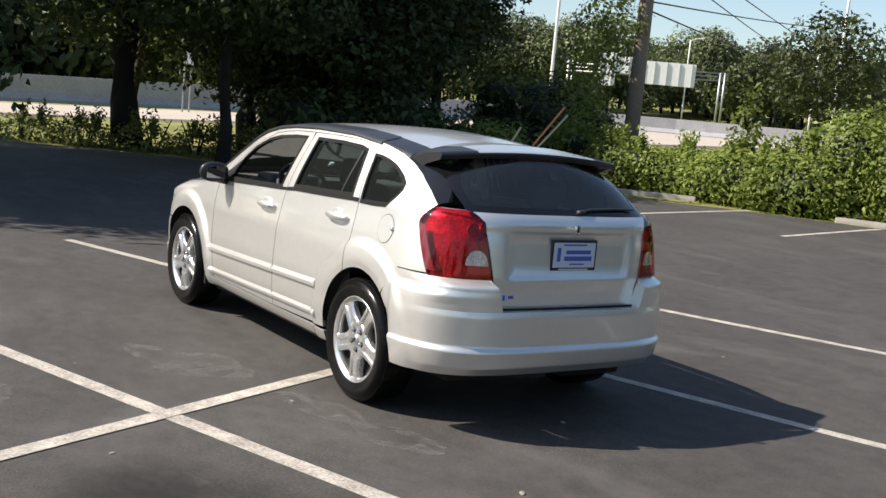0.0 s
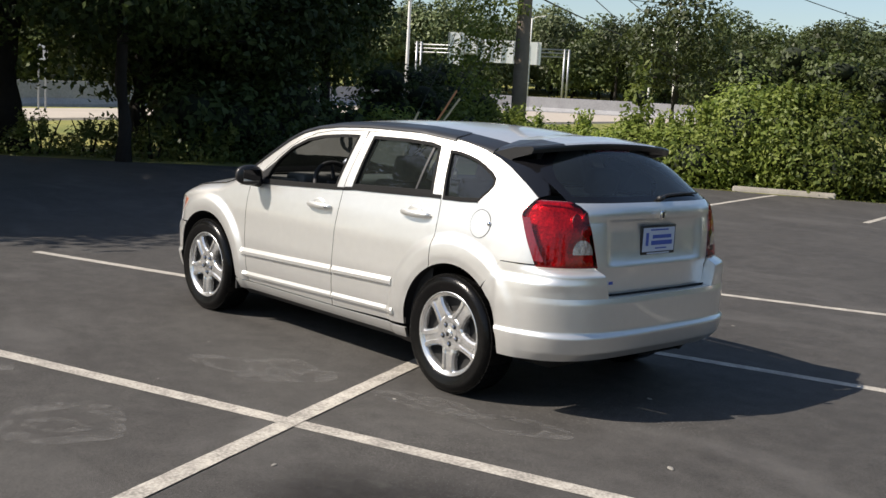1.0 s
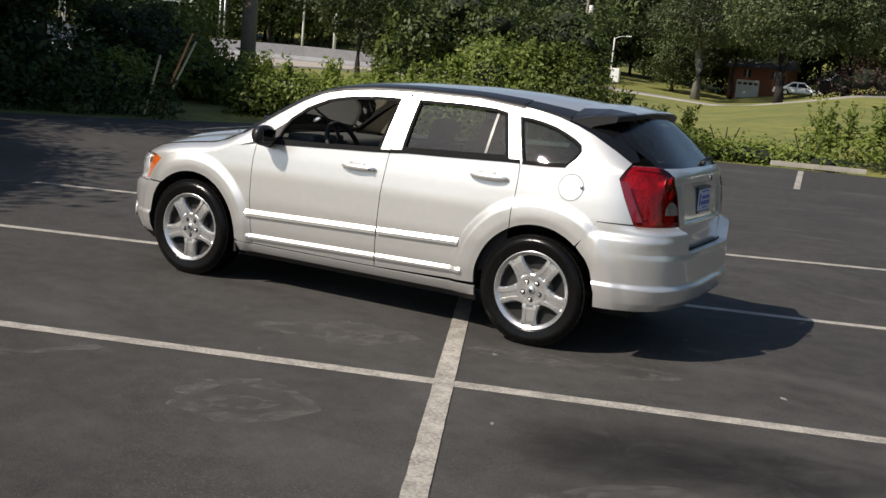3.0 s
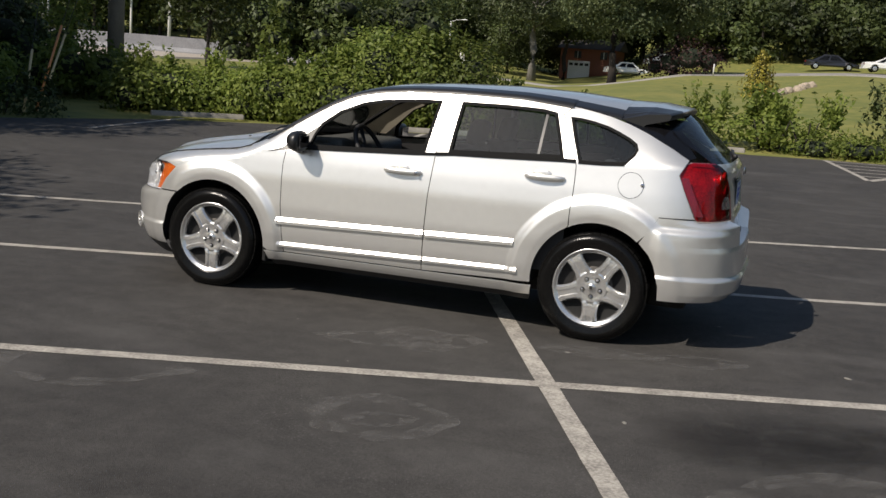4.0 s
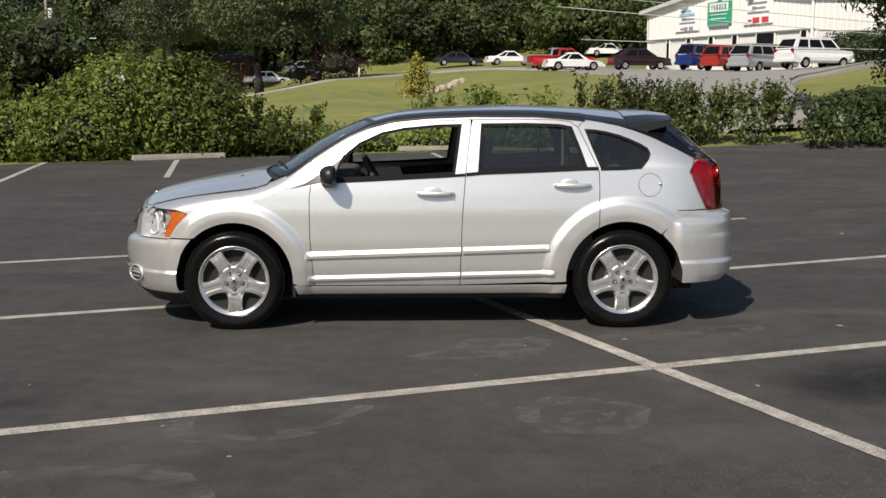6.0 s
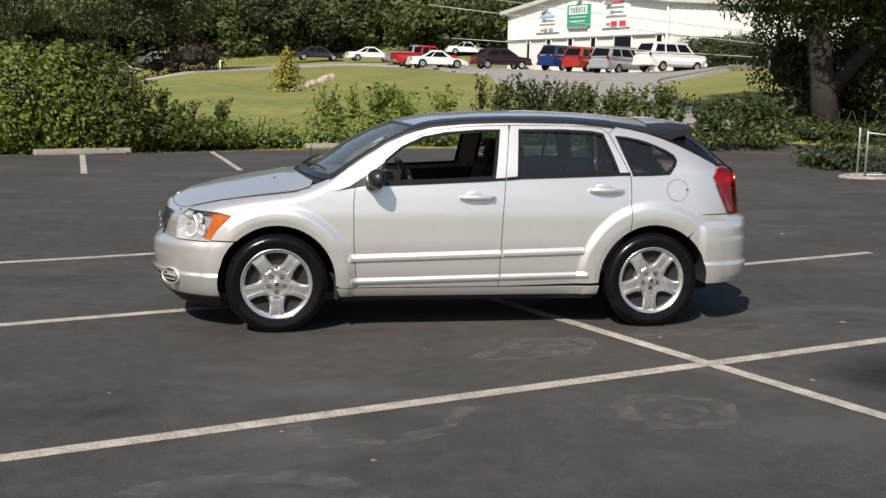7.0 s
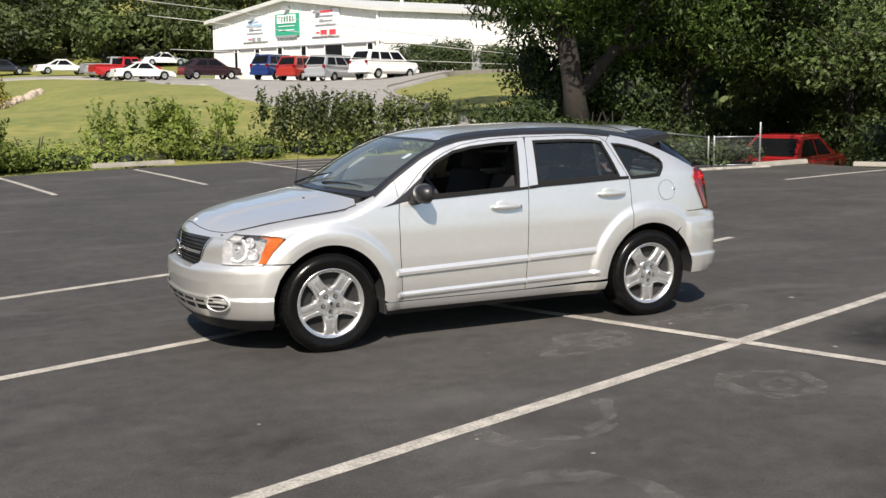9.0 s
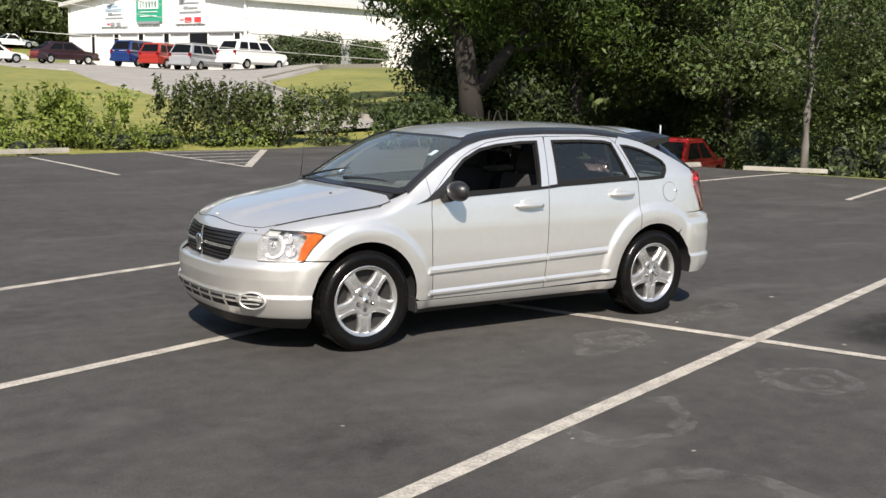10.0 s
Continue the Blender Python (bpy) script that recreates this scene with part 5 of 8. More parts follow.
for x, y, a in ((-8.91, 11.92, 40), (-4.55, 13.45, 26), (0.66, 15.75, 15), (15.5, 8.75, -52), (13.3, 10.0, 10)):
    kerb_stop(x, y, a)


def blot(name, x, y, rx, ry, turn, mat, hollow=0.0, z=0.002, cat="stain", label="dry pale tyre scuff on the asphalt"):
    """A thin uneven stain lying on the asphalt; hollow leaves the middle free, as a tyre does."""
    bm = bmesh.new()
    n = 40
    rings = []
    for f in ((1.0, hollow) if hollow else (1.0, 0.02)):
        rings.append([])
        for k in range(n):
            a = 2 * math.pi * k / n
            w = 1 + 0.22 * noise.noise((math.cos(a) * 1.7 + x, math.sin(a) * 1.7 + y, f * 3))
            rings[-1].append(bm.verts.new((f * w * math.cos(a), f * w * math.sin(a), 0)))
    for k in range(n):
        bm.faces.new((rings[0][k], rings[0][(k + 1) % n], rings[1][(k + 1) % n], rings[1][k]))
    face_out(bm, lambda c: Vector((0, 0, 1)))
    at = pose(x, y, land(x, y) + z, 0, 0, turn) @ Matrix.Diagonal((rx, ry, 1, 1))
    return tagged(part(name, bm, mat, at=at), label, cat, kind="structure")


def ghost(name, color, rough, peak, lo=0.40, hi=0.75, scale=4.0, soft_edge=False):
    """A stain that lets the asphalt show through in ragged patches, and fades towards its rim."""
    m = pbr(name, color, rough)
    nt = m.node_tree
    b, out = nt.nodes["Principled BSDF"], nt.nodes["Material Output"]
    tr, mx, n1, mr, tc = (nt.nodes.new("ShaderNode" + k) for k in ("BsdfTransparent", "MixShader", "TexNoise", "MapRange", "TexCoord"))
    n1.inputs["Scale"].default_value, n1.inputs["Detail"].default_value, n1.inputs["Distortion"].default_value = scale, 6, 0.8
    mr.inputs[1].default_value, mr.inputs[2].default_value, mr.inputs[4].default_value = lo, hi, peak
    nt.links.new(tc.outputs["Object"], n1.inputs["Vector"])
    nt.links.new(n1.outputs[0], mr.inputs[0])
    fac = mr.outputs[0]
    if soft_edge:
        gr, ml, mr2 = (nt.nodes.new("ShaderNode" + k) for k in ("TexGradient", "Math", "MapRange"))
        gr.gradient_type, ml.operation = "SPHERICAL", "MULTIPLY"
        mr2.inputs[1].default_value, mr2.inputs[2].default_value = 0.0, 0.55
        nt.links.new(tc.outputs["Object"], gr.inputs["Vector"])
        nt.links.new(gr.outputs["Fac"], mr2.inputs[0])
        nt.links.new(fac, ml.inputs[0])
        nt.links.new(mr2.outputs[0], ml.inputs[1])
        fac = ml.outputs[0]
    nt.links.new(fac, mx.inputs[0])
    nt.links.new(tr.outputs[0], mx.inputs[1])
    nt.links.new(b.outputs[0], mx.inputs[2])
    nt.links.new(mx.outputs[0], out.inputs[0])
    return m


M["scuff"] = ghost("dry_scuff", (0.15, 0.145, 0.137), 0.9, 0.6, 0.38, 0.72, 3.0)
M["oil"] = ghost("oil_spot", (0.016, 0.015, 0.014), 0.7, 0.40, 0.20, 0.55, 1.6, True)
M["damp"] = ghost("faint_blot", (0.020, 0.018, 0.016), 0.7, 0.30, 0.35, 0.70, 1.6, True)
for x, y, rx, ry, a, h in ((0.70, -2.76, 0.34, 0.31, 10, 0.66), (0.72, -2.80, 0.17, 0.10, 30, 0.5), (0.36, -1.28, 0.24, 0.20, 20, 0.62), (1.38, -1.06, 0.34, 0.13, 12, 0.0), (0.25, -1.45, 0.42, 0.16, 15, 0.6), (0.55, -1.35, 0.30, 0.16, 60, 0.55), (-0.85, -2.75, 0.55, 0.30, 25, 0.7), (1.95, -0.95, 0.30, 0.14, 20, 0.5),
                           (-1.6, -3.9, 0.7, 0.5, 15, 0.75), (2.6, -2.9, 0.5, 0.3, 40, 0.6)):
    blot("tyre_scuff", x, y, rx, ry, a, M["scuff"], h)
for x, y, rx, ry in ((2.45, -2.12, 0.72, 0.42), (2.35, -2.35, 0.55, 0.35), (2.95, -2.05, 0.6, 0.4), (-2.35, -2.35, 0.6, 0.38), (3.5, -2.0, 0.8, 0.5), (0.2, -4.2, 0.7, 0.5)):
    blot("oil_spot", x, y, rx, ry, 20, M["oil"] if 1.5 < x < 3.2 else M["damp"], label="dark oily blot soaked into the asphalt", z=0.0012)
rng = random.Random(5)
for x, y, r in ((1.745, -2.274, 0.045), (0.225, -1.998, 0.02), (2.80, -0.82, 0.06), (-0.96, -3.30, 0.035), (-2.24, -2.09, 0.03), (2.03, 0.09, 0.05), (1.13, 2.45, 0.04), (4.65, 3.6, 0.10), (1.25, -1.15, 0.04), (-0.4, -1.3, 0.02), (-1.35, -2.85, 0.03)):
    r *= 0.42
    bm = bmesh.new()
    bmesh.ops.create_icosphere(bm, subdivisions=2, radius=1)
    for v in bm.verts:
        v.co = Vector((v.co.x * r * (1 + 0.4 * noise.noise(v.co * 2 + Vector((x, y, 0)))), v.co.y * r * 0.6, max(v.co.z, 0) * min(r * 0.25, 0.008)))
    tagged(part("grit", bm, M["chip"] if r < 0.04 or x > 1.9 else M["oil"], at=pose(x, y, land(x, y) + 0.001, 0, 0, rng.uniform(0, 180))), "small flat scrap of grit on the asphalt", "debris", "grit on the asphalt")

# ---- plants ----


def leaf_material(name, color, second, through=0.35, patch=0.30, deep=0.62):
    m = bpy.data.materials.new(name)
    m.use_nodes = True
    nt = m.node_tree
    b = nt.nodes["Principled BSDF"]
    b.inputs["Roughness"].default_value = 0.55
    b.inputs["Specular IOR Level"].default_value = 0.35
    geo, mix, tl, mx = (nt.nodes.new("ShaderNode" + k) for k in ("NewGeometry", "Mix", "BsdfTranslucent", "MixShader"))
    mix.data_type = "RGBA"
    mix.inputs[6].default_value, mix.inputs[7].default_value = (*color, 1), (*second, 1)
    nt.links.new(geo.outputs["Random Per Island"], mix.inputs[0])
    # clumps lighter and darker by a few metres; deep paints shade into crowns
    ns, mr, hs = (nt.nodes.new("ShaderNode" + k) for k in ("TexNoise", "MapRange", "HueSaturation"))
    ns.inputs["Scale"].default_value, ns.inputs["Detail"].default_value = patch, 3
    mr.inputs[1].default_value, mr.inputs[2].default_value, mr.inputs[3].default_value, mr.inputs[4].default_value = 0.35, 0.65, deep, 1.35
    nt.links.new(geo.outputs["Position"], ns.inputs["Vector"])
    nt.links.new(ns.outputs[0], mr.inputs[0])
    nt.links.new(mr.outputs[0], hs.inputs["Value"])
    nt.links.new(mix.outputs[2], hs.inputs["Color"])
    nt.links.new(hs.outputs[0], b.inputs["Base Color"])
    nt.links.new(hs.outputs[0], tl.inputs[0])
    mx.inputs[0].default_value = through
    nt.links.new(b.outputs[0], mx.inputs[1])
    nt.links.new(tl.outputs[0], mx.inputs[2])
    nt.links.new(mx.outputs[0], nt.nodes["Material Output"].inputs[0])
    return m


M["bark"] = pbr("bark", (0.030, 0.025, 0.020), 0.95, vary=0.7, scale=7, second=(0.015, 0.012, 0.010), bump=1.0, bump_scale=35)
# near-black lumps: the shade inside foliage, put into a colour
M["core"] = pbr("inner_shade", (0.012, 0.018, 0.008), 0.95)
M["leaf_hedge"] = leaf_material("hedge_leaf", (0.095, 0.140, 0.024), (0.24, 0.285, 0.064), 0.45)
# the deep shade on shaded trees and undergrowth is put into this colour
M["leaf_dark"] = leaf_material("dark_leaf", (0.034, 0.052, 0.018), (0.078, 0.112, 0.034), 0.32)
# walnut: shaded mass and lit sprays are put into the colour contrast
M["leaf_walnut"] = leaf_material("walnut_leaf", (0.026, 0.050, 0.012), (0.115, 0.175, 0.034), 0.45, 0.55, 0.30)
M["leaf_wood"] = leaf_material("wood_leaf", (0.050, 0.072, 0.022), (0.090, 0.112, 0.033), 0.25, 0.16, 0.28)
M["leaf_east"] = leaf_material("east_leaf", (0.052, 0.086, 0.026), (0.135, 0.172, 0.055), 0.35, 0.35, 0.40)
# brighter copy: sun through the leaves is put into the colour
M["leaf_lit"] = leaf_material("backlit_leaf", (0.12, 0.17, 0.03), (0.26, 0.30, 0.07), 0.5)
# paler leaf: distance haze and full sun are put into the colour
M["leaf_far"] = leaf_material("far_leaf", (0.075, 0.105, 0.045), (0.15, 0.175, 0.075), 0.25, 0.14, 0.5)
M["leaf_shrub"] = leaf_material("shrub_leaf", (0.046, 0.070, 0.022), (0.130, 0.148, 0.052), 0.35)
M["leaf_red"] = leaf_material("red_leaf", (0.024, 0.012, 0.011), (0.052, 0.022, 0.019), 0.2)
M["leaf_gold"] = leaf_material("golden_leaf", (0.16, 0.145, 0.022), (0.30, 0.25, 0.04), 0.2)
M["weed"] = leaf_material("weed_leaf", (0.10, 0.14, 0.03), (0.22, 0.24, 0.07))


def leaf_array(points, normals, size, rs, droop=0.0, slim=0.5):
    """Pointed leaves at points, roughly square to their normals, as vertex and face lists."""
    n = len(points)
    nr = normals + rs.normal(0, 0.55, (n, 3))
    nr /= np.linalg.norm(nr, axis=1, keepdims=True) + 1e-9
    t = rs.normal(0, 1, (n, 3))
    t[:, 2] -= droop * 2
    u = t - (t * nr).sum(1, keepdims=True) * nr
    u /= np.linalg.norm(u, axis=1, keepdims=True) + 1e-9
    v = np.cross(nr, u)
    s = size * rs.uniform(0.6, 1.35, (n, 1))
    fold = nr * s * 0.12
    vs = np.stack([points - u * s * 0.5, points + v * s * slim * 0.5 + fold, points + u * s * 0.5, points - v * s * slim * 0.5 + fold], 1).reshape(-1, 3)
    i = np.arange(n)[:, None] * 4
    return vs, i + np.array([0, 1, 2, 3])


def raw_mesh(name, chunks, materials):
    """One mesh from chunks of (vertices, quads, material index)."""
    vs, fs, ms, o = [], [], [], 0
    for v, f, mi in chunks:
        vs.append(v)
        fs.append(f + o)
        ms += [mi] * len(f)
        o += len(v)
    vs, fs = np.concatenate(vs), np.concatenate(fs)
    me = bpy.data.meshes.new(name)
    me.vertices.add(len(vs))
    me.vertices.foreach_set("co", vs.astype(np.float32).ravel())
    me.loops.add(fs.size)
    me.loops.foreach_set("vertex_index", fs.astype(np.int32).ravel())
    me.polygons.add(len(fs))
    me.polygons.foreach_set("loop_start", np.arange(0, fs.size, 4, dtype=np.int32))
    me.polygons.foreach_set("material_index", np.array(ms, dtype=np.int32))
    for m in materials:
        me.materials.append(m)
    me.update(calc_edges=True)
    return me


def ball(c, r, n=9, m=12):
    """A coarse closed lump as vertices and quads."""
    th, ph = np.linspace(0.02, math.pi - 0.02, n), np.linspace(0, 2 * math.pi, m, endpoint=False)
    v = np.array([[math.sin(a) * math.cos(b), math.sin(a) * math.sin(b), math.cos(a)] for a in th for b in ph])
    f = np.array([[i * m + j, (i + 1) * m + j, (i + 1) * m + (j + 1) % m, i * m + (j + 1) % m] for i in range(n - 1) for j in range(m)])
    return v * np.array(r) + np.array(c), f


def leaf_lumps(lumps, per, size, seed, core=0.72, droop=0.0, slim=0.5, floor=None):
    """Chunks of leaves over a set of lumps (x, y, z, rx, ry, rz), with near-black cores painting the shade behind them;
    per: leaves for a square metre.
    """
    rs = np.random.RandomState(seed)
    L = np.array(lumps, float)
    chunks = []
    for i, (x, y, z, rx, ry, rz) in enumerate(L):
        area = 4 * math.pi * ((rx * ry) ** 1.6 / 3 + (rx * rz) ** 1.6 / 3 + (ry * rz) ** 1.6 / 3) ** (1 / 1.6)
        n = int(area * per)
        d = rs.normal(0, 1, (n, 3))
        d /= np.linalg.norm(d, axis=1, keepdims=True)
        bumps = 1 + 0.16 * np.sin(d[:, :1] * 5 + i) * np.cos(d[:, 1:2] * 6 + 2 * i) + 0.10 * np.sin(d[:, 2:] * 9 + i)
        p = np.array([x, y, z]) + d * np.array([rx, ry, rz]) * bumps * (1.12 - 0.62 * rs.uniform(0, 1, (n, 1)) ** 1.7)
        keep = np.ones(n, bool)
        for j, q in enumerate(L):
            if j != i:
                keep &= (((p - q[:3]) / q[3:]) ** 2).sum(1) > 0.36
        if floor is not None:
            keep &= p[:, 2] > floor
        p, d = p[keep], d[keep]
        nn = d / np.array([rx, ry, rz])
        nn /= np.linalg.norm(nn, axis=1, keepdims=True)
        nn[:, 2] += 0.35
        if len(p):
            v, f = leaf_array(p, nn, size, rs, droop, slim)
            chunks.append((v, f, 0))
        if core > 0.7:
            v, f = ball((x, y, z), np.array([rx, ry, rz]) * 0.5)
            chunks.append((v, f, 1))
    return chunks


def shoots(points, height, size, seed, count=9):
    """Upright sprays of leaves above a bush."""
    rs = np.random.RandomState(seed)
    chunks = []
    for x, y, z in points:
        for _ in range(count):
            lean = rs.normal(0, 0.22, 2)
            h = height * rs.uniform(0.5, 1.1)
            k = np.linspace(0.05, 1, 14)[:, None]
            p = np.array([x, y, z]) + np.hstack([lean[0] * k * h + rs.normal(0, 0.03, (14, 1)), lean[1] * k * h + rs.normal(0, 0.03, (14, 1)), k * h])
            nrm = rs.normal(0, 1, (14, 3))
            v, f = leaf_array(p, nrm, size, rs)
            chunks.append((v, f, 0))
    return chunks


def bush(name, lumps, per, size, seed, mat, label, category="bush", group="", core=0.74, sprays=(), spray_h=0.6, droop=0.0, kind=""):
    """A bush on the ground: its lumps are heights over the ground."""
    real = [(x, y, land(x, y) + z - 0.05, rx, ry, rz) for x, y, z, rx, ry, rz in lumps]
    chunks = leaf_lumps(real, per, size, seed, core, droop)
    if sprays:
        chunks += shoots([(x, y, land(x, y) + z) for x, y, z in sprays], spray_h, size, seed + 1)
    ob = new(name)
    ob.location = (real[0][0], real[0][1], land(real[0][0], real[0][1]) - 0.05)
    tagged(ob, label, category, group, kind)
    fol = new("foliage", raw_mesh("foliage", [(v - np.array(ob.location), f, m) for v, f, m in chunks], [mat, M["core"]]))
    fol.parent = ob
    for k in range(3):
        a = k * 2.1 + seed
        bm = bmesh.new()
        add_tube(bm, [(0.05 * math.cos(a), 0.05 * math.sin(a), -0.1), (0.2 * math.cos(a), 0.2 * math.sin(a), 0.35), (0.35 * math.cos(a), 0.35 * math.sin(a), 0.7)], [0.03, 0.02, 0.01], 5)
        part("stem", bm, M["bark"], ob)
    return ob


M["pale_bark"] = pbr("pale_bark", (0.16, 0.15, 0.13), 0.9, vary=0.6, scale=9, second=(0.08, 0.075, 0.065), bump=0.6, bump_scale=35)


def tree(name, x, y, height, radius, trunk, seed, mat, label, clumps=40, per=9.0, size=0.2, low=0.35, clump=0.9, lean=(0, 0), fork=False, squash=0.75, core=0.5, droop=0.0, category="tree", slim=0.5, group="", bark="bark"):
    """A tree: tapered trunk, limbs to its clumps, and a crown of leaf clumps with gaps."""
    rs = np.random.RandomState(seed)
    z0 = land(x, y) - 0.1
    ob = new(name)
    ob.location = (x, y, z0)
    tagged(ob, label, category, group)
    top = Vector((lean[0], lean[1], height * 0.82))
    bm = bmesh.new()
    pts = [Vector((0, 0, 0)).lerp(top, k / 7) + Vector((*rs.normal(0, trunk * 0.35, 2), 0)) * min(k, 1) for k in range(8)]
    add_tube(bm, pts, [trunk * (1.35, 1.0, 0.92, 0.82, 0.66, 0.48, 0.3, 0.12)[k] for k in range(8)], 10)
    cs = []
    zc, rz = height * (low + 1) / 2, height * (1 - low) / 2
    for k in range(clumps):
        d = rs.normal(0, 1, 3)
        d /= np.linalg.norm(d)
        rr = rs.uniform(0.45, 1.0) ** 0.6
        c = np.array([lean[0] * 0.6, lean[1] * 0.6, zc]) + d * rr * np.array([radius, radius, rz])
        r = clump * rs.uniform(0.7, 1.3)
        cs.append((*c, r, r * rs.uniform(0.8, 1.1), r * squash))
    for k in range(0, clumps, 2):
        c = Vector(cs[k][:3])
        h = min(max(0.18, (c.z - 0.35 * math.hypot(c.x, c.y)) / height), 0.78)
        a = Vector((0, 0, 0)).lerp(top, h / 0.82)
        mid = a.lerp(c, 0.55) + Vector((0, 0, 0.12 * radius))
        add_tube(bm, [a, mid, c], [trunk * 0.34 * (1.15 - h), trunk * 0.2 * (1.15 - h), 0.02], 6)
    if fork:
        add_tube(bm, [(0, 0, height * 0.10), (0.5, -0.2, height * 0.17), (1.5, -0.3, height * 0.27), (2.6, -0.2, height * 0.42)], [trunk * 0.7, trunk * 0.6, trunk * 0.5, trunk * 0.25], 8)
        add_tube(bm, [(1.0, -0.25, height * 0.22), (2.6, -0.8, height * 0.25), (4.2, -1.2, height * 0.30)], [trunk * 0.4, trunk * 0.28, trunk * 0.12], 7)
        for k in range(16):
            q = k / 15
            c = np.array([1.3 + 3.2 * q, -0.3 - 0.9 * q, height * (0.24 + 0.09 * q)]) + rs.normal(0, 0.35, 3)
            cs.append((*c, 0.5, 0.5, 0.34))
    part("trunk", bm, M[bark], ob)
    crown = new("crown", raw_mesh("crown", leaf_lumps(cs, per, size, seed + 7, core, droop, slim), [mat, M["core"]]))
    crown.parent = ob
    return ob


# wild hedge along the north-west edge of the lot, bush after bush
rng = random.Random(11)
for k, (x, y, h) in enumerate(((-10.49, 12.56, 1.05), (-8.98, 13.23, 1.0), (-7.62, 13.28, 1.15), (-6.65, 13.44, 1.4), (-5.45, 13.92, 2.0), (-4.44, 14.30, 1.95), (-3.61, 14.80, 0.85), (-2.61, 15.38, 0.62))):
    lumps = [(x + rng.uniform(-0.7, 0.7), y + rng.uniform(-0.1, 0.7), h * rng.uniform(0.25, 0.6), rng.uniform(0.6, 0.95), rng.uniform(0.55, 0.8), h * rng.uniform(0.35, 0.5)) for _ in range(7)]
    lumps += [(x + 0.4 * q, y + 0.3, h * 0.62, 0.65, 0.6, h * 0.36) for q in (-1, 1)]
    bush("hedge_bush", lumps, 165, 0.108, 100 + k, M["leaf_hedge"], "dense sunlit wild hedge bush at the lot edge", "hedge", "wild hedge along the lot", sprays=[(x + rng.uniform(-0.7, 0.7), y + 0.2, h * 0.8) for _ in range(4)], spray_h=0.5)
for k, (x, y, h, w) in enumerate(((-13.24, 15.60, 1.0, 1.5), (-11.24, 16.36, 0.95, 1.4), (-9.29, 16.89, 0.9, 1.5), (-7.12, 17.23, 1.1, 1.5), (-13.6, 14.2, 1.3, 1.0), (-14.2, 11.6, 1.2, 0.8))):
    lumps = [(x + rng.uniform(-1, 1) * w * 0.7, y + rng.uniform(-0.5, 0.8), h * rng.uniform(0.2, 0.6), w * rng.uniform(0.4, 0.7), 0.7, h * rng.uniform(0.35, 0.5)) for _ in range(7)]
    bush("hedge_bush", lumps, 75, 0.16, 130 + k, M["leaf_hedge"], "tangled green thicket behind the wild hedge", "hedge", "wild hedge along the lot")
# the tall sprig over the hedge
bush("sapling", [(-8.21, 13.79, 1.0, 0.5, 0.4, 0.6), (-8.21, 13.79, 1.7, 0.3, 0.3, 0.35)], 90, 0.14, 150, M["leaf_hedge"], "slim sapling standing up out of the hedge", "sapling", sprays=[(-8.21, 13.79, 1.6)], spray_h=0.9)
# low ground cover at the lawn's edge
for k, (x, y, w) in enumerate(((-1.60, 15.96, 1.2), (-0.08, 16.42, 1.0), (3.25, 17.26, 0.9), (6.09, 17.46, 0.9))):
    lumps = [(x + rng.uniform(-1, 1) * w, y + rng.uniform(-0.3, 0.4), 0.15, 0.5, 0.4, rng.uniform(0.25, 0.4)) for _ in range(8)]
    bush("ground_cover", lumps, 130, 0.10, 160 + k, M["leaf_hedge"], "low creeping green ground cover by the asphalt", "ground cover", "ground cover at the lot edge")
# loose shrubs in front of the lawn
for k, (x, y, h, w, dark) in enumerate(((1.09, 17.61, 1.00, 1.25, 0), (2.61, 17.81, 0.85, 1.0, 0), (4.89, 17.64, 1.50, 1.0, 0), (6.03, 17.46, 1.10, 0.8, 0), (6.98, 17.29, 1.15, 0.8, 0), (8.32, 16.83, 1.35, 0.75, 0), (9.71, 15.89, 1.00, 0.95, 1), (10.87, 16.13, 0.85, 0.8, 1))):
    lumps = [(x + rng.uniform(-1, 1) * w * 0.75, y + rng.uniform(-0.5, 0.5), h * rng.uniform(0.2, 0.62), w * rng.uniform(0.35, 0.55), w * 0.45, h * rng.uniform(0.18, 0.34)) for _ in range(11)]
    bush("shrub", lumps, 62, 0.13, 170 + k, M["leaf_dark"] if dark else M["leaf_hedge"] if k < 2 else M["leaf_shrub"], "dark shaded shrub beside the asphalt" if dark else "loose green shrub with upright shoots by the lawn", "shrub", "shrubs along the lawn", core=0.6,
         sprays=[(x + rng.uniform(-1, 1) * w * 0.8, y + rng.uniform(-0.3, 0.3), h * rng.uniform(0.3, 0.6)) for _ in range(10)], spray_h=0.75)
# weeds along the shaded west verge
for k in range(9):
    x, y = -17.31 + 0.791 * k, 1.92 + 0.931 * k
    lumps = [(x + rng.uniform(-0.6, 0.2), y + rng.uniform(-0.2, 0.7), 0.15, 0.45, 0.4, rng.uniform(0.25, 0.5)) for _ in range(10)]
    # last three clumps: shade under the trees put in by the darker leaf
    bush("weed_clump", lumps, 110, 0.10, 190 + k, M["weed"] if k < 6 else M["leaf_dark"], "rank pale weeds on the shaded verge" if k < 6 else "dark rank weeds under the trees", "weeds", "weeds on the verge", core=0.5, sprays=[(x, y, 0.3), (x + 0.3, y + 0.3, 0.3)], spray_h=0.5)

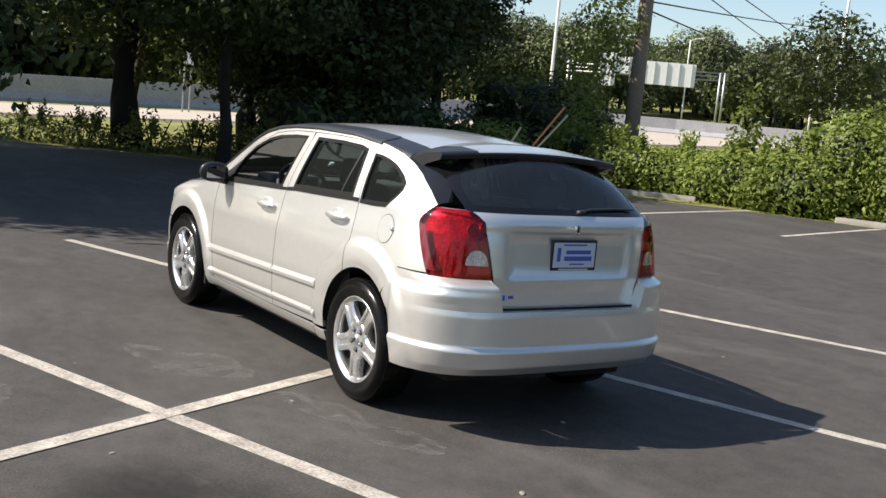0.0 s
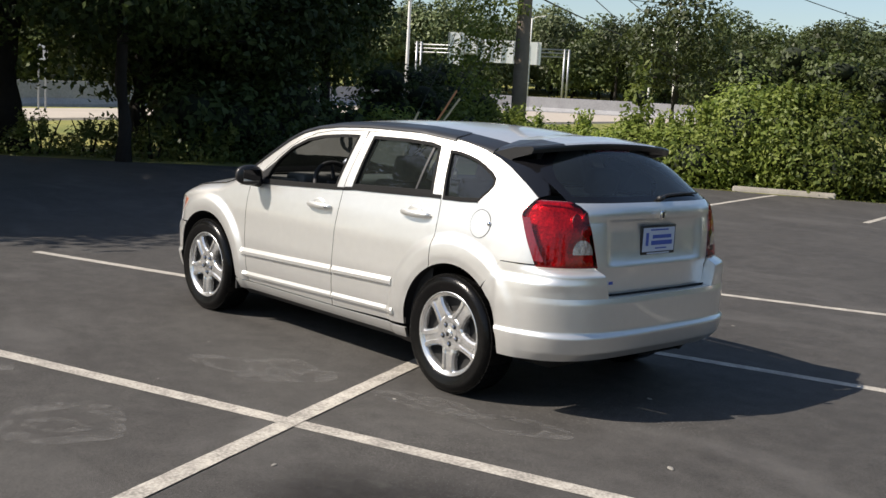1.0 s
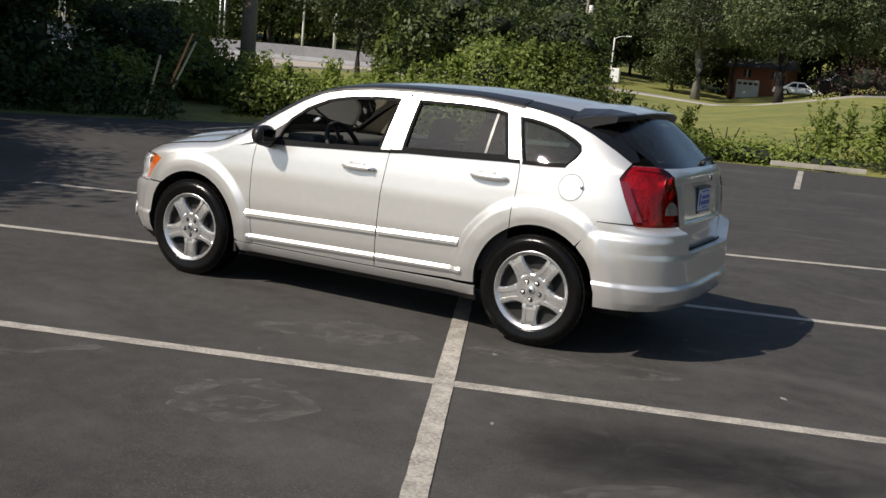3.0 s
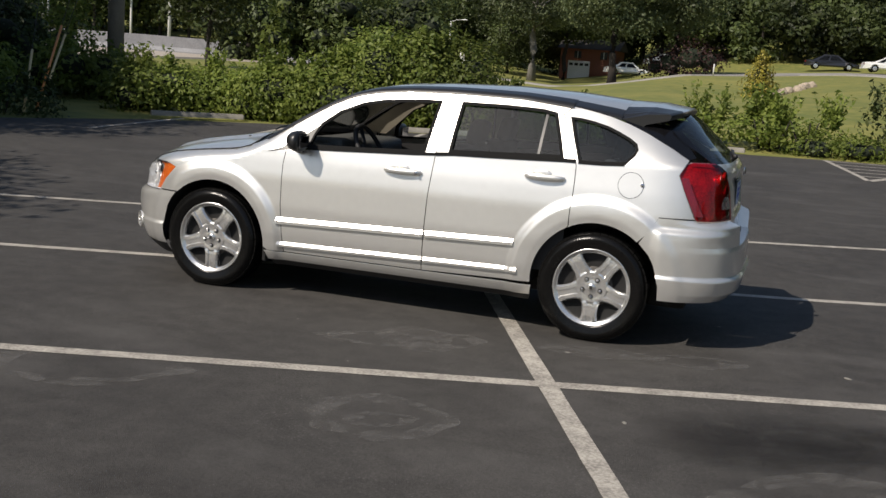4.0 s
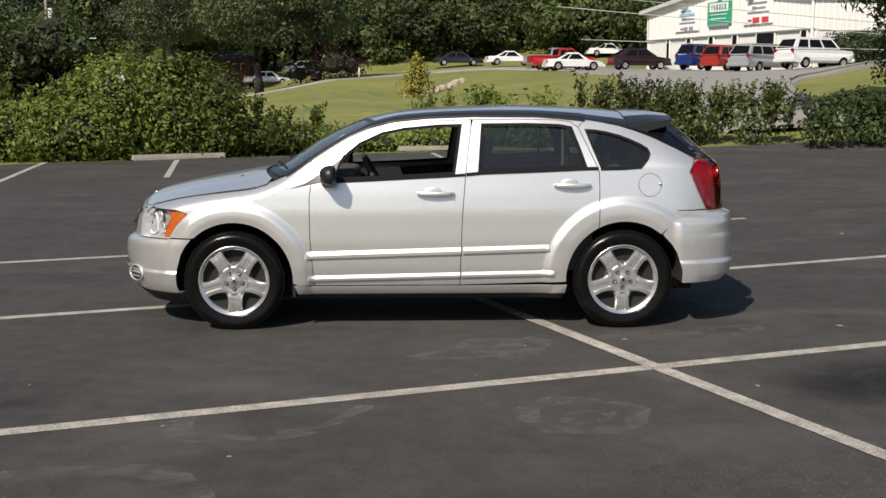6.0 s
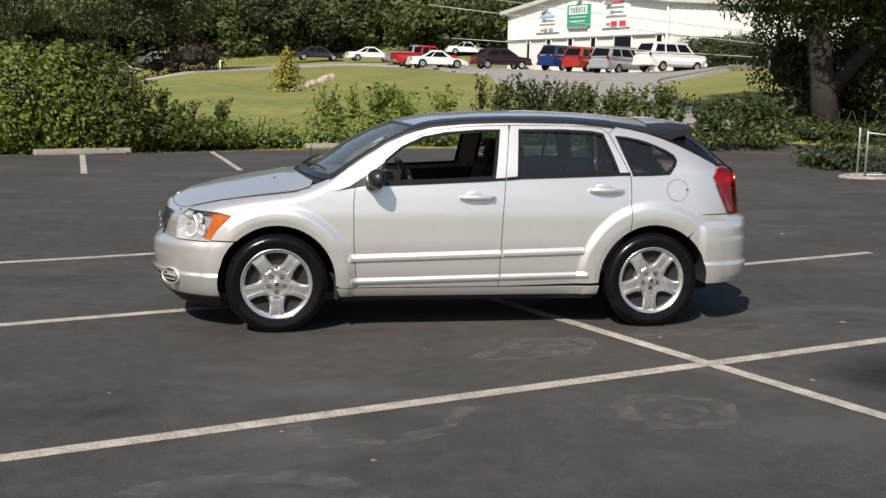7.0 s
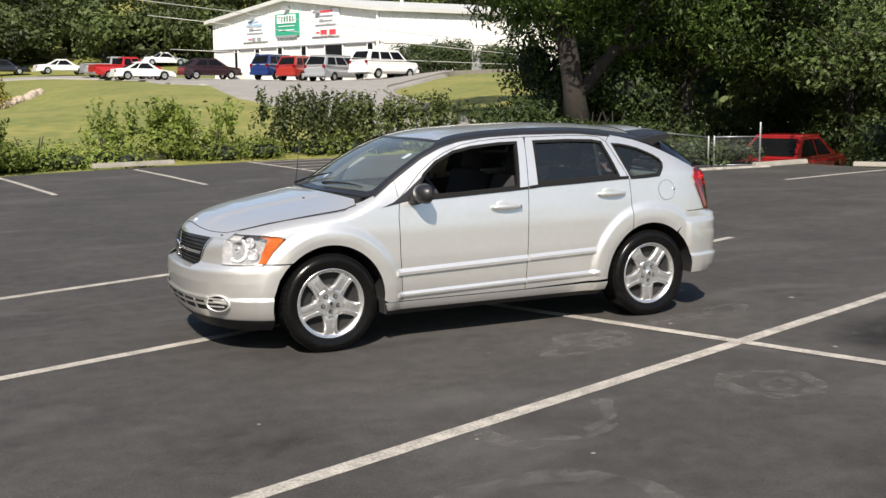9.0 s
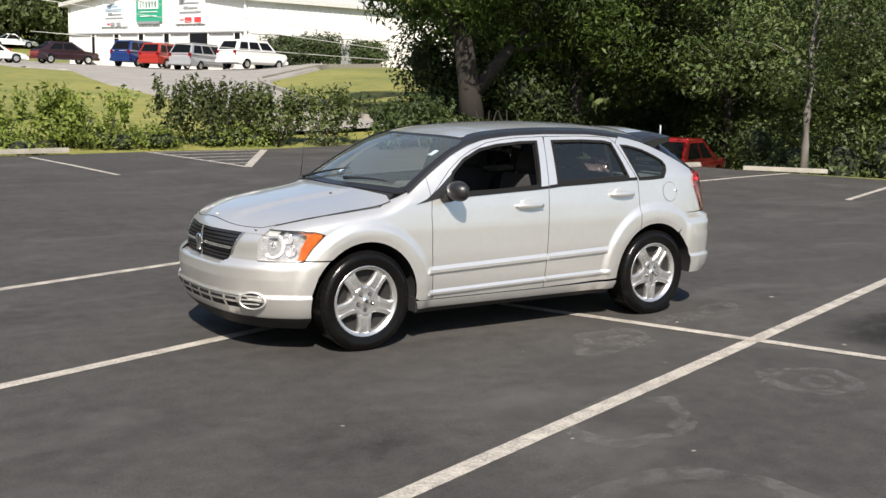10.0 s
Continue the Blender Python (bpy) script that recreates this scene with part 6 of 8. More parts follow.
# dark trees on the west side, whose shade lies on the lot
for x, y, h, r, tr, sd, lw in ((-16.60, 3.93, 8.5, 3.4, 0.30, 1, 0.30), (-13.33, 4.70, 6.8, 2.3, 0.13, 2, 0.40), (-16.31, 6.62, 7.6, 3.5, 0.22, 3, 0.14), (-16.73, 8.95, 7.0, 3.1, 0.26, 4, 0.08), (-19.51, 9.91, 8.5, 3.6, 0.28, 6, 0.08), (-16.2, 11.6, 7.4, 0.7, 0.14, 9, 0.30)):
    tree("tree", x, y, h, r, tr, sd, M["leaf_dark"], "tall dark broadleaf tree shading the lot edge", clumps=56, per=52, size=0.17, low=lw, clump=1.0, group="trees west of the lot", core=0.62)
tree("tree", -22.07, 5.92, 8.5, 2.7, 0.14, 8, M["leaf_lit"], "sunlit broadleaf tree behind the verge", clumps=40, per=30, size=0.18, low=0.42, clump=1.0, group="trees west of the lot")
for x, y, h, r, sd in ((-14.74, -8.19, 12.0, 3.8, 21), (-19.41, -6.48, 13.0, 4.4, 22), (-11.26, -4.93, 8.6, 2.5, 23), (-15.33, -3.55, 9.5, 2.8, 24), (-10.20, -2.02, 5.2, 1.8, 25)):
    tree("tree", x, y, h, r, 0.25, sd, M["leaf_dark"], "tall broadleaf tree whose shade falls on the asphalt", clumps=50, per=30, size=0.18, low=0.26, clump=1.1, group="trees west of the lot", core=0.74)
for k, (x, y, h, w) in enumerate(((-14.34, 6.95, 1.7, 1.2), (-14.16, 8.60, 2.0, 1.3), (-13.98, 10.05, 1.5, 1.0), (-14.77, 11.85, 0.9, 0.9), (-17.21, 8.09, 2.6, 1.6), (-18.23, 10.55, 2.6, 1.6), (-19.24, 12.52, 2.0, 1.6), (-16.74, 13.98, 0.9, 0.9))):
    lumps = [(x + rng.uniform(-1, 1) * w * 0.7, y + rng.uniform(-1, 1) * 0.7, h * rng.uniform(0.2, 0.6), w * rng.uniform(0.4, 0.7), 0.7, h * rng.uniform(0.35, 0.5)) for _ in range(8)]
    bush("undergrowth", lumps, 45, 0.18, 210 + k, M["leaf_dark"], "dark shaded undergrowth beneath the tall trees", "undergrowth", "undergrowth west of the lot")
# vine-clad tree by the utility pole
vr = random.Random(31)
bush("vine_tree", [(-14.15 + vr.uniform(-0.45, 0.45) + max(0, z - 3.6) * 0.25, 14.95 + vr.uniform(-0.4, 0.4), z, vr.uniform(0.42, 0.66), vr.uniform(0.42, 0.62), vr.uniform(0.36, 0.55)) for z in (0.4, 0.7, 1.1, 1.5, 1.9, 2.2, 2.6, 2.9, 3.2, 3.5, 3.8, 4.1, 4.4, 4.7, 5.0, 5.3, 5.7, 6.1)], 75, 0.13, 31, M["leaf_hedge"], "vine-clad young tree beside the utility pole", "tree", core=0.6)
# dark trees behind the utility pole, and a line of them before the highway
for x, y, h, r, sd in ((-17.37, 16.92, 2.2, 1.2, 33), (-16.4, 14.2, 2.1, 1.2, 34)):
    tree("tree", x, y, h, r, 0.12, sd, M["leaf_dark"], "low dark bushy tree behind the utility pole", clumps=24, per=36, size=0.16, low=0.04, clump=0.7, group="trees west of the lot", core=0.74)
tree("tree", -22.73, 36.18, 6.0, 1.9, 0.12, 35, M["leaf_wood"], "slender dark tree standing before the highway", clumps=34, per=18, size=0.26, low=0.26, clump=0.9, core=0.6, group="trees before the highway")
for x, y, h, r, sd in ((-29.52, 52.70, 4.4, 2.6, 36), (-26.81, 54.41, 4.8, 2.6, 37), (-23.98, 55.60, 4.2, 2.6, 38), (-20.91, 56.78, 4.5, 2.6, 39)):
    tree("tree", x, y, h, r, 0.16, sd, M["leaf_wood"], "dark low-branched tree before the highway", clumps=26, per=11, size=0.36, low=0.02, clump=1.25, core=0.74, group="trees before the highway")
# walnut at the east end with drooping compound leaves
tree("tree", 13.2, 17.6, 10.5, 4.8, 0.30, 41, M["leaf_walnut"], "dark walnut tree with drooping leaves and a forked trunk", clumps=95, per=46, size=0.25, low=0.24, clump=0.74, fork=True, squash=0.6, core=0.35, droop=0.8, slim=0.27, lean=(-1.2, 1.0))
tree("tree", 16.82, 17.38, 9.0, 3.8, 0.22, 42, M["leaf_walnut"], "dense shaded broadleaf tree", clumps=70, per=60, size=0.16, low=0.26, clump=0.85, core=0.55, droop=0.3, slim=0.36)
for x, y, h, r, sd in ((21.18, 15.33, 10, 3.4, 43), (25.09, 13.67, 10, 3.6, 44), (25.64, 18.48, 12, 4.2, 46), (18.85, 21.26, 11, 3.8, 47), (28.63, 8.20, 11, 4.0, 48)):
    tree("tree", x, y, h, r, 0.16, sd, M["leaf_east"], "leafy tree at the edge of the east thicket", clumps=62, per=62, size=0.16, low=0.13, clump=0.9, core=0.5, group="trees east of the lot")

tree("tree", 16.7, 9.1, 6.5, 1.7, 0.10, 49, M["leaf_east"], "slender young tree at the lot's east edge", clumps=34, per=70, size=0.12, low=0.22, clump=0.6, core=0.4, group="trees east of the lot", bark="pale_bark")
# undergrowth behind the fence and below the east edge: shaded, then lit leaf colour
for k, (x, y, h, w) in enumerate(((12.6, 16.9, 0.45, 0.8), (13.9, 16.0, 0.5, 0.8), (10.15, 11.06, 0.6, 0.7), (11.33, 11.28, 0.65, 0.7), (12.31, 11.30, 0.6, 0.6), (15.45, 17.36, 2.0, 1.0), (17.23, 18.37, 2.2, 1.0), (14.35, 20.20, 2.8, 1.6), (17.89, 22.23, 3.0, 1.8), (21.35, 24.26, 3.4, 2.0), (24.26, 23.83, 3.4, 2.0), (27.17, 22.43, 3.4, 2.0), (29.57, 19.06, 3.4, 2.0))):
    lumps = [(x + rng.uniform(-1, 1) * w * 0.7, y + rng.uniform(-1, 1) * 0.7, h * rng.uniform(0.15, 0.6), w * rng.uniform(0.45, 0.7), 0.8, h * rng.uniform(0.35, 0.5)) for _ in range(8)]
    bush("undergrowth", lumps, 90, 0.11 if w < 0.8 else 0.14, 310 + k, M["leaf_dark"] if k < 8 else M["leaf_east"], "undergrowth behind the chain-link fence, dark near it, lighter farther off", "undergrowth", "undergrowth east of the lot")

bush("bush", [(17.6, 11.2, 0.5, 0.8, 0.8, 0.8), (18.4, 10.7, 0.8, 1.0, 0.9, 1.1), (19.4, 10.0, 0.9, 1.0, 0.9, 1.2), (18.1, 11.6, 1.4, 0.7, 0.7, 0.8), (20.4, 9.2, 1.0, 1.1, 0.9, 1.3)], 70, 0.15, 350, M["leaf_east"], "leafy green bush at the edge of the east thicket", "bush")
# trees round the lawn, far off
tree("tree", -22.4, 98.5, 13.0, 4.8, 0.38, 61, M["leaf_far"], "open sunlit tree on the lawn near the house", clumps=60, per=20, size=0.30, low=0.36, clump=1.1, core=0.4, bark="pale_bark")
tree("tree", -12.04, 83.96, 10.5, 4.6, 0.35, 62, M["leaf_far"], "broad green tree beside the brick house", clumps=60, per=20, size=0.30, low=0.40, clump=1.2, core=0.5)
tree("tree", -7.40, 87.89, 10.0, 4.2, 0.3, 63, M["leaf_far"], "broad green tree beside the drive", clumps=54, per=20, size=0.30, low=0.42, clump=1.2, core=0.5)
tree("tree", -24.34, 68.04, 3.3, 2.6, 0.14, 64, M["leaf_red"], "dark red-leaved ornamental tree on the lawn", clumps=44, per=16, size=0.34, low=0.05, clump=0.9, core=0.6)
bush("bush", [(-5.82, 84.86, 1.4, 2.0, 1.8, 1.7), (-7.44, 84.89, 1.2, 1.7, 1.5, 1.4), (-4.39, 85.33, 1.1, 1.5, 1.4, 1.3), (-8.67, 85.40, 1.0, 1.3, 1.3, 1.1)], 14, 0.28, 65, M["leaf_red"], "large dark red-leaved bush beside the drive", "bush")
tree("tree", -16.0, 108.5, 10.0, 3.6, 0.28, 67, M["leaf_wood"], "tree overhanging the brick house", clumps=46, per=20, size=0.30, low=0.52, clump=1.1, core=0.5)
tree("tree", -27.6, 109.0, 10.0, 3.8, 0.28, 68, M["leaf_wood"], "tree overhanging the brick house", clumps=46, per=20, size=0.30, low=0.06, clump=1.2, core=0.5)
tree("tree", -21.8, 111.5, 11.5, 4.6, 0.26, 69, M["leaf_wood"], "tree overhanging the brick house", clumps=56, per=16, size=0.34, low=0.40, clump=1.3, core=0.5)
# golden cypress: a cone of upright sprays
bush("cypress", [(0.75, 52.3, 0.62, 0.86, 0.86, 0.78), (0.75, 52.3, 1.3, 0.64, 0.64, 0.72), (0.75, 52.3, 1.9, 0.38, 0.38, 0.52), (0.75, 52.3, 2.32, 0.16, 0.16, 0.36)], 110, 0.16, 66, M["leaf_gold"], "golden yellow cone-shaped cypress on the lawn", "cypress", core=0.74)
# clipped hedges in front of the building
for x0, y0, x1, y1, h in ((27.35, 60.25, 32.1, 59.35, 1.95), (33.55, 58.95, 34.9, 58.2, 1.6)):
    n = 7 if x1 - x0 > 3 else 3
    lumps = [(x0 + (x1 - x0) * k / n, y0 + (y1 - y0) * k / n, h * 0.5, 0.78, 0.8, h * 0.52) for k in range(n + 1)]
    bush("clipped_hedge", lumps, 190, 0.17, int(70 + x0), M["leaf_dark"], "clipped dark green hedge before the white building", "hedge", core=0.85)
bush("clipped_hedge", [(12.57, 85.99, 0.3, 0.8, 0.5, 0.4), (13.72, 85.67, 0.3, 0.8, 0.5, 0.4)], 26, 0.2, 79, M["leaf_dark"], "low clipped hedge beside the drive", "hedge", core=0.85)


def woodland(name, spots, per, size, seed, mat, label, clump=1.6, n_clump=16, core=0.7):
    """Far woods that nobody could count: one mass of crowns with trunks."""
    rs = np.random.RandomState(seed)
    chunks = []
    for x, y, h, r in spots:
        z = land(x, y)
        lumps = []
        for _ in range(n_clump):
            d = rs.normal(0, 1, 3)
            d /= np.linalg.norm(d)
            c = np.array([x, y, z + h * 0.56]) + d * rs.uniform(0.5, 1.0) * np.array([r, r, h * 0.42])
            q = clump * rs.uniform(0.7, 1.3)
            lumps.append((*c, q, q, q * 0.8))
        chunks += leaf_lumps(lumps, per, size, int(rs.randint(1e6)), core)
        k = np.linspace(0, 2 * math.pi, 6, endpoint=False)
        ringv = lambda zz, q: np.stack([x + q * np.cos(k), y + q * np.sin(k), np.full(6, zz)], 1)
        v = np.concatenate([ringv(z - 0.3, 0.22), ringv(z + h * 0.6, 0.12)])
        f = np.array([[i, (i + 1) % 6, 6 + (i + 1) % 6, 6 + i] for i in range(6)])
        chunks.append((v, f, 2))
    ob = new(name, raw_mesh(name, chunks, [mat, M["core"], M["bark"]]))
    return tagged(ob, label, "woods", kind="stuff")


rs = np.random.RandomState(77)


def scatter(n, a0, a1, d0, d1, h0, h1, r0, r1):
    out = []
    for k in range(n):
        a, d = math.radians(a0 + (a1 - a0) * (k + rs.uniform(0.1, 0.9)) / n), rs.uniform(d0, d1)
        out.append((d * math.cos(a), d * math.sin(a) - 7, rs.uniform(h0, h1), rs.uniform(r0, r1)))
    return out


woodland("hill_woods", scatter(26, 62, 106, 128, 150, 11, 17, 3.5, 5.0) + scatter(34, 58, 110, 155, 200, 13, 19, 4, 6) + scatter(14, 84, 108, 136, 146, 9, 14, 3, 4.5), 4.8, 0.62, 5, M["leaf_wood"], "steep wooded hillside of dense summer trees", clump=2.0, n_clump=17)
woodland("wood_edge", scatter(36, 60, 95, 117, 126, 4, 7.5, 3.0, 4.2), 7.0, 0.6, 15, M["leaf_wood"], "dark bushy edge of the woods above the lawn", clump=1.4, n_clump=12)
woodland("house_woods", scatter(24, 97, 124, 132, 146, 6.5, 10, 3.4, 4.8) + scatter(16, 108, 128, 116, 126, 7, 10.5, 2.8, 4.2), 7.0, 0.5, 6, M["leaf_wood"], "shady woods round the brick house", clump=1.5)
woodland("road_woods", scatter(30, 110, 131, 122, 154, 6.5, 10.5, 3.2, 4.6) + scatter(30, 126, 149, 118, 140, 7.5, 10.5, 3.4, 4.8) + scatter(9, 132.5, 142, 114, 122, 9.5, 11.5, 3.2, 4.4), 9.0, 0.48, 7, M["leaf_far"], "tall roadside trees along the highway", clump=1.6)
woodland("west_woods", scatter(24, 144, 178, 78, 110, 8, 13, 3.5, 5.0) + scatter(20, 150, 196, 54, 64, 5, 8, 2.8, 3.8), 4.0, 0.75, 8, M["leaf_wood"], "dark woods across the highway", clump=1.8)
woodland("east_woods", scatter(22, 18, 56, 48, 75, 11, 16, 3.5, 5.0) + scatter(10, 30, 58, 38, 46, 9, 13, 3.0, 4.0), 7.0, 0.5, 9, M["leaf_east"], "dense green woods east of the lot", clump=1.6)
# never in view: woods added to close the horizon to the south
woodland("south_woods", scatter(22, -170, -10, 45, 70, 9, 14, 3.5, 5.0), 1.2, 1.0, 10, M["leaf_wood"], "unseen trees added to close the place behind", clump=2.0, n_clump=12)

# ---- built things round the lot ----
M["wood_pole"] = pbr("pole_wood", (0.25, 0.21, 0.17), 0.9, vary=0.6, scale=5, second=(0.15, 0.12, 0.09), bump=0.7, bump_scale=40)
M["steel"] = pbr("galvanised_steel", (0.40, 0.41, 0.42), 0.45, 0.7, vary=0.3, scale=6)
M["white_pole"] = pbr("pale_pole", (0.66, 0.66, 0.64), 0.5)
M["wire"] = pbr("cable", (0.03, 0.03, 0.03), 0.6)
M["pale_wire"] = pbr("pale_cable", (0.45, 0.45, 0.43), 0.5, 0.4)
M["guard_yellow"] = pbr("yellow_guard", (0.75, 0.58, 0.28), 0.5, vary=0.3, scale=4)
M["guard_orange"] = pbr("orange_guard", (0.75, 0.26, 0.05), 0.5, vary=0.3, scale=4)
M["mesh_wire"] = pbr("weathered_wire", (0.09, 0.09, 0.09), 0.6, 0.5)
M["barrier"] = pbr("barrier_concrete", (0.36, 0.36, 0.37), 0.9, vary=0.5, scale=1.2, bump=0.3, bump_scale=20)
M["highway"] = pbr("road_concrete", (0.42, 0.37, 0.31), 0.9, vary=0.4, scale=0.8)
M["drive"] = pbr("drive_asphalt", (0.29, 0.275, 0.25), 0.9, vary=0.5, scale=0.6)
M["siding"] = pbr("white_siding", (0.80, 0.79, 0.73), 0.6, vary=0.15, scale=0.8)
M["block"] = pbr("white_block", (0.74, 0.73, 0.68), 0.8, vary=0.25, scale=1.5)
M["roof_metal"] = pbr("roof_metal", (0.62, 0.62, 0.58), 0.5, 0.2, vary=0.2, scale=0.7)
M["dark_glass"] = pbr("dark_window", (0.012, 0.013, 0.015), 0.2, spec=0.3)
M["sign_green"] = pbr("sign_green", (0.03, 0.30, 0.18), 0.5)
M["sign_white"] = pbr("sign_white", (0.80, 0.81, 0.80), 0.5)
M["sign_blue"] = pbr("sign_blue", (0.30, 0.42, 0.55), 0.5)
M["sign_red"] = pbr("sign_red", (0.55, 0.05, 0.06), 0.5)
M["sign_grey"] = pbr("sign_grey", (0.25, 0.26, 0.27), 0.5)
M["brick"] = pbr("brick_wall", (0.26, 0.10, 0.065), 0.9, vary=0.6, scale=8, second=(0.22, 0.08, 0.05), bump=0.4, bump_scale=30)
M["shingle"] = pbr("roof_shingle", (0.07, 0.065, 0.06), 0.9, vary=0.5, scale=6)
M["rock"] = pbr("rock", (0.42, 0.35, 0.27), 0.9, vary=0.6, scale=3, bump=0.8, bump_scale=12)


def pole(name, x, y, h, r, mat, label, lean=(0, 0), lamp=False, transformer=False, arm=0.0, group=""):
    """An upright pole with what it carries."""
    ob = thing(name, label, "utility pole" if mat == M["wood_pole"] else "lamp post", group, (x, y, land(x, y) - 0.2))
    bm = bmesh.new()
    add_tube(bm, [(lean[0] * k / 4, lean[1] * k / 4, h * k / 4) for k in range(5)], [r, r * 0.95, r * 0.9, r * 0.82, r * 0.74], 12)
    part("shaft", bm, mat, ob)
    if lamp:
        bm = bmesh.new()
        add_tube(bm, [(0, 0, h - 0.1), (0.5, 0.2, h + 0.15), (1.1, 0.4, h + 0.2)], 0.04, 6)
        part("arm", bm, mat, ob)
        box_part("lamp_head", (1.3, 0.45, h + 0.2), (0.6, 0.22, 0.12), M["steel"], ob, bevel=0.03)
    if transformer:
        bm = bmesh.new()
        add_lathe(bm, [(0.001, 0.9), (0.17, 0.88), (0.21, 0.82), (0.21, 0.06), (0.17, 0.02), (0.001, 0.0)], 16, axis="Z", at=(0.38, -0.05, h - 2.3))
        part("transformer", bm, M["white_pole"], ob, "pale grey can")
        bm = bmesh.new()
        add_tube(bm, [(0, 0, h - 1.7), (0.38, 0, h - 1.7)], 0.03, 6)
        part("bracket", bm, M["steel"], ob)
    if arm:
        box_part("cross_arm", (0, 0, h - 0.5), (arm, 0.1, 0.12), M["wood_pole"], ob)
        for k in (-0.45, 0.0, 0.45):
            bm = bmesh.new()
            add_lathe(bm, [(0.02, 0.0), (0.05, 0.04), (0.03, 0.1), (0.05, 0.14), (0.001, 0.18)], 10, axis="Z", at=(arm * k, 0, h - 0.44))
            part("insulator", bm, M["white_pole"], ob)
    return ob


def cable(pts, r, mat, label, sag=0.0, n=14):
    """A hanging wire through two points."""
    a, b = Vector(pts[0]), Vector(pts[1])
    bm = bmesh.new()
    add_tube(bm, [a.lerp(b, k / n) - Vector((0, 0, sag * 4 * (k / n) * (1 - k / n))) for k in range(n + 1)], r, 6)
    return tagged(part("cable", bm, mat), label, "cable", "overhead cables")


pole("utility_pole", -13.60, 15.90, 11.0, 0.205, M["wood_pole"], "tall weathered wooden utility pole in the hedge", arm=2.4)
pole("utility_pole", -31.97, 91.83, 9.0, 0.16, M["wood_pole"], "wooden utility pole with a pale transformer can", transformer=True)
pole("utility_pole", -48.14, 104.83, 7.3, 0.16, M["wood_pole"], "distant wooden utility pole with a transformer can", transformer=True)
for x, y, h, r in ((-46.0, 40.6, 15.0, 0.11), (-75.14, 84.38, 9.2, 0.10), (-63.5, 90.8, 8.6, 0.12), (-45.0, 68.5, 14.0, 0.13)):
    pole("lamp_post", x, y, h, r, M["white_pole"], "slim pale metal lamp post beside the highway", lamp=True, group="highway lamp posts")
pole("lamp_post", -30.90, 97.66, 5.0, 0.09, M["white_pole"], "slim street lamp before the far trees", lamp=True)
bm = bmesh.new()
add_box(bm, (0, 0, 0.5), (0.12, 0.10, 1.0))
add_box(bm, (0, 0, 1.35), (0.46, 0.26, 0.76), bevel=0.05, mi=1)
meter = thing("meter_box", "pale metal meter box on a short post", "meter box", at=(-15.12, 50.75, land(-15.12, 50.75) - 0.1))
part("post", bm, [M["wood_pole"], M["white_pole"]], meter, smooth=False)
# guy wires with coloured guards
for k, (bx, by, tx, ty_, tz, gm) in enumerate(((-11.10, 9.45, -12.35, 11.25, 1.34, "guard_yellow"), (-11.35, 10.10, -13.02, 13.05, 1.88, "guard_orange"), (-11.30, 10.12, -13.00, 13.15, 1.70, "guard_yellow"))):
    b, t = Vector((bx, by, land(bx, by) - 0.05)), Vector((tx, ty_, tz))
    g = thing("guy_wire", "steel guy wire with a " + ("yellow" if gm == "guard_yellow" else "orange") + " plastic guard anchored at the verge", "guy wire", "guy wires of the pole", b)
    up = (t - b)
    bm = bmesh.new()
    add_tube(bm, [(0, 0, 0), up], 0.026, 8)
    part("guard", bm, M[gm], g)
    bm = bmesh.new()
    add_tube(bm, [up * 0.98, up * 2.2, Vector((-13.60, 15.90, 7.6 + k * 0.8)) - b], 0.008, 5)
    part("wire", bm, M["wire"], g)
for a, b, r, sag in (((-14.53, 15.94, 10.1), (13.46, 61.79, 13.0), 0.012, 1.0), ((-13.60, 15.90, 10.1), (14.42, 60.81, 12.9), 0.012, 1.0), ((-12.68, 15.85, 10.1), (15.38, 59.83, 12.8), 0.012, 1.1),
                     ((-13.60, 15.90, 4.55), (-45.9, 69.3, 6.6), 0.022, 0.2), ((-13.60, 15.90, 5.9), (-48.8, 67.5, 8.2), 0.022, 0.1), ((-13.60, 15.90, 6.4), (-46.3, 69.4, 8.2), 0.022, 0.1), ((-13.60, 15.90, 4.75), (-44.7, 70.5, 10.6), 0.022, 0.2), ((-13.60, 15.90, 6.9), (-31.97, 91.83, 8.6), 0.02, 0.3), ((-31.97, 91.83, 9.4), (-48.14, 104.83, 8.8), 0.014, 0.4), ((-13.60, 15.90, 7.8), (-50.82, 22.03, 9.0), 0.014, 0.6)):
    cable((a, b), r, M["wire"], "thin dark overhead cable between the poles", sag)
for a, b in (((1.96, 46.92, 6.95), (38.56, 45.74, 3.7)), ((7.69, 46.74, 5.7), (38.59, 40.83, 2.9)), ((9.61, 50.56, 4.25), (43.46, 43.03, 3.0))):
    cable((a, b), 0.02, M["pale_wire"], "pale overhead cable crossing before the white building", 0.1)

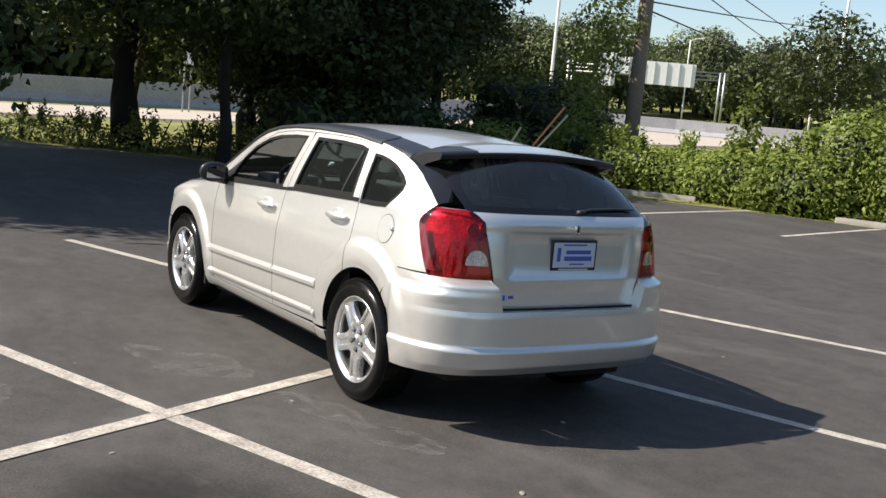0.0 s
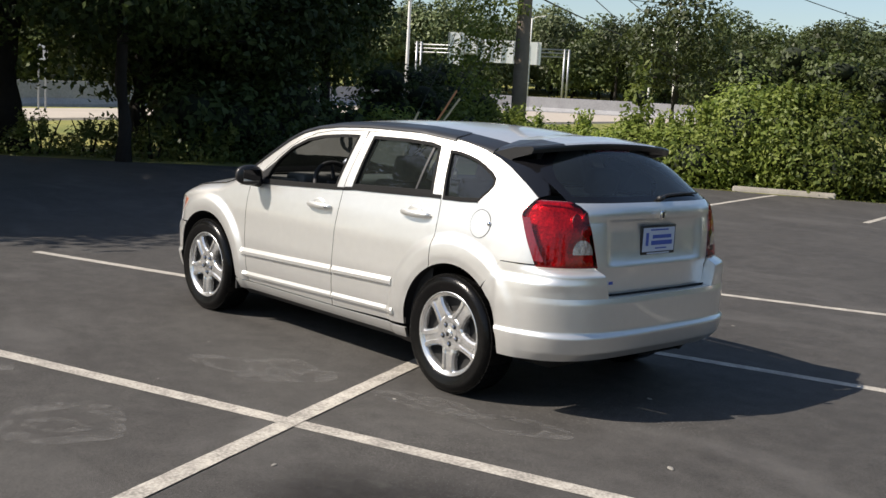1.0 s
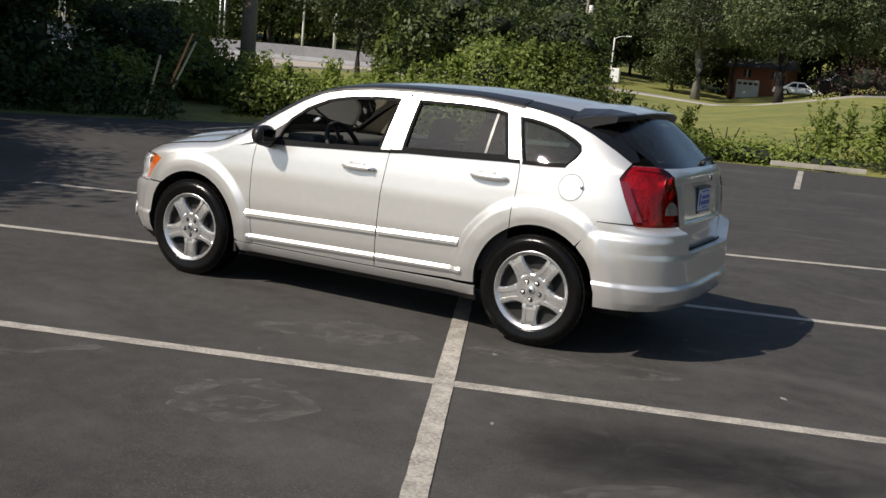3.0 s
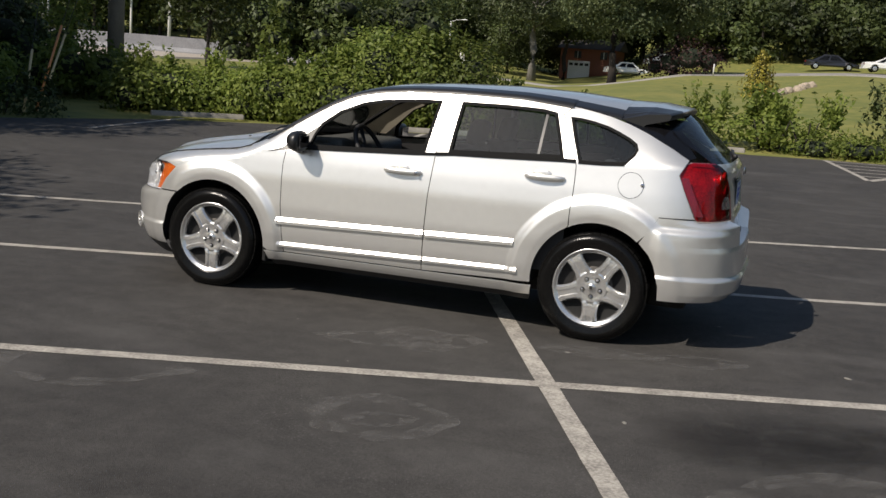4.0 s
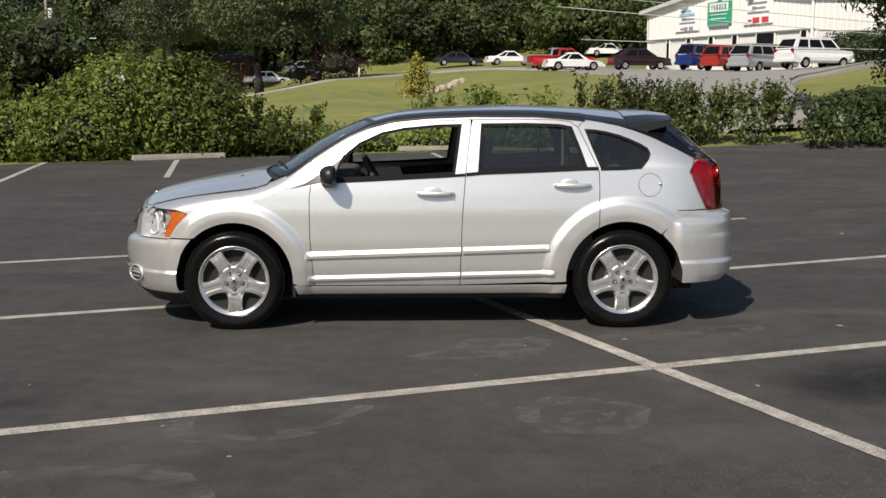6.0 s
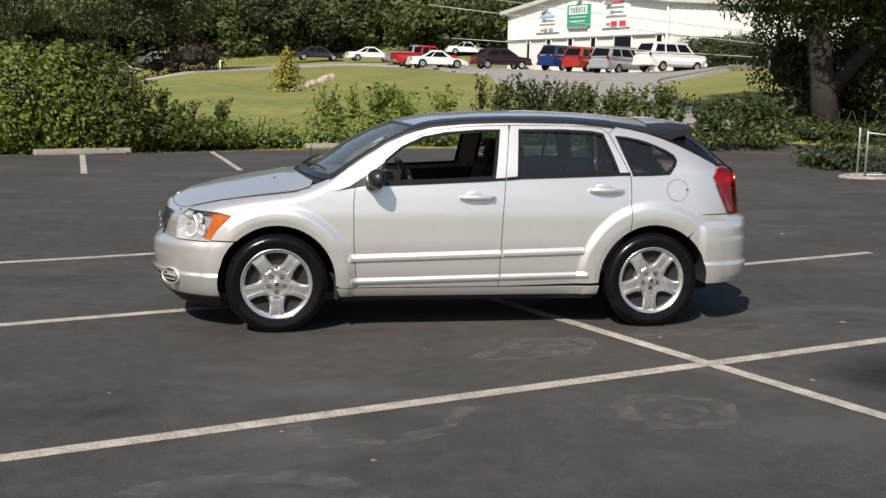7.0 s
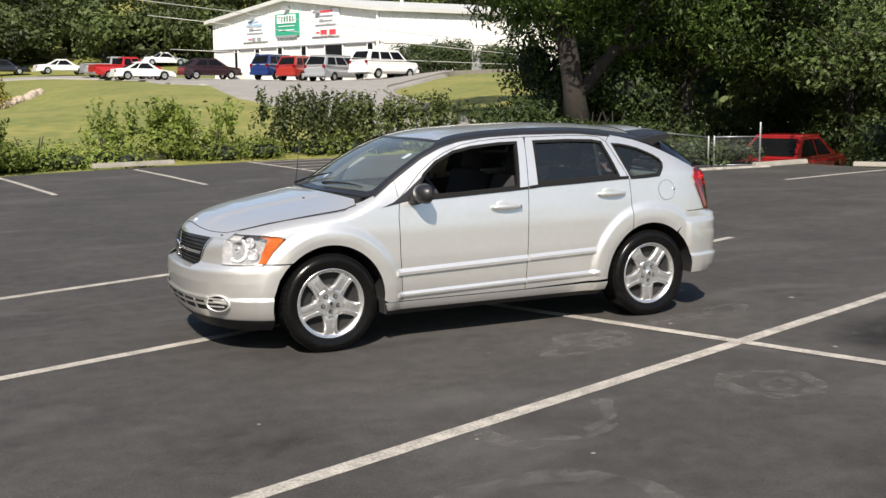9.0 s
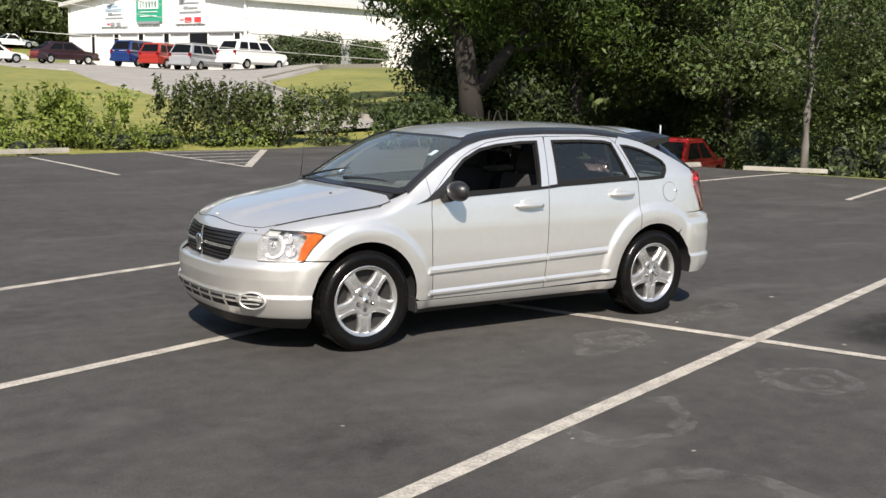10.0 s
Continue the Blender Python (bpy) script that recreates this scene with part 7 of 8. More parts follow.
# highway: pavement, barriers
def ribbon_road(name, pts, w, mat, label, z=0.03, cat="road"):
    bm = bmesh.new()
    rows = []
    P = [Vector(p) for p in pts]
    fine = [P[i].lerp(P[i + 1], k / 6) for i in range(len(P) - 1) for k in range(6)] + [P[-1]]
    for i, p in enumerate(fine):
        u = (fine[min(i + 1, len(fine) - 1)] - fine[max(i - 1, 0)]).normalized()
        v = Vector((-u.y, u.x))
        ww = w if isinstance(w, (int, float)) else w(i / (len(fine) - 1))
        rows.append([bm.verts.new((q.x, q.y, land(q.x, q.y) + z)) for q in (p - v * ww / 2, p - v * ww / 4, p, p + v * ww / 4, p + v * ww / 2)])
        a, b = rows[-1][0].co, rows[-1][4].co
        rows[-1] = [bm.verts.new((a.x - v.x * 0.3, a.y - v.y * 0.3, a.z - 0.3))] + rows[-1] + [bm.verts.new((b.x + v.x * 0.3, b.y + v.y * 0.3, b.z - 0.3))]
    for r, t in zip(rows, rows[1:]):
        for k in range(6):
            bm.faces.new((r[k], r[k + 1], t[k + 1], t[k]))
    face_out(bm, lambda c: Vector((0, 0, 1)))
    return tagged(part(name, bm, mat, smooth=False), label, cat, kind="structure")


ribbon_road("road", [(-28.43, -60.79), (-31.03, -20.85), (-32.63, 5.63), (-34.15, 22.14), (-38.43, 38.26), (-39.19, 52.32), (-29.29, 66.04)], lambda u: 19.5 - 10.0 * smooth01(0.51, 0.50, u), M["highway"], "pale concrete highway pavement beyond the trees")


def barrier(pts, h, label):
    bm = bmesh.new()
    P = [Vector(p) for p in pts]
    fine = [P[i].lerp(P[i + 1], k / 5) for i in range(len(P) - 1) for k in range(5)] + [P[-1]]
    rows = []
    for i, p in enumerate(fine):
        u = (fine[min(i + 1, len(fine) - 1)] - fine[max(i - 1, 0)]).normalized()
        v = Vector((-u.y, u.x))
        z = land(p.x, p.y) - 0.1
        rows.append([bm.verts.new((p.x + v.x * o, p.y + v.y * o, z + q)) for o, q in ((-0.4, 0), (-0.38, 0.2), (-0.18, 0.45), (-0.12, h), (0.12, h), (0.18, 0.45), (0.4, 0))])
    for r, t in zip(rows, rows[1:]):
        for k in range(6):
            bm.faces.new((r[k], r[k + 1], t[k + 1], t[k]))
    bmesh.ops.recalc_face_normals(bm, faces=bm.faces[:])
    return tagged(part("barrier", bm, M["barrier"], smooth=False), label, "barrier", kind="structure")


barrier([(-40.98, -41.13), (-42.84, -3.94), (-42.78, 8.83), (-43.14, 20.45), (-45.63, 34.15), (-46.34, 46.33)], 1.25, "long grey concrete highway barrier")
barrier([(-49.37, 46.34), (-44.91, 51.18), (-39.14, 55.81), (-33.26, 59.94), (-25.24, 65.02)], 1.15, "long grey concrete highway barrier")
# road sign behind the trees, gantry over the highway
sg = thing("road_sign", "pale road sign seen from behind on two posts", "road sign", at=(-35.68, 12.68, land(-35.68, 12.68) - 0.1))
for k in (-0.35, 0.35):
    box_part("post", (0, k * 0.4, 1.3), (0.05, 0.05, 2.6), M["steel"], sg)
box_part("panel", (0, 0, 2.35), (0.05, 0.42, 0.62), M["sign_white"], sg, bevel=0.01)
g0, g1 = Vector((-59.4, 71.7, 0)), Vector((-68.9, 62.1, 0))
ga = thing("sign_gantry", "steel sign gantry over the highway with pale signs seen from behind", "gantry", at=(g0.x, g0.y, land(g0.x, g0.y)))
ux = (g1 - g0).normalized()
gturn = Matrix.Rotation(math.atan2(ux.y, ux.x), 4, "Z")
gz = land(g0.x, g0.y)
for u, zt in ((0.0, 7.0), (-0.4, 7.0), (13.2, 7.0), (13.6, 7.0)):
    bm = bmesh.new()
    add_tube(bm, [ux * u, ux * u + Vector((0, 0, zt - gz))], 0.10, 8)
    part("post", bm, M["steel"], ga)
for z0, z1 in ((6.95, 6.75), (6.65, 6.4), (6.3, 6.05)):
    bm = bmesh.new()
    add_tube(bm, [ux * -0.4 + Vector((0, 0, z0 - gz)), ux * 13.8 + Vector((0, 0, z1 - gz))], 0.07, 6)
    part("beam", bm, M["steel"], ga)
side = Vector((-ux.y, ux.x, 0))
for u0, u1, z0, z1 in ((2.2, 7.7, 5.45, 7.5), (7.8, 9.2, 6.2, 7.7), (9.3, 10.6, 5.0, 8.0)):
    c = ux * (u0 + u1) / 2 + Vector((0, 0, (z0 + z1) / 2 - gz)) + side * 0.25
    pn = box_part("sign_panel", c, (u1 - u0, 0.12, z1 - z0), M["sign_white"], ga, m=gturn)
    for q in range(int((u1 - u0) / 1.1) + 1):
        box_part("stiffener", c + ux * (q * 1.1 - (u1 - u0) / 2 + 0.3) + side * 0.12, (0.07, 0.08, z1 - z0), M["steel"], pn, m=gturn)

# drive up to the building, its kerb, and the branch to the west
drive_width = table((0, 3.4), (1, 3.6), (2, 4.8), (3, 6.6), (4, 8.2), (5, 14), (6, 19), (7, 16), (8, 8), (9, 4))
ribbon_road("drive", [(9.78, 18.69), (10.05, 23.67), (11.06, 29.63), (12.58, 36.60), (14.33, 42.08), (18.96, 51.56), (20.97, 59.53), (20.83, 72.46), (16.83, 83.44), (14.62, 91.45)], lambda u: drive_width(u * 9), M["drive"], "pale worn asphalt drive climbing to the building", z=0.05)
ribbon_road("drive_branch", [(17.31, 83.44), (9.83, 93.54), (1.90, 91.71), (-6.45, 83.88), (-14.64, 81.99), (-28.86, 88.11)], 4.0, M["drive"], "narrow grey drive across the lawn", z=0.06)


def kerb_line(pts, label, top=0.16, hw=0.10, mat="stop"):
    bm = bmesh.new()
    P = [Vector(p) for p in pts]
    fine = [P[i].lerp(P[i + 1], k / 6) for i in range(len(P) - 1) for k in range(6)] + [P[-1]]
    rows = []
    for i, p in enumerate(fine):
        u = (fine[min(i + 1, len(fine) - 1)] - fine[max(i - 1, 0)]).normalized()
        v = Vector((-u.y, u.x))
        rows.append([bm.verts.new((p.x + v.x * o, p.y + v.y * o, land(p.x, p.y) + z)) for o, z in ((-hw - 0.02, -0.1), (-hw, top), (hw, top), (hw + 0.02, -0.1))])
    for r, t in zip(rows, rows[1:]):
        for k in range(3):
            bm.faces.new((r[k], r[k + 1], t[k + 1], t[k]))
    bm.faces.new(rows[0])
    bm.faces.new(rows[-1])
    bmesh.ops.recalc_face_normals(bm, faces=bm.faces[:])
    return tagged(part("kerb", bm, M[mat], smooth=False), label, "kerb", kind="structure")


kerb_line([(11.28, 20.18), (11.70, 22.67), (12.94, 27.66), (14.88, 33.65), (16.73, 38.63), (18.45, 42.42), (21.12, 45.22), (25.60, 48.62), (31.07, 51.62)], "pale concrete kerb along the curving drive")
kerb_line([(12.66, 9.69), (11.00, 9.50), (9.44, 9.39), (9.05, 9.51), (9.01, 9.71), (9.25, 9.91), (10.04, 10.12)], "white-painted kerb of a small island by the fence", 0.04, 0.045, "line")
# rocks beside the cypress
rr = random.Random(3)
for k in range(9):
    u = k / 8
    x, y = 1.3 + 2.0 * u, 52.2 + 2.3 * u
    bm = bmesh.new()
    bmesh.ops.create_icosphere(bm, subdivisions=2, radius=1)
    for v in bm.verts:
        v.co = Vector((v.co.x * 0.36, v.co.y * 0.28, v.co.z * 0.3)) * (1 + 0.35 * noise.noise(v.co * 1.5 + Vector((k * 3, 0, 0))))
    tagged(part("rock", bm, M["rock"], smooth=False, at=pose(x + rr.uniform(-0.15, 0.15), y, land(x, y) + 0.02, 0, 0, rr.uniform(0, 180))), "tan landscape rock on the lawn beside the cypress", "rock", "rocks beside the cypress")
bm = bmesh.new()
add_tube(bm, [(0, 0, 0), (0, 0, 0.9)], 0.05, 6)
tagged(part("marker_post", bm, M["white_pole"], at=pose(-3.38, 77.74, land(-3.38, 77.74))), "small pale marker post beside the drive", "post")

# white metal building on the rise
A, B = Vector((19.85, 79.56, 0)), Vector((26.63, 61.49, 0))
W = (B - A).length
along = (B - A).normalized()
back = Vector((0.985, 0.05, 0)).normalized()      # the long side leaves the gable at a slant
zb = 2.95
bld = thing("building", "long white metal-sided building with a shallow gable roof", "building", at=(A.x, A.y, zb))
fr = Matrix(((along.x, back.x, 0, 0), (along.y, back.y, 0, 0), (0, 0, 1, 0), (0, 0, 0, 1)))


def bpart(name, bm, mat, owner=None, label=""):
    bmesh.ops.transform(bm, matrix=fr, verts=bm.verts[:])
    bmesh.ops.recalc_face_normals(bm, faces=bm.faces[:])
    return part(name, bm, mat, owner or bld, label, smooth=False)


EAVE, RIDGE, MID, DEEP = 4.62, 5.85, 2.50, 40.0
gable = lambda u: EAVE + (RIDGE - EAVE) * (1 - abs(u / W * 2 - 1))


def ribbed(u0, u1, zlo, zhi, place):
    """Vertical-ribbed sheet siding between two heights."""
    bm = bmesh.new()
    rows, u = [], u0
    while u < u1 - 1e-3:
        for du, o in ((0.0, 0.0), (0.03, 0.03), (0.07, 0.03), (0.10, 0.0)):
            rows.append((u + du, o))
        u += 0.42
    rows.append((u1, 0.0))
    vs = [[bm.verts.new(place(q, o, zlo)), bm.verts.new(place(q, o, zhi(q)))] for q, o in rows]
    for a, b in zip(vs, vs[1:]):
        bm.faces.new((a[0], b[0], b[1], a[1]))
    return bm


bpart("front_siding", ribbed(0, W, MID, gable, lambda u, o, z: (u, -o, z)), M["siding"])
bpart("side_siding", ribbed(0, DEEP, MID - 0.1, lambda u: EAVE, lambda u, o, z: (W + o, u, z)), M["siding"])
bm = bmesh.new()
add_box(bm, (W / 2, 0.15, MID / 2 - 0.4), (W, 0.2, MID + 0.75))
add_box(bm, (W - 0.15, DEEP / 2, MID / 2 - 0.6), (0.2, DEEP, MID + 1.2))
add_box(bm, (W / 2, DEEP, 2.0), (W, 0.2, 6))
add_box(bm, (0.15, DEEP / 2, 2.2), (0.2, DEEP, 5.6))
bpart("lower_wall", bm, M["block"])
bm = bmesh.new()
add_box(bm, (W / 2, -0.06, MID), (W + 0.1, 0.14, 0.10))
bpart("drip_trim", bm, M["sign_grey"])
bm = bmesh.new()
for s0, s1 in ((-0.4, W / 2), (W + 0.4, W / 2)):
    z0 = EAVE - 0.06
    v = [bm.verts.new(p) for p in ((s0, -0.5, z0), (s1, -0.5, RIDGE), (s1, DEEP, RIDGE), (s0, DEEP, z0), (s0, -0.5, z0 + 0.28), (s1, -0.5, RIDGE + 0.28), (s1, DEEP, RIDGE + 0.28), (s0, DEEP, z0 + 0.28))]
    for f in ((0, 1, 2, 3), (4, 5, 6, 7), (0, 1, 5, 4), (2, 3, 7, 6), (0, 3, 7, 4), (1, 2, 6, 5)):
        bm.faces.new([v[k] for k in f])
bpart("roof", bm, M["roof_metal"])
for u, w, h, door in ((3.1, 0.45, 1.6, 0), (5.8, 0.6, 2.2, 1), (8.55, 0.6, 0.9, 0), (11.3, 0.6, 0.9, 0), (14.6, 1.9, 1.3, 0), (18.4, 0.6, 1.1, 0)):
    bm = bmesh.new()
    add_box(bm, (u, 0.0, (MID - 0.08 - h / 2)), (w, 0.16, h))
    p = bpart("door" if door else "window", bm, M["dark_glass"])
    bm = bmesh.new()
    for du in (-w / 2, w / 2):
        add_box(bm, (u + du, -0.05, MID - 0.08 - h / 2), (0.07, 0.12, h))
    add_box(bm, (u, -0.05, MID - 0.10 - h), (w + 0.12, 0.14, 0.06))
    bpart("frame", bm, M["block"], p)
bm = bmesh.new()
add_box(bm, (W - 0.02, 3.0, MID - 0.55), (0.2, 1.2, 0.8))
bpart("window", bm, M["dark_glass"])
bm = bmesh.new()
add_tube(bm, [(W - 0.05, -0.16, EAVE), (W - 0.05, -0.16, 0.1)], 0.09, 8)
bpart("downpipe", bm, M["siding"])
for u in (3.0, 14.0):
    bm = bmesh.new()
    add_tube(bm, [(u, 6, gable(u)), (u, 6, gable(u) + 0.9)], 0.12, 8)
    bpart("roof_vent", bm, M["roof_metal"])
for u in (9.6, 5.4, 13.2):
    bm = bmesh.new()
    add_box(bm, (u, -0.25, gable(u) - 0.55), (0.35, 0.4, 0.25))
    bpart("flood_lamp", bm, M["sign_grey"])


def wall_sign(u, z, w, h, base, bars, label):
    s = thing("wall_sign", label, "sign", "signs on the building", tuple(Vector((A.x, A.y, zb)) + fr @ Vector((u, -0.12, z))))
    bm = bmesh.new()
    add_box(bm, (0, 0, 0), (w, 0.08, h))
    bmesh.ops.transform(bm, matrix=fr, verts=bm.verts[:])
    bp = part("panel", bm, M[base], s, smooth=False)
    for du, dz, bw, bh, mm in bars:
        bm = bmesh.new()
        add_box(bm, (du, -0.06, dz), (bw, 0.05, bh))
        bmesh.ops.transform(bm, matrix=fr, verts=bm.verts[:])
        part("bar", bm, M[mm], bp, smooth=False)


wall_sign(9.5, 4.10, 2.7, 1.65, "sign_green", [(0, 0.42, 2.1, 0.62, "sign_white")] + [(-0.8 + 0.32 * k, 0.42, 0.20, 0.46, "sign_green") for k in range(6)] + [(0, -0.10, 1.9, 0.05, "sign_white"), (0, -0.40, 1.7, 0.06, "sign_white"), (0, -0.86, 2.3, 0.18, "sign_grey")], "white and green company sign on the white siding")
wall_sign(5.6, 3.80, 3.0, 1.6, "sign_white", [(-0.1, 0.70, 1.3, 0.14, "sign_blue"), (0.05, 0.42, 1.9, 0.20, "sign_blue"), (-0.35, 0.12, 0.5, 0.22, "sign_grey"), (0.35, 0.08, 1.2, 0.09, "sign_grey"), (0.1, -0.18, 2.0, 0.10, "sign_grey"), (-0.55, -0.62, 0.3, 0.12, "sign_red")] + [(-0.25 + 0.17 * k, -0.62, 0.12, 0.26, "sign_grey") for k in range(7) if k != 3], "white sign with blue and grey lettering bars on siding")
wall_sign(13.8, 4.05, 3.0, 1.9, "sign_white", [(-0.2, 0.80, 2.1, 0.13, "sign_red"), (0.1, 0.48, 1.7, 0.11, "sign_grey"), (-0.35, 0.16, 0.4, 0.2, "sign_grey"), (0.35, 0.14, 1.0, 0.10, "sign_grey"), (0.1, -0.16, 2.2, 0.12, "sign_grey"), (-0.75, -0.68, 0.35, 0.12, "sign_red")] + [(-0.35 + 0.24 * k, -0.68, 0.18, 0.36, "sign_red") for k in range(7) if k != 3], "white sign with red and grey lettering bars on siding")
bm = bmesh.new()
add_box(bm, (0, 0, 0.6), (1.0, 0.9, 1.2), bevel=0.05)
acu = thing("air_conditioner", "grey metal air conditioner unit beside the building", "air conditioner", at=(32.85, 59.2, land(32.85, 59.2) - 0.03))
part("casing", bm, M["sign_grey"], acu, smooth=False)
bm = bmesh.new()
add_lathe(bm, [(0.001, 1.23), (0.38, 1.23), (0.4, 1.2)], 20, axis="Z")
part("fan_grille", bm, M["steel"], acu)

# brick house with a garage under the trees
hs = thing("house", "red brick house with a white garage door under trees", "house", at=(-20.6, 116.0, land(-20.6, 116.0) - 0.1))
box_part("wall", (0.6, 3, 1.8), (6.4, 6.0, 3.6), M["brick"], hs)
bm = bmesh.new()
v = [bm.verts.new(p) for p in ((-3.0, -0.4, 3.5), (4.2, -0.4, 3.5), (4.2, 6.4, 3.5), (-3.0, 6.4, 3.5), (-3.0, 3, 4.7), (4.2, 3, 4.7))]
for f in ((0, 1, 5, 4), (2, 3, 4, 5), (1, 2, 5), (3, 0, 4), (0, 1, 2, 3)):
    bm.faces.new([v[k] for k in f])
part("roof", bm, M["shingle"], hs, smooth=False)
gd = box_part("garage_door", (-0.4, -0.05, 1.1), (2.5, 0.1, 2.1), M["sign_white"], hs)
for k in range(4):
    box_part("pane", (-1.3 + 0.6 * k, -0.11, 1.75), (0.42, 0.03, 0.28), M["dark_glass"], gd)
for u in (-0.6, 2.4):
    wn = box_part("window", (u, -0.04, 2.85), (0.8, 0.1, 0.8), M["dark_glass"], hs)
    box_part("window_frame", (u, -0.09, 2.85), (0.08, 0.06, 0.8), M["sign_white"], wn)
box_part("retaining_wall", (4.8, -1.5, 0.5), (2.0, 0.4, 1.2), M["brick"], hs)

# chain-link gate and posts
fen = thing("fence", "galvanised chain-link fence with a gate beside the lot", "fence", at=(9.47, 9.92, land(9.47, 9.92)))
posts = [(0.0, 0.05, 0.86), (0.13, 0.0, 0.80), (1.95, 0.25, 0.62), (2.15, 0.30, 0.62), (3.10, -0.05, 0.90)]
for x, y, h in posts:
    bm = bmesh.new()
    add_tube(bm, [(x, y, -0.3), (x, y, h), (x, y, h + 0.02)], [0.022, 0.022, 0.010], 8)
    part("post", bm, M["steel"], fen)
for (x0, y0, h0), (x1, y1, h1) in ((posts[1], posts[2]), (posts[3], posts[4])):
    for z in (0.98, 0.02):
        bm = bmesh.new()
        add_tube(bm, [(x0, y0, h0 * z), (x1, y1, h1 * z if x1 < 3 else h0 * z)], 0.013, 6)
        part("rail", bm, M["steel"], fen)
    bm = bmesh.new()
    n = 26
    for k in range(-9, n):
        for sg_ in (1, -1):
            u0, u1 = (k / n, (k + 9) / n) if sg_ > 0 else ((k + 9) / n, k / n)
            ua, ub = max(0, min(1, u0)), max(0, min(1, u1))
            if abs(ua - ub) < 1e-3:
                continue
            za, zb_ = (ua - u0) / (u1 - u0), (ub - u0) / (u1 - u0)
            hh = min(h0, h1) * 0.97
            add_tube(bm, [(x0 + (x1 - x0) * ua, y0 + (y1 - y0) * ua, hh * za), (x0 + (x1 - x0) * ub, y0 + (y1 - y0) * ub, hh * zb_)], 0.0022, 4)
    part("mesh", bm, M["mesh_wire"], fen, "woven wire")

# ---- parked cars, far off ----
_paints = {}


def car_paint(name, color):
    if name not in _paints:
        _paints[name] = pbr(name, color, 0.3, 0.1, 0.7, vary=0.1, scale=2)
    return _paints[name]


# side outlines as shares of length and height, front at 0; then the cabin's foot and roof
SHAPES = {
    "sedan": ([(0.0, 0.18), (0.0, 0.42), (0.03, 0.50), (0.27, 0.60), (0.84, 0.64), (0.98, 0.60), (1.0, 0.45), (1.0, 0.2)], (0.25, 0.40, 0.66, 0.86), 0.60),
    "coupe": ([(0.0, 0.18), (0.0, 0.40), (0.04, 0.49), (0.28, 0.60), (0.84, 0.66), (0.98, 0.63), (1.0, 0.45), (1.0, 0.2)], (0.27, 0.44, 0.62, 0.86), 0.60),
    "suv": ([(0.0, 0.20), (0.0, 0.48), (0.03, 0.56), (0.24, 0.60), (0.97, 0.60), (1.0, 0.52), (1.0, 0.22)], (0.23, 0.36, 0.90, 0.985), 0.62),
    "cross": ([(0.0, 0.20), (0.0, 0.46), (0.03, 0.54), (0.26, 0.63), (0.96, 0.66), (1.0, 0.58), (1.0, 0.24)], (0.24, 0.42, 0.76, 0.97), 0.63),
    "van": ([(0.0, 0.16), (0.0, 0.42), (0.04, 0.50), (0.18, 0.57), (0.97, 0.58), (1.0, 0.50), (1.0, 0.18)], (0.16, 0.35, 0.90, 0.985), 0.60),
    "pickup": ([(0.0, 0.22), (0.0, 0.52), (0.03, 0.58), (0.26, 0.62), (0.98, 0.62), (1.0, 0.55), (1.0, 0.24)], (0.25, 0.35, 0.56, 0.60), 0.60),
}


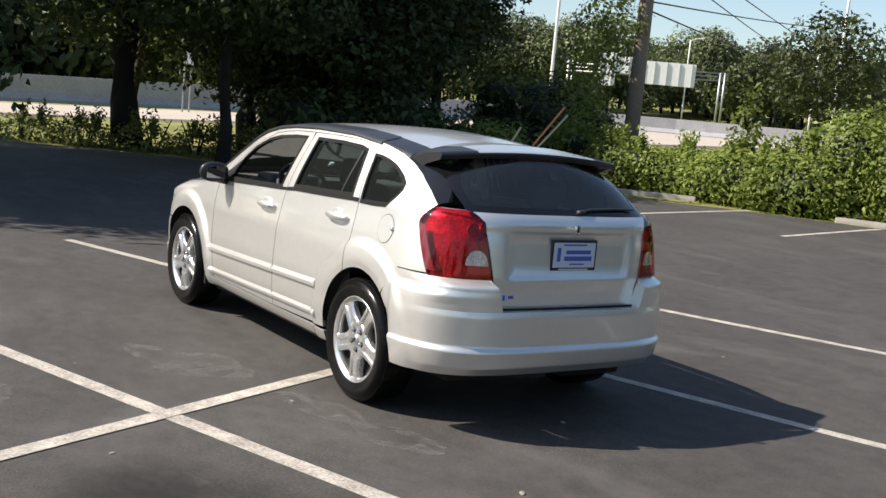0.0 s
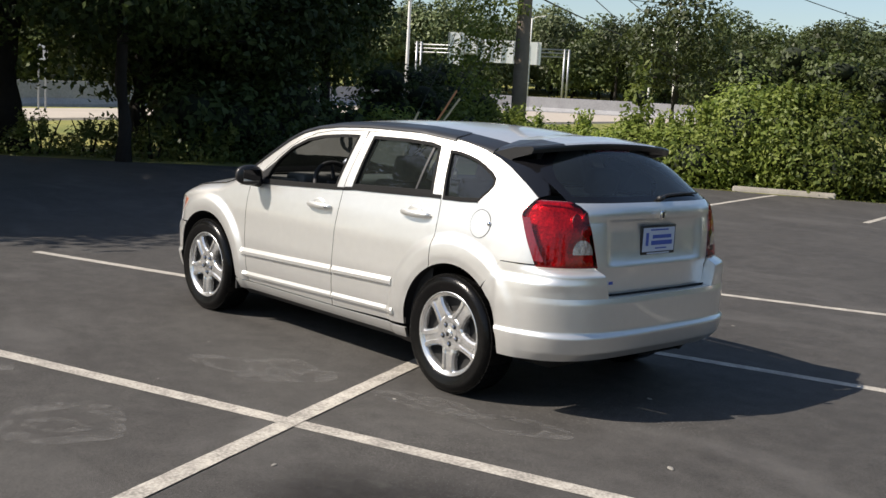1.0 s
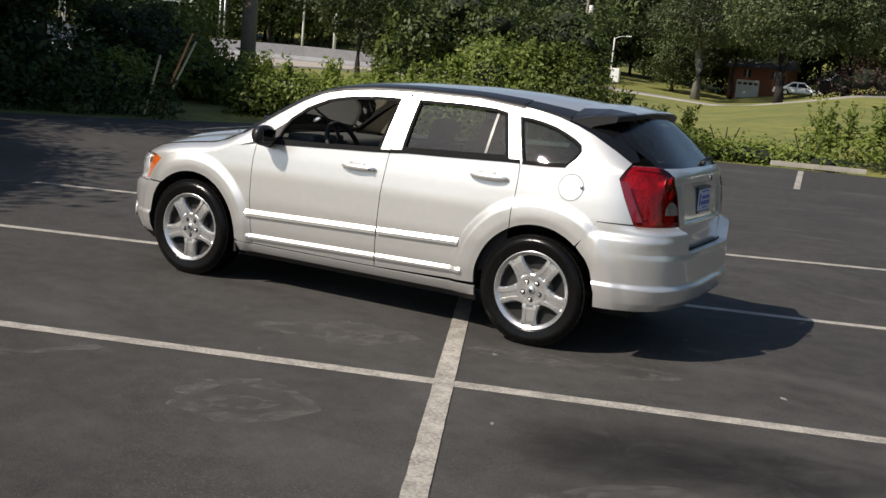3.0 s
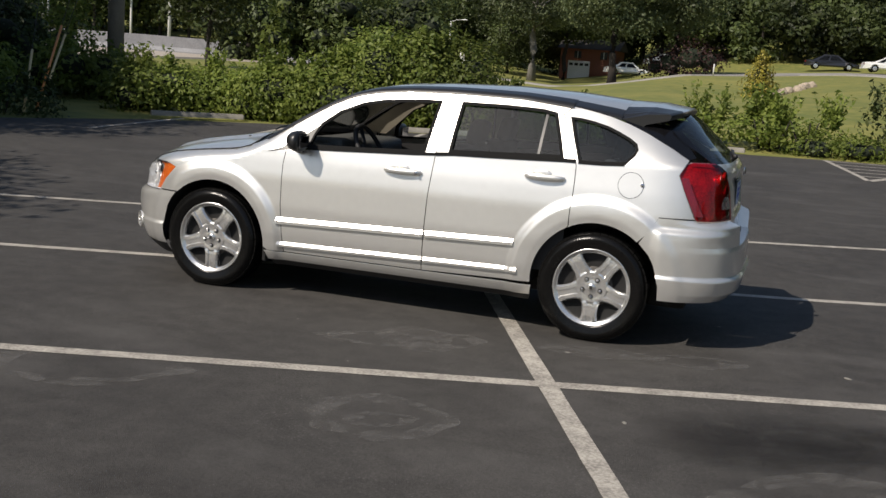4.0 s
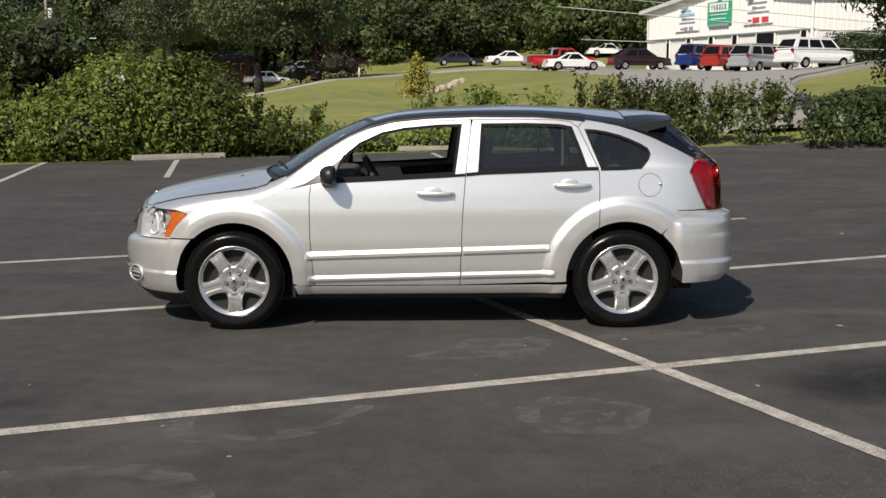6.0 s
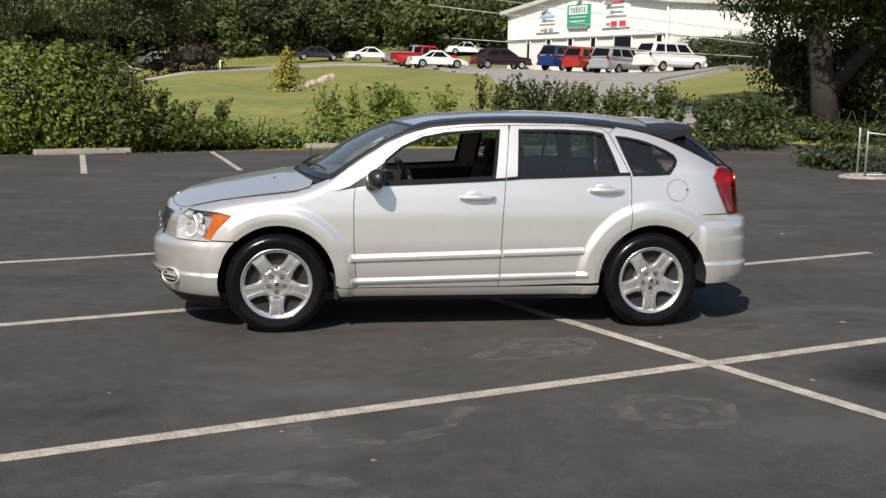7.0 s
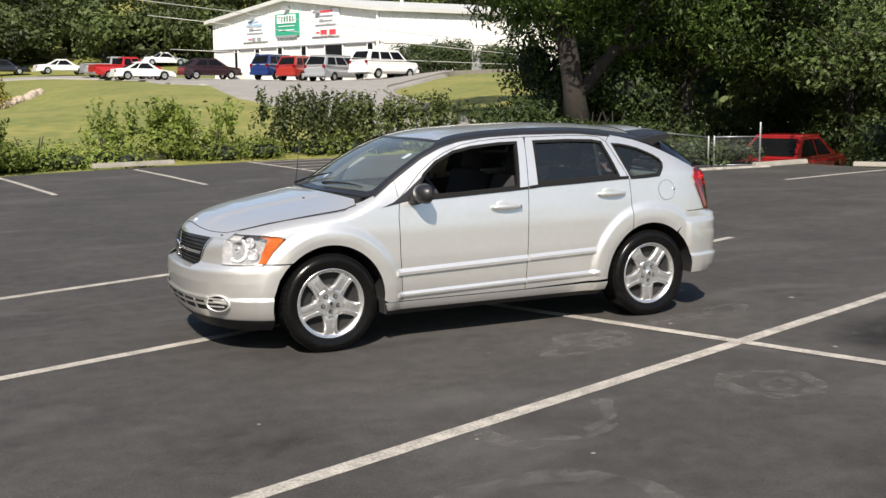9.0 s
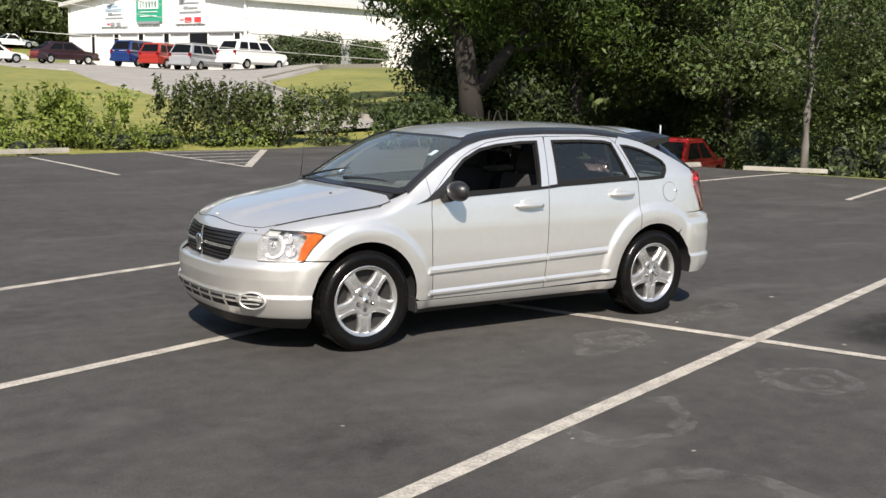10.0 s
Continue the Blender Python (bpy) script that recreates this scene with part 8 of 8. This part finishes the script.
def far_car(name, shape, paint, L, W, H, x, y, turn, label, sink=0.0, group="parked cars by the building"):
    line, (c0, c1, c2, c3), foot = SHAPES[shape]
    z0 = land(x, y) + 0.06 - sink
    ob = thing(name, label, "van" if shape == "van" else "pickup truck" if shape == "pickup" else "car", group)
    ob.matrix_basis = pose(x, y, z0, 0, 0, turn)
    px = lambda u: (u - 0.5) * L
    bm = bmesh.new()
    arches = (0.19, 0.80)
    low = [(0.0, 0.18)]
    lower = []
    for a in arches[::-1]:
        r = 0.36
        lower += [(a + r / L * math.cos(t), 0.30 / H + r / H * math.sin(t)) for t in (math.pi * k / 8 for k in range(9))]
    outline = line + [(u, max(z, 0.16)) for u, z in lower]
    sides = []
    for s in (-1, 1):
        sides.append([bm.verts.new((px(u), s * W / 2 * (0.90 if z > 0.55 or z < 0.22 else 1.0) * (0.9 if u < 0.02 or u > 0.98 else 1), z * H)) for u, z in outline])
    n = len(outline)
    for k in range(n):
        bm.faces.new((sides[0][k], sides[0][(k + 1) % n], sides[1][(k + 1) % n], sides[1][k]))
    bm.faces.new(sides[0])
    bm.faces.new(sides[1])
    bmesh.ops.recalc_face_normals(bm, faces=bm.faces[:])
    rim = [e for e in bm.edges if any(len(f.verts) == n for f in e.link_faces) and max(v.co.z for v in e.verts) > 0.4 * H]
    bmesh.ops.bevel(bm, geom=rim, offset=0.06, segments=2, affect="EDGES", clamp_overlap=True)
    part("body", bm, paint, ob, smooth=False)
    # cabin: glass house with pillars and a roof
    wl, wt = W / 2 * 0.88, W / 2 * 0.70
    zl, zt = foot * H, H * 0.985
    bm = bmesh.new()
    base = [(c0, zl), (c1, zt), (c2, zt), (c3, zl)]
    vs = [[bm.verts.new((px(u), s * (wl if z == zl else wt), z)) for u, z in base] for s in (-1, 1)]
    for k in range(4):
        bm.faces.new((vs[0][k], vs[0][(k + 1) % 4], vs[1][(k + 1) % 4], vs[1][k]))
    bm.faces.new(vs[0])
    bm.faces.new(vs[1])
    bmesh.ops.recalc_face_normals(bm, faces=bm.faces[:])
    part("cabin", bm, paint, ob, smooth=False)
    bm = bmesh.new()
    add_box(bm, (px((c1 + c2) / 2), 0, zt + 0.01), ((c2 - c1) * L * 1.02, wt * 2.04, 0.07), bevel=0.03)
    part("roof", bm, paint, ob)

    def glass(corners):
        """A dark pane a finger's breadth proud of the cabin."""
        bm = bmesh.new()
        vs = [bm.verts.new(c) for c in corners]
        bm.faces.new(vs)
        r = bmesh.ops.extrude_face_region(bm, geom=bm.faces[:])
        bmesh.ops.recalc_face_normals(bm, faces=bm.faces[:])
        return part("window", bm, M["dark_glass"], ob, smooth=False)

    def on_side(s, f, v, o=0.014):
        u = (c0 + (c3 - c0) * f) * (1 - v) + (c1 + (c2 - c1) * f) * v
        return (px(u), s * (wl + (wt - wl) * v + o), zl + (zt - zl) * v)

    cuts = {"cross": ((0.09, 0.45), (0.49, 0.80)), "suv": ((0.05, 0.34), (0.38, 0.66), (0.70, 0.93)), "van": ((0.06, 0.34), (0.38, 0.66), (0.70, 0.94)), "pickup": ((0.08, 0.48), (0.54, 0.90)), "sedan": ((0.10, 0.49), (0.54, 0.86)), "coupe": ((0.12, 0.62), (0.67, 0.88))}[shape]
    for u0, u1, w0, w1 in ((c0, c1, 0.9, 0.86), (c3, c2, 0.86, 0.84)):
        e = -0.012 if u0 == c0 else 0.012
        at = lambda v, k: (px(u0 + (u1 - u0) * v) + e * L * 0.5, k * (wl + (wt - wl) * v), zl + (zt - zl) * v + 0.01)
        glass([at(0.12, -w0), at(0.12, w0), at(0.9, w1), at(0.9, -w1)])
    for s in (-1, 1):
        for f0, f1 in cuts:
            glass([on_side(s, f0, 0.10), on_side(s, f1, 0.10), on_side(s, f1, 0.86), on_side(s, f0, 0.86)])
        for a in arches:
            wh = new("wheel")
            wh.parent = ob
            wh.location = (px(a), s * (W / 2 - 0.11), 0.32)
            bm = bmesh.new()
            add_lathe(bm, [(0.20, 0.10), (0.29, 0.11), (0.32, 0.07), (0.32, -0.07), (0.2, -0.1)], 20)
            bmesh.ops.recalc_face_normals(bm, faces=bm.faces[:])
            part("tyre", bm, M["rubber"], wh)
            bm = bmesh.new()
            add_lathe(bm, [(0.001, s * 0.08), (0.12, s * 0.09), (0.21, s * 0.08)], 16)
            face_out(bm, lambda c: Vector((0, s, 0)))
            part("rim", bm, M["alloy"], wh)
        box_part("headlamp", (px(0.008), s * W * 0.36, 0.44 * H), (0.06, 0.30, 0.14), M["clear_lens"], ob)
        box_part("tail_lamp", (px(0.992), s * W * 0.39, (0.55 if shape in ("suv", "van") else 0.5) * H), (0.06, 0.20, 0.30 if shape in ("suv", "van") else 0.16), M["red_lens"], ob)
    box_part("bumper", (px(0.0), 0, 0.26 * H), (0.12, W * 0.9, 0.2), paint if shape != "pickup" else M["steel"], ob, bevel=0.03)
    box_part("bumper", (px(1.0), 0, 0.26 * H), (0.12, W * 0.9, 0.2), paint if shape != "pickup" else M["steel"], ob, bevel=0.03)
    if shape == "pickup":
        bm = bmesh.new()
        for s in (-1, 1):
            add_box(bm, (px(0.79), s * W * 0.43, 0.64 * H), (L * 0.40, 0.08, 0.10))
        add_box(bm, (px(0.985), 0, 0.62 * H), (0.07, W * 0.86, 0.14))
        part("bed_rail", bm, paint, ob, smooth=False)
    return ob


crimson = car_paint("crimson_paint", (0.25, 0.012, 0.014))
black, white, red = car_paint("black_paint", (0.012, 0.012, 0.016)), car_paint("white_paint", (0.78, 0.78, 0.76)), car_paint("red_paint", (0.42, 0.018, 0.02))
maroon, blue, orange, grey = car_paint("maroon_paint", (0.022, 0.007, 0.009)), car_paint("blue_paint", (0.010, 0.03, 0.13)), car_paint("orange_red_paint", (0.32, 0.025, 0.015)), car_paint("grey_paint", (0.30, 0.31, 0.32))
far_car("car", "sedan", black, 5.0, 1.8, 1.42, 5.82, 104.02, 184, "dark sedan parked on the drive above the lawn")
far_car("car", "coupe", white, 5.0, 1.8, 1.38, 10.83, 99.74, 186, "white coupe parked on the drive above the lawn")
far_car("pickup_truck", "pickup", red, 5.5, 1.9, 1.75, 13.37, 82.77, 188, "red pickup truck parked beside the drive")
far_car("pickup_truck", "pickup", grey, 5.4, 1.9, 1.75, 13.89, 90.87, 186, "grey pickup truck parked behind the red one")
far_car("car", "coupe", white, 4.5, 1.75, 1.32, 13.10, 74.77, 185, "white coupe parked at the edge of the lawn")
far_car("car", "coupe", white, 4.8, 1.8, 1.35, 22.17, 107.55, 180, "white car parked behind the building's corner")
far_car("car", "cross", maroon, 4.6, 1.85, 1.58, 18.38, 75.64, 186, "dark maroon crossover parked by the building")
far_car("car", "suv", blue, 4.4, 1.8, 1.75, 21.25, 67.62, 214, "blue sport utility vehicle parked before the building")
far_car("car", "suv", orange, 4.2, 1.75, 1.65, 22.06, 64.65, 216, "orange-red small utility vehicle parked before the building")
far_car("minivan", "van", grey, 5.0, 1.95, 1.75, 23.36, 61.60, 213, "grey minivan parked before the building")
far_car("car", "suv", white, 4.7, 1.95, 1.8, 25.18, 57.67, 200, "white large utility vehicle parked before the building")
far_car("car", "sedan", crimson, 4.5, 1.8, 1.42, 17.3, 13.9, 22, "red car parked below the lot behind the fence", sink=-0.08, group="")
far_car("car", "sedan", white, 4.7, 1.8, 1.4, -14.32, 108.01, 200, "pale car parked in the shade of the trees")
far_car("car", "sedan", grey, 4.7, 1.8, 1.4, -10.51, 109.94, 200, "pale car parked in the shade of the trees")
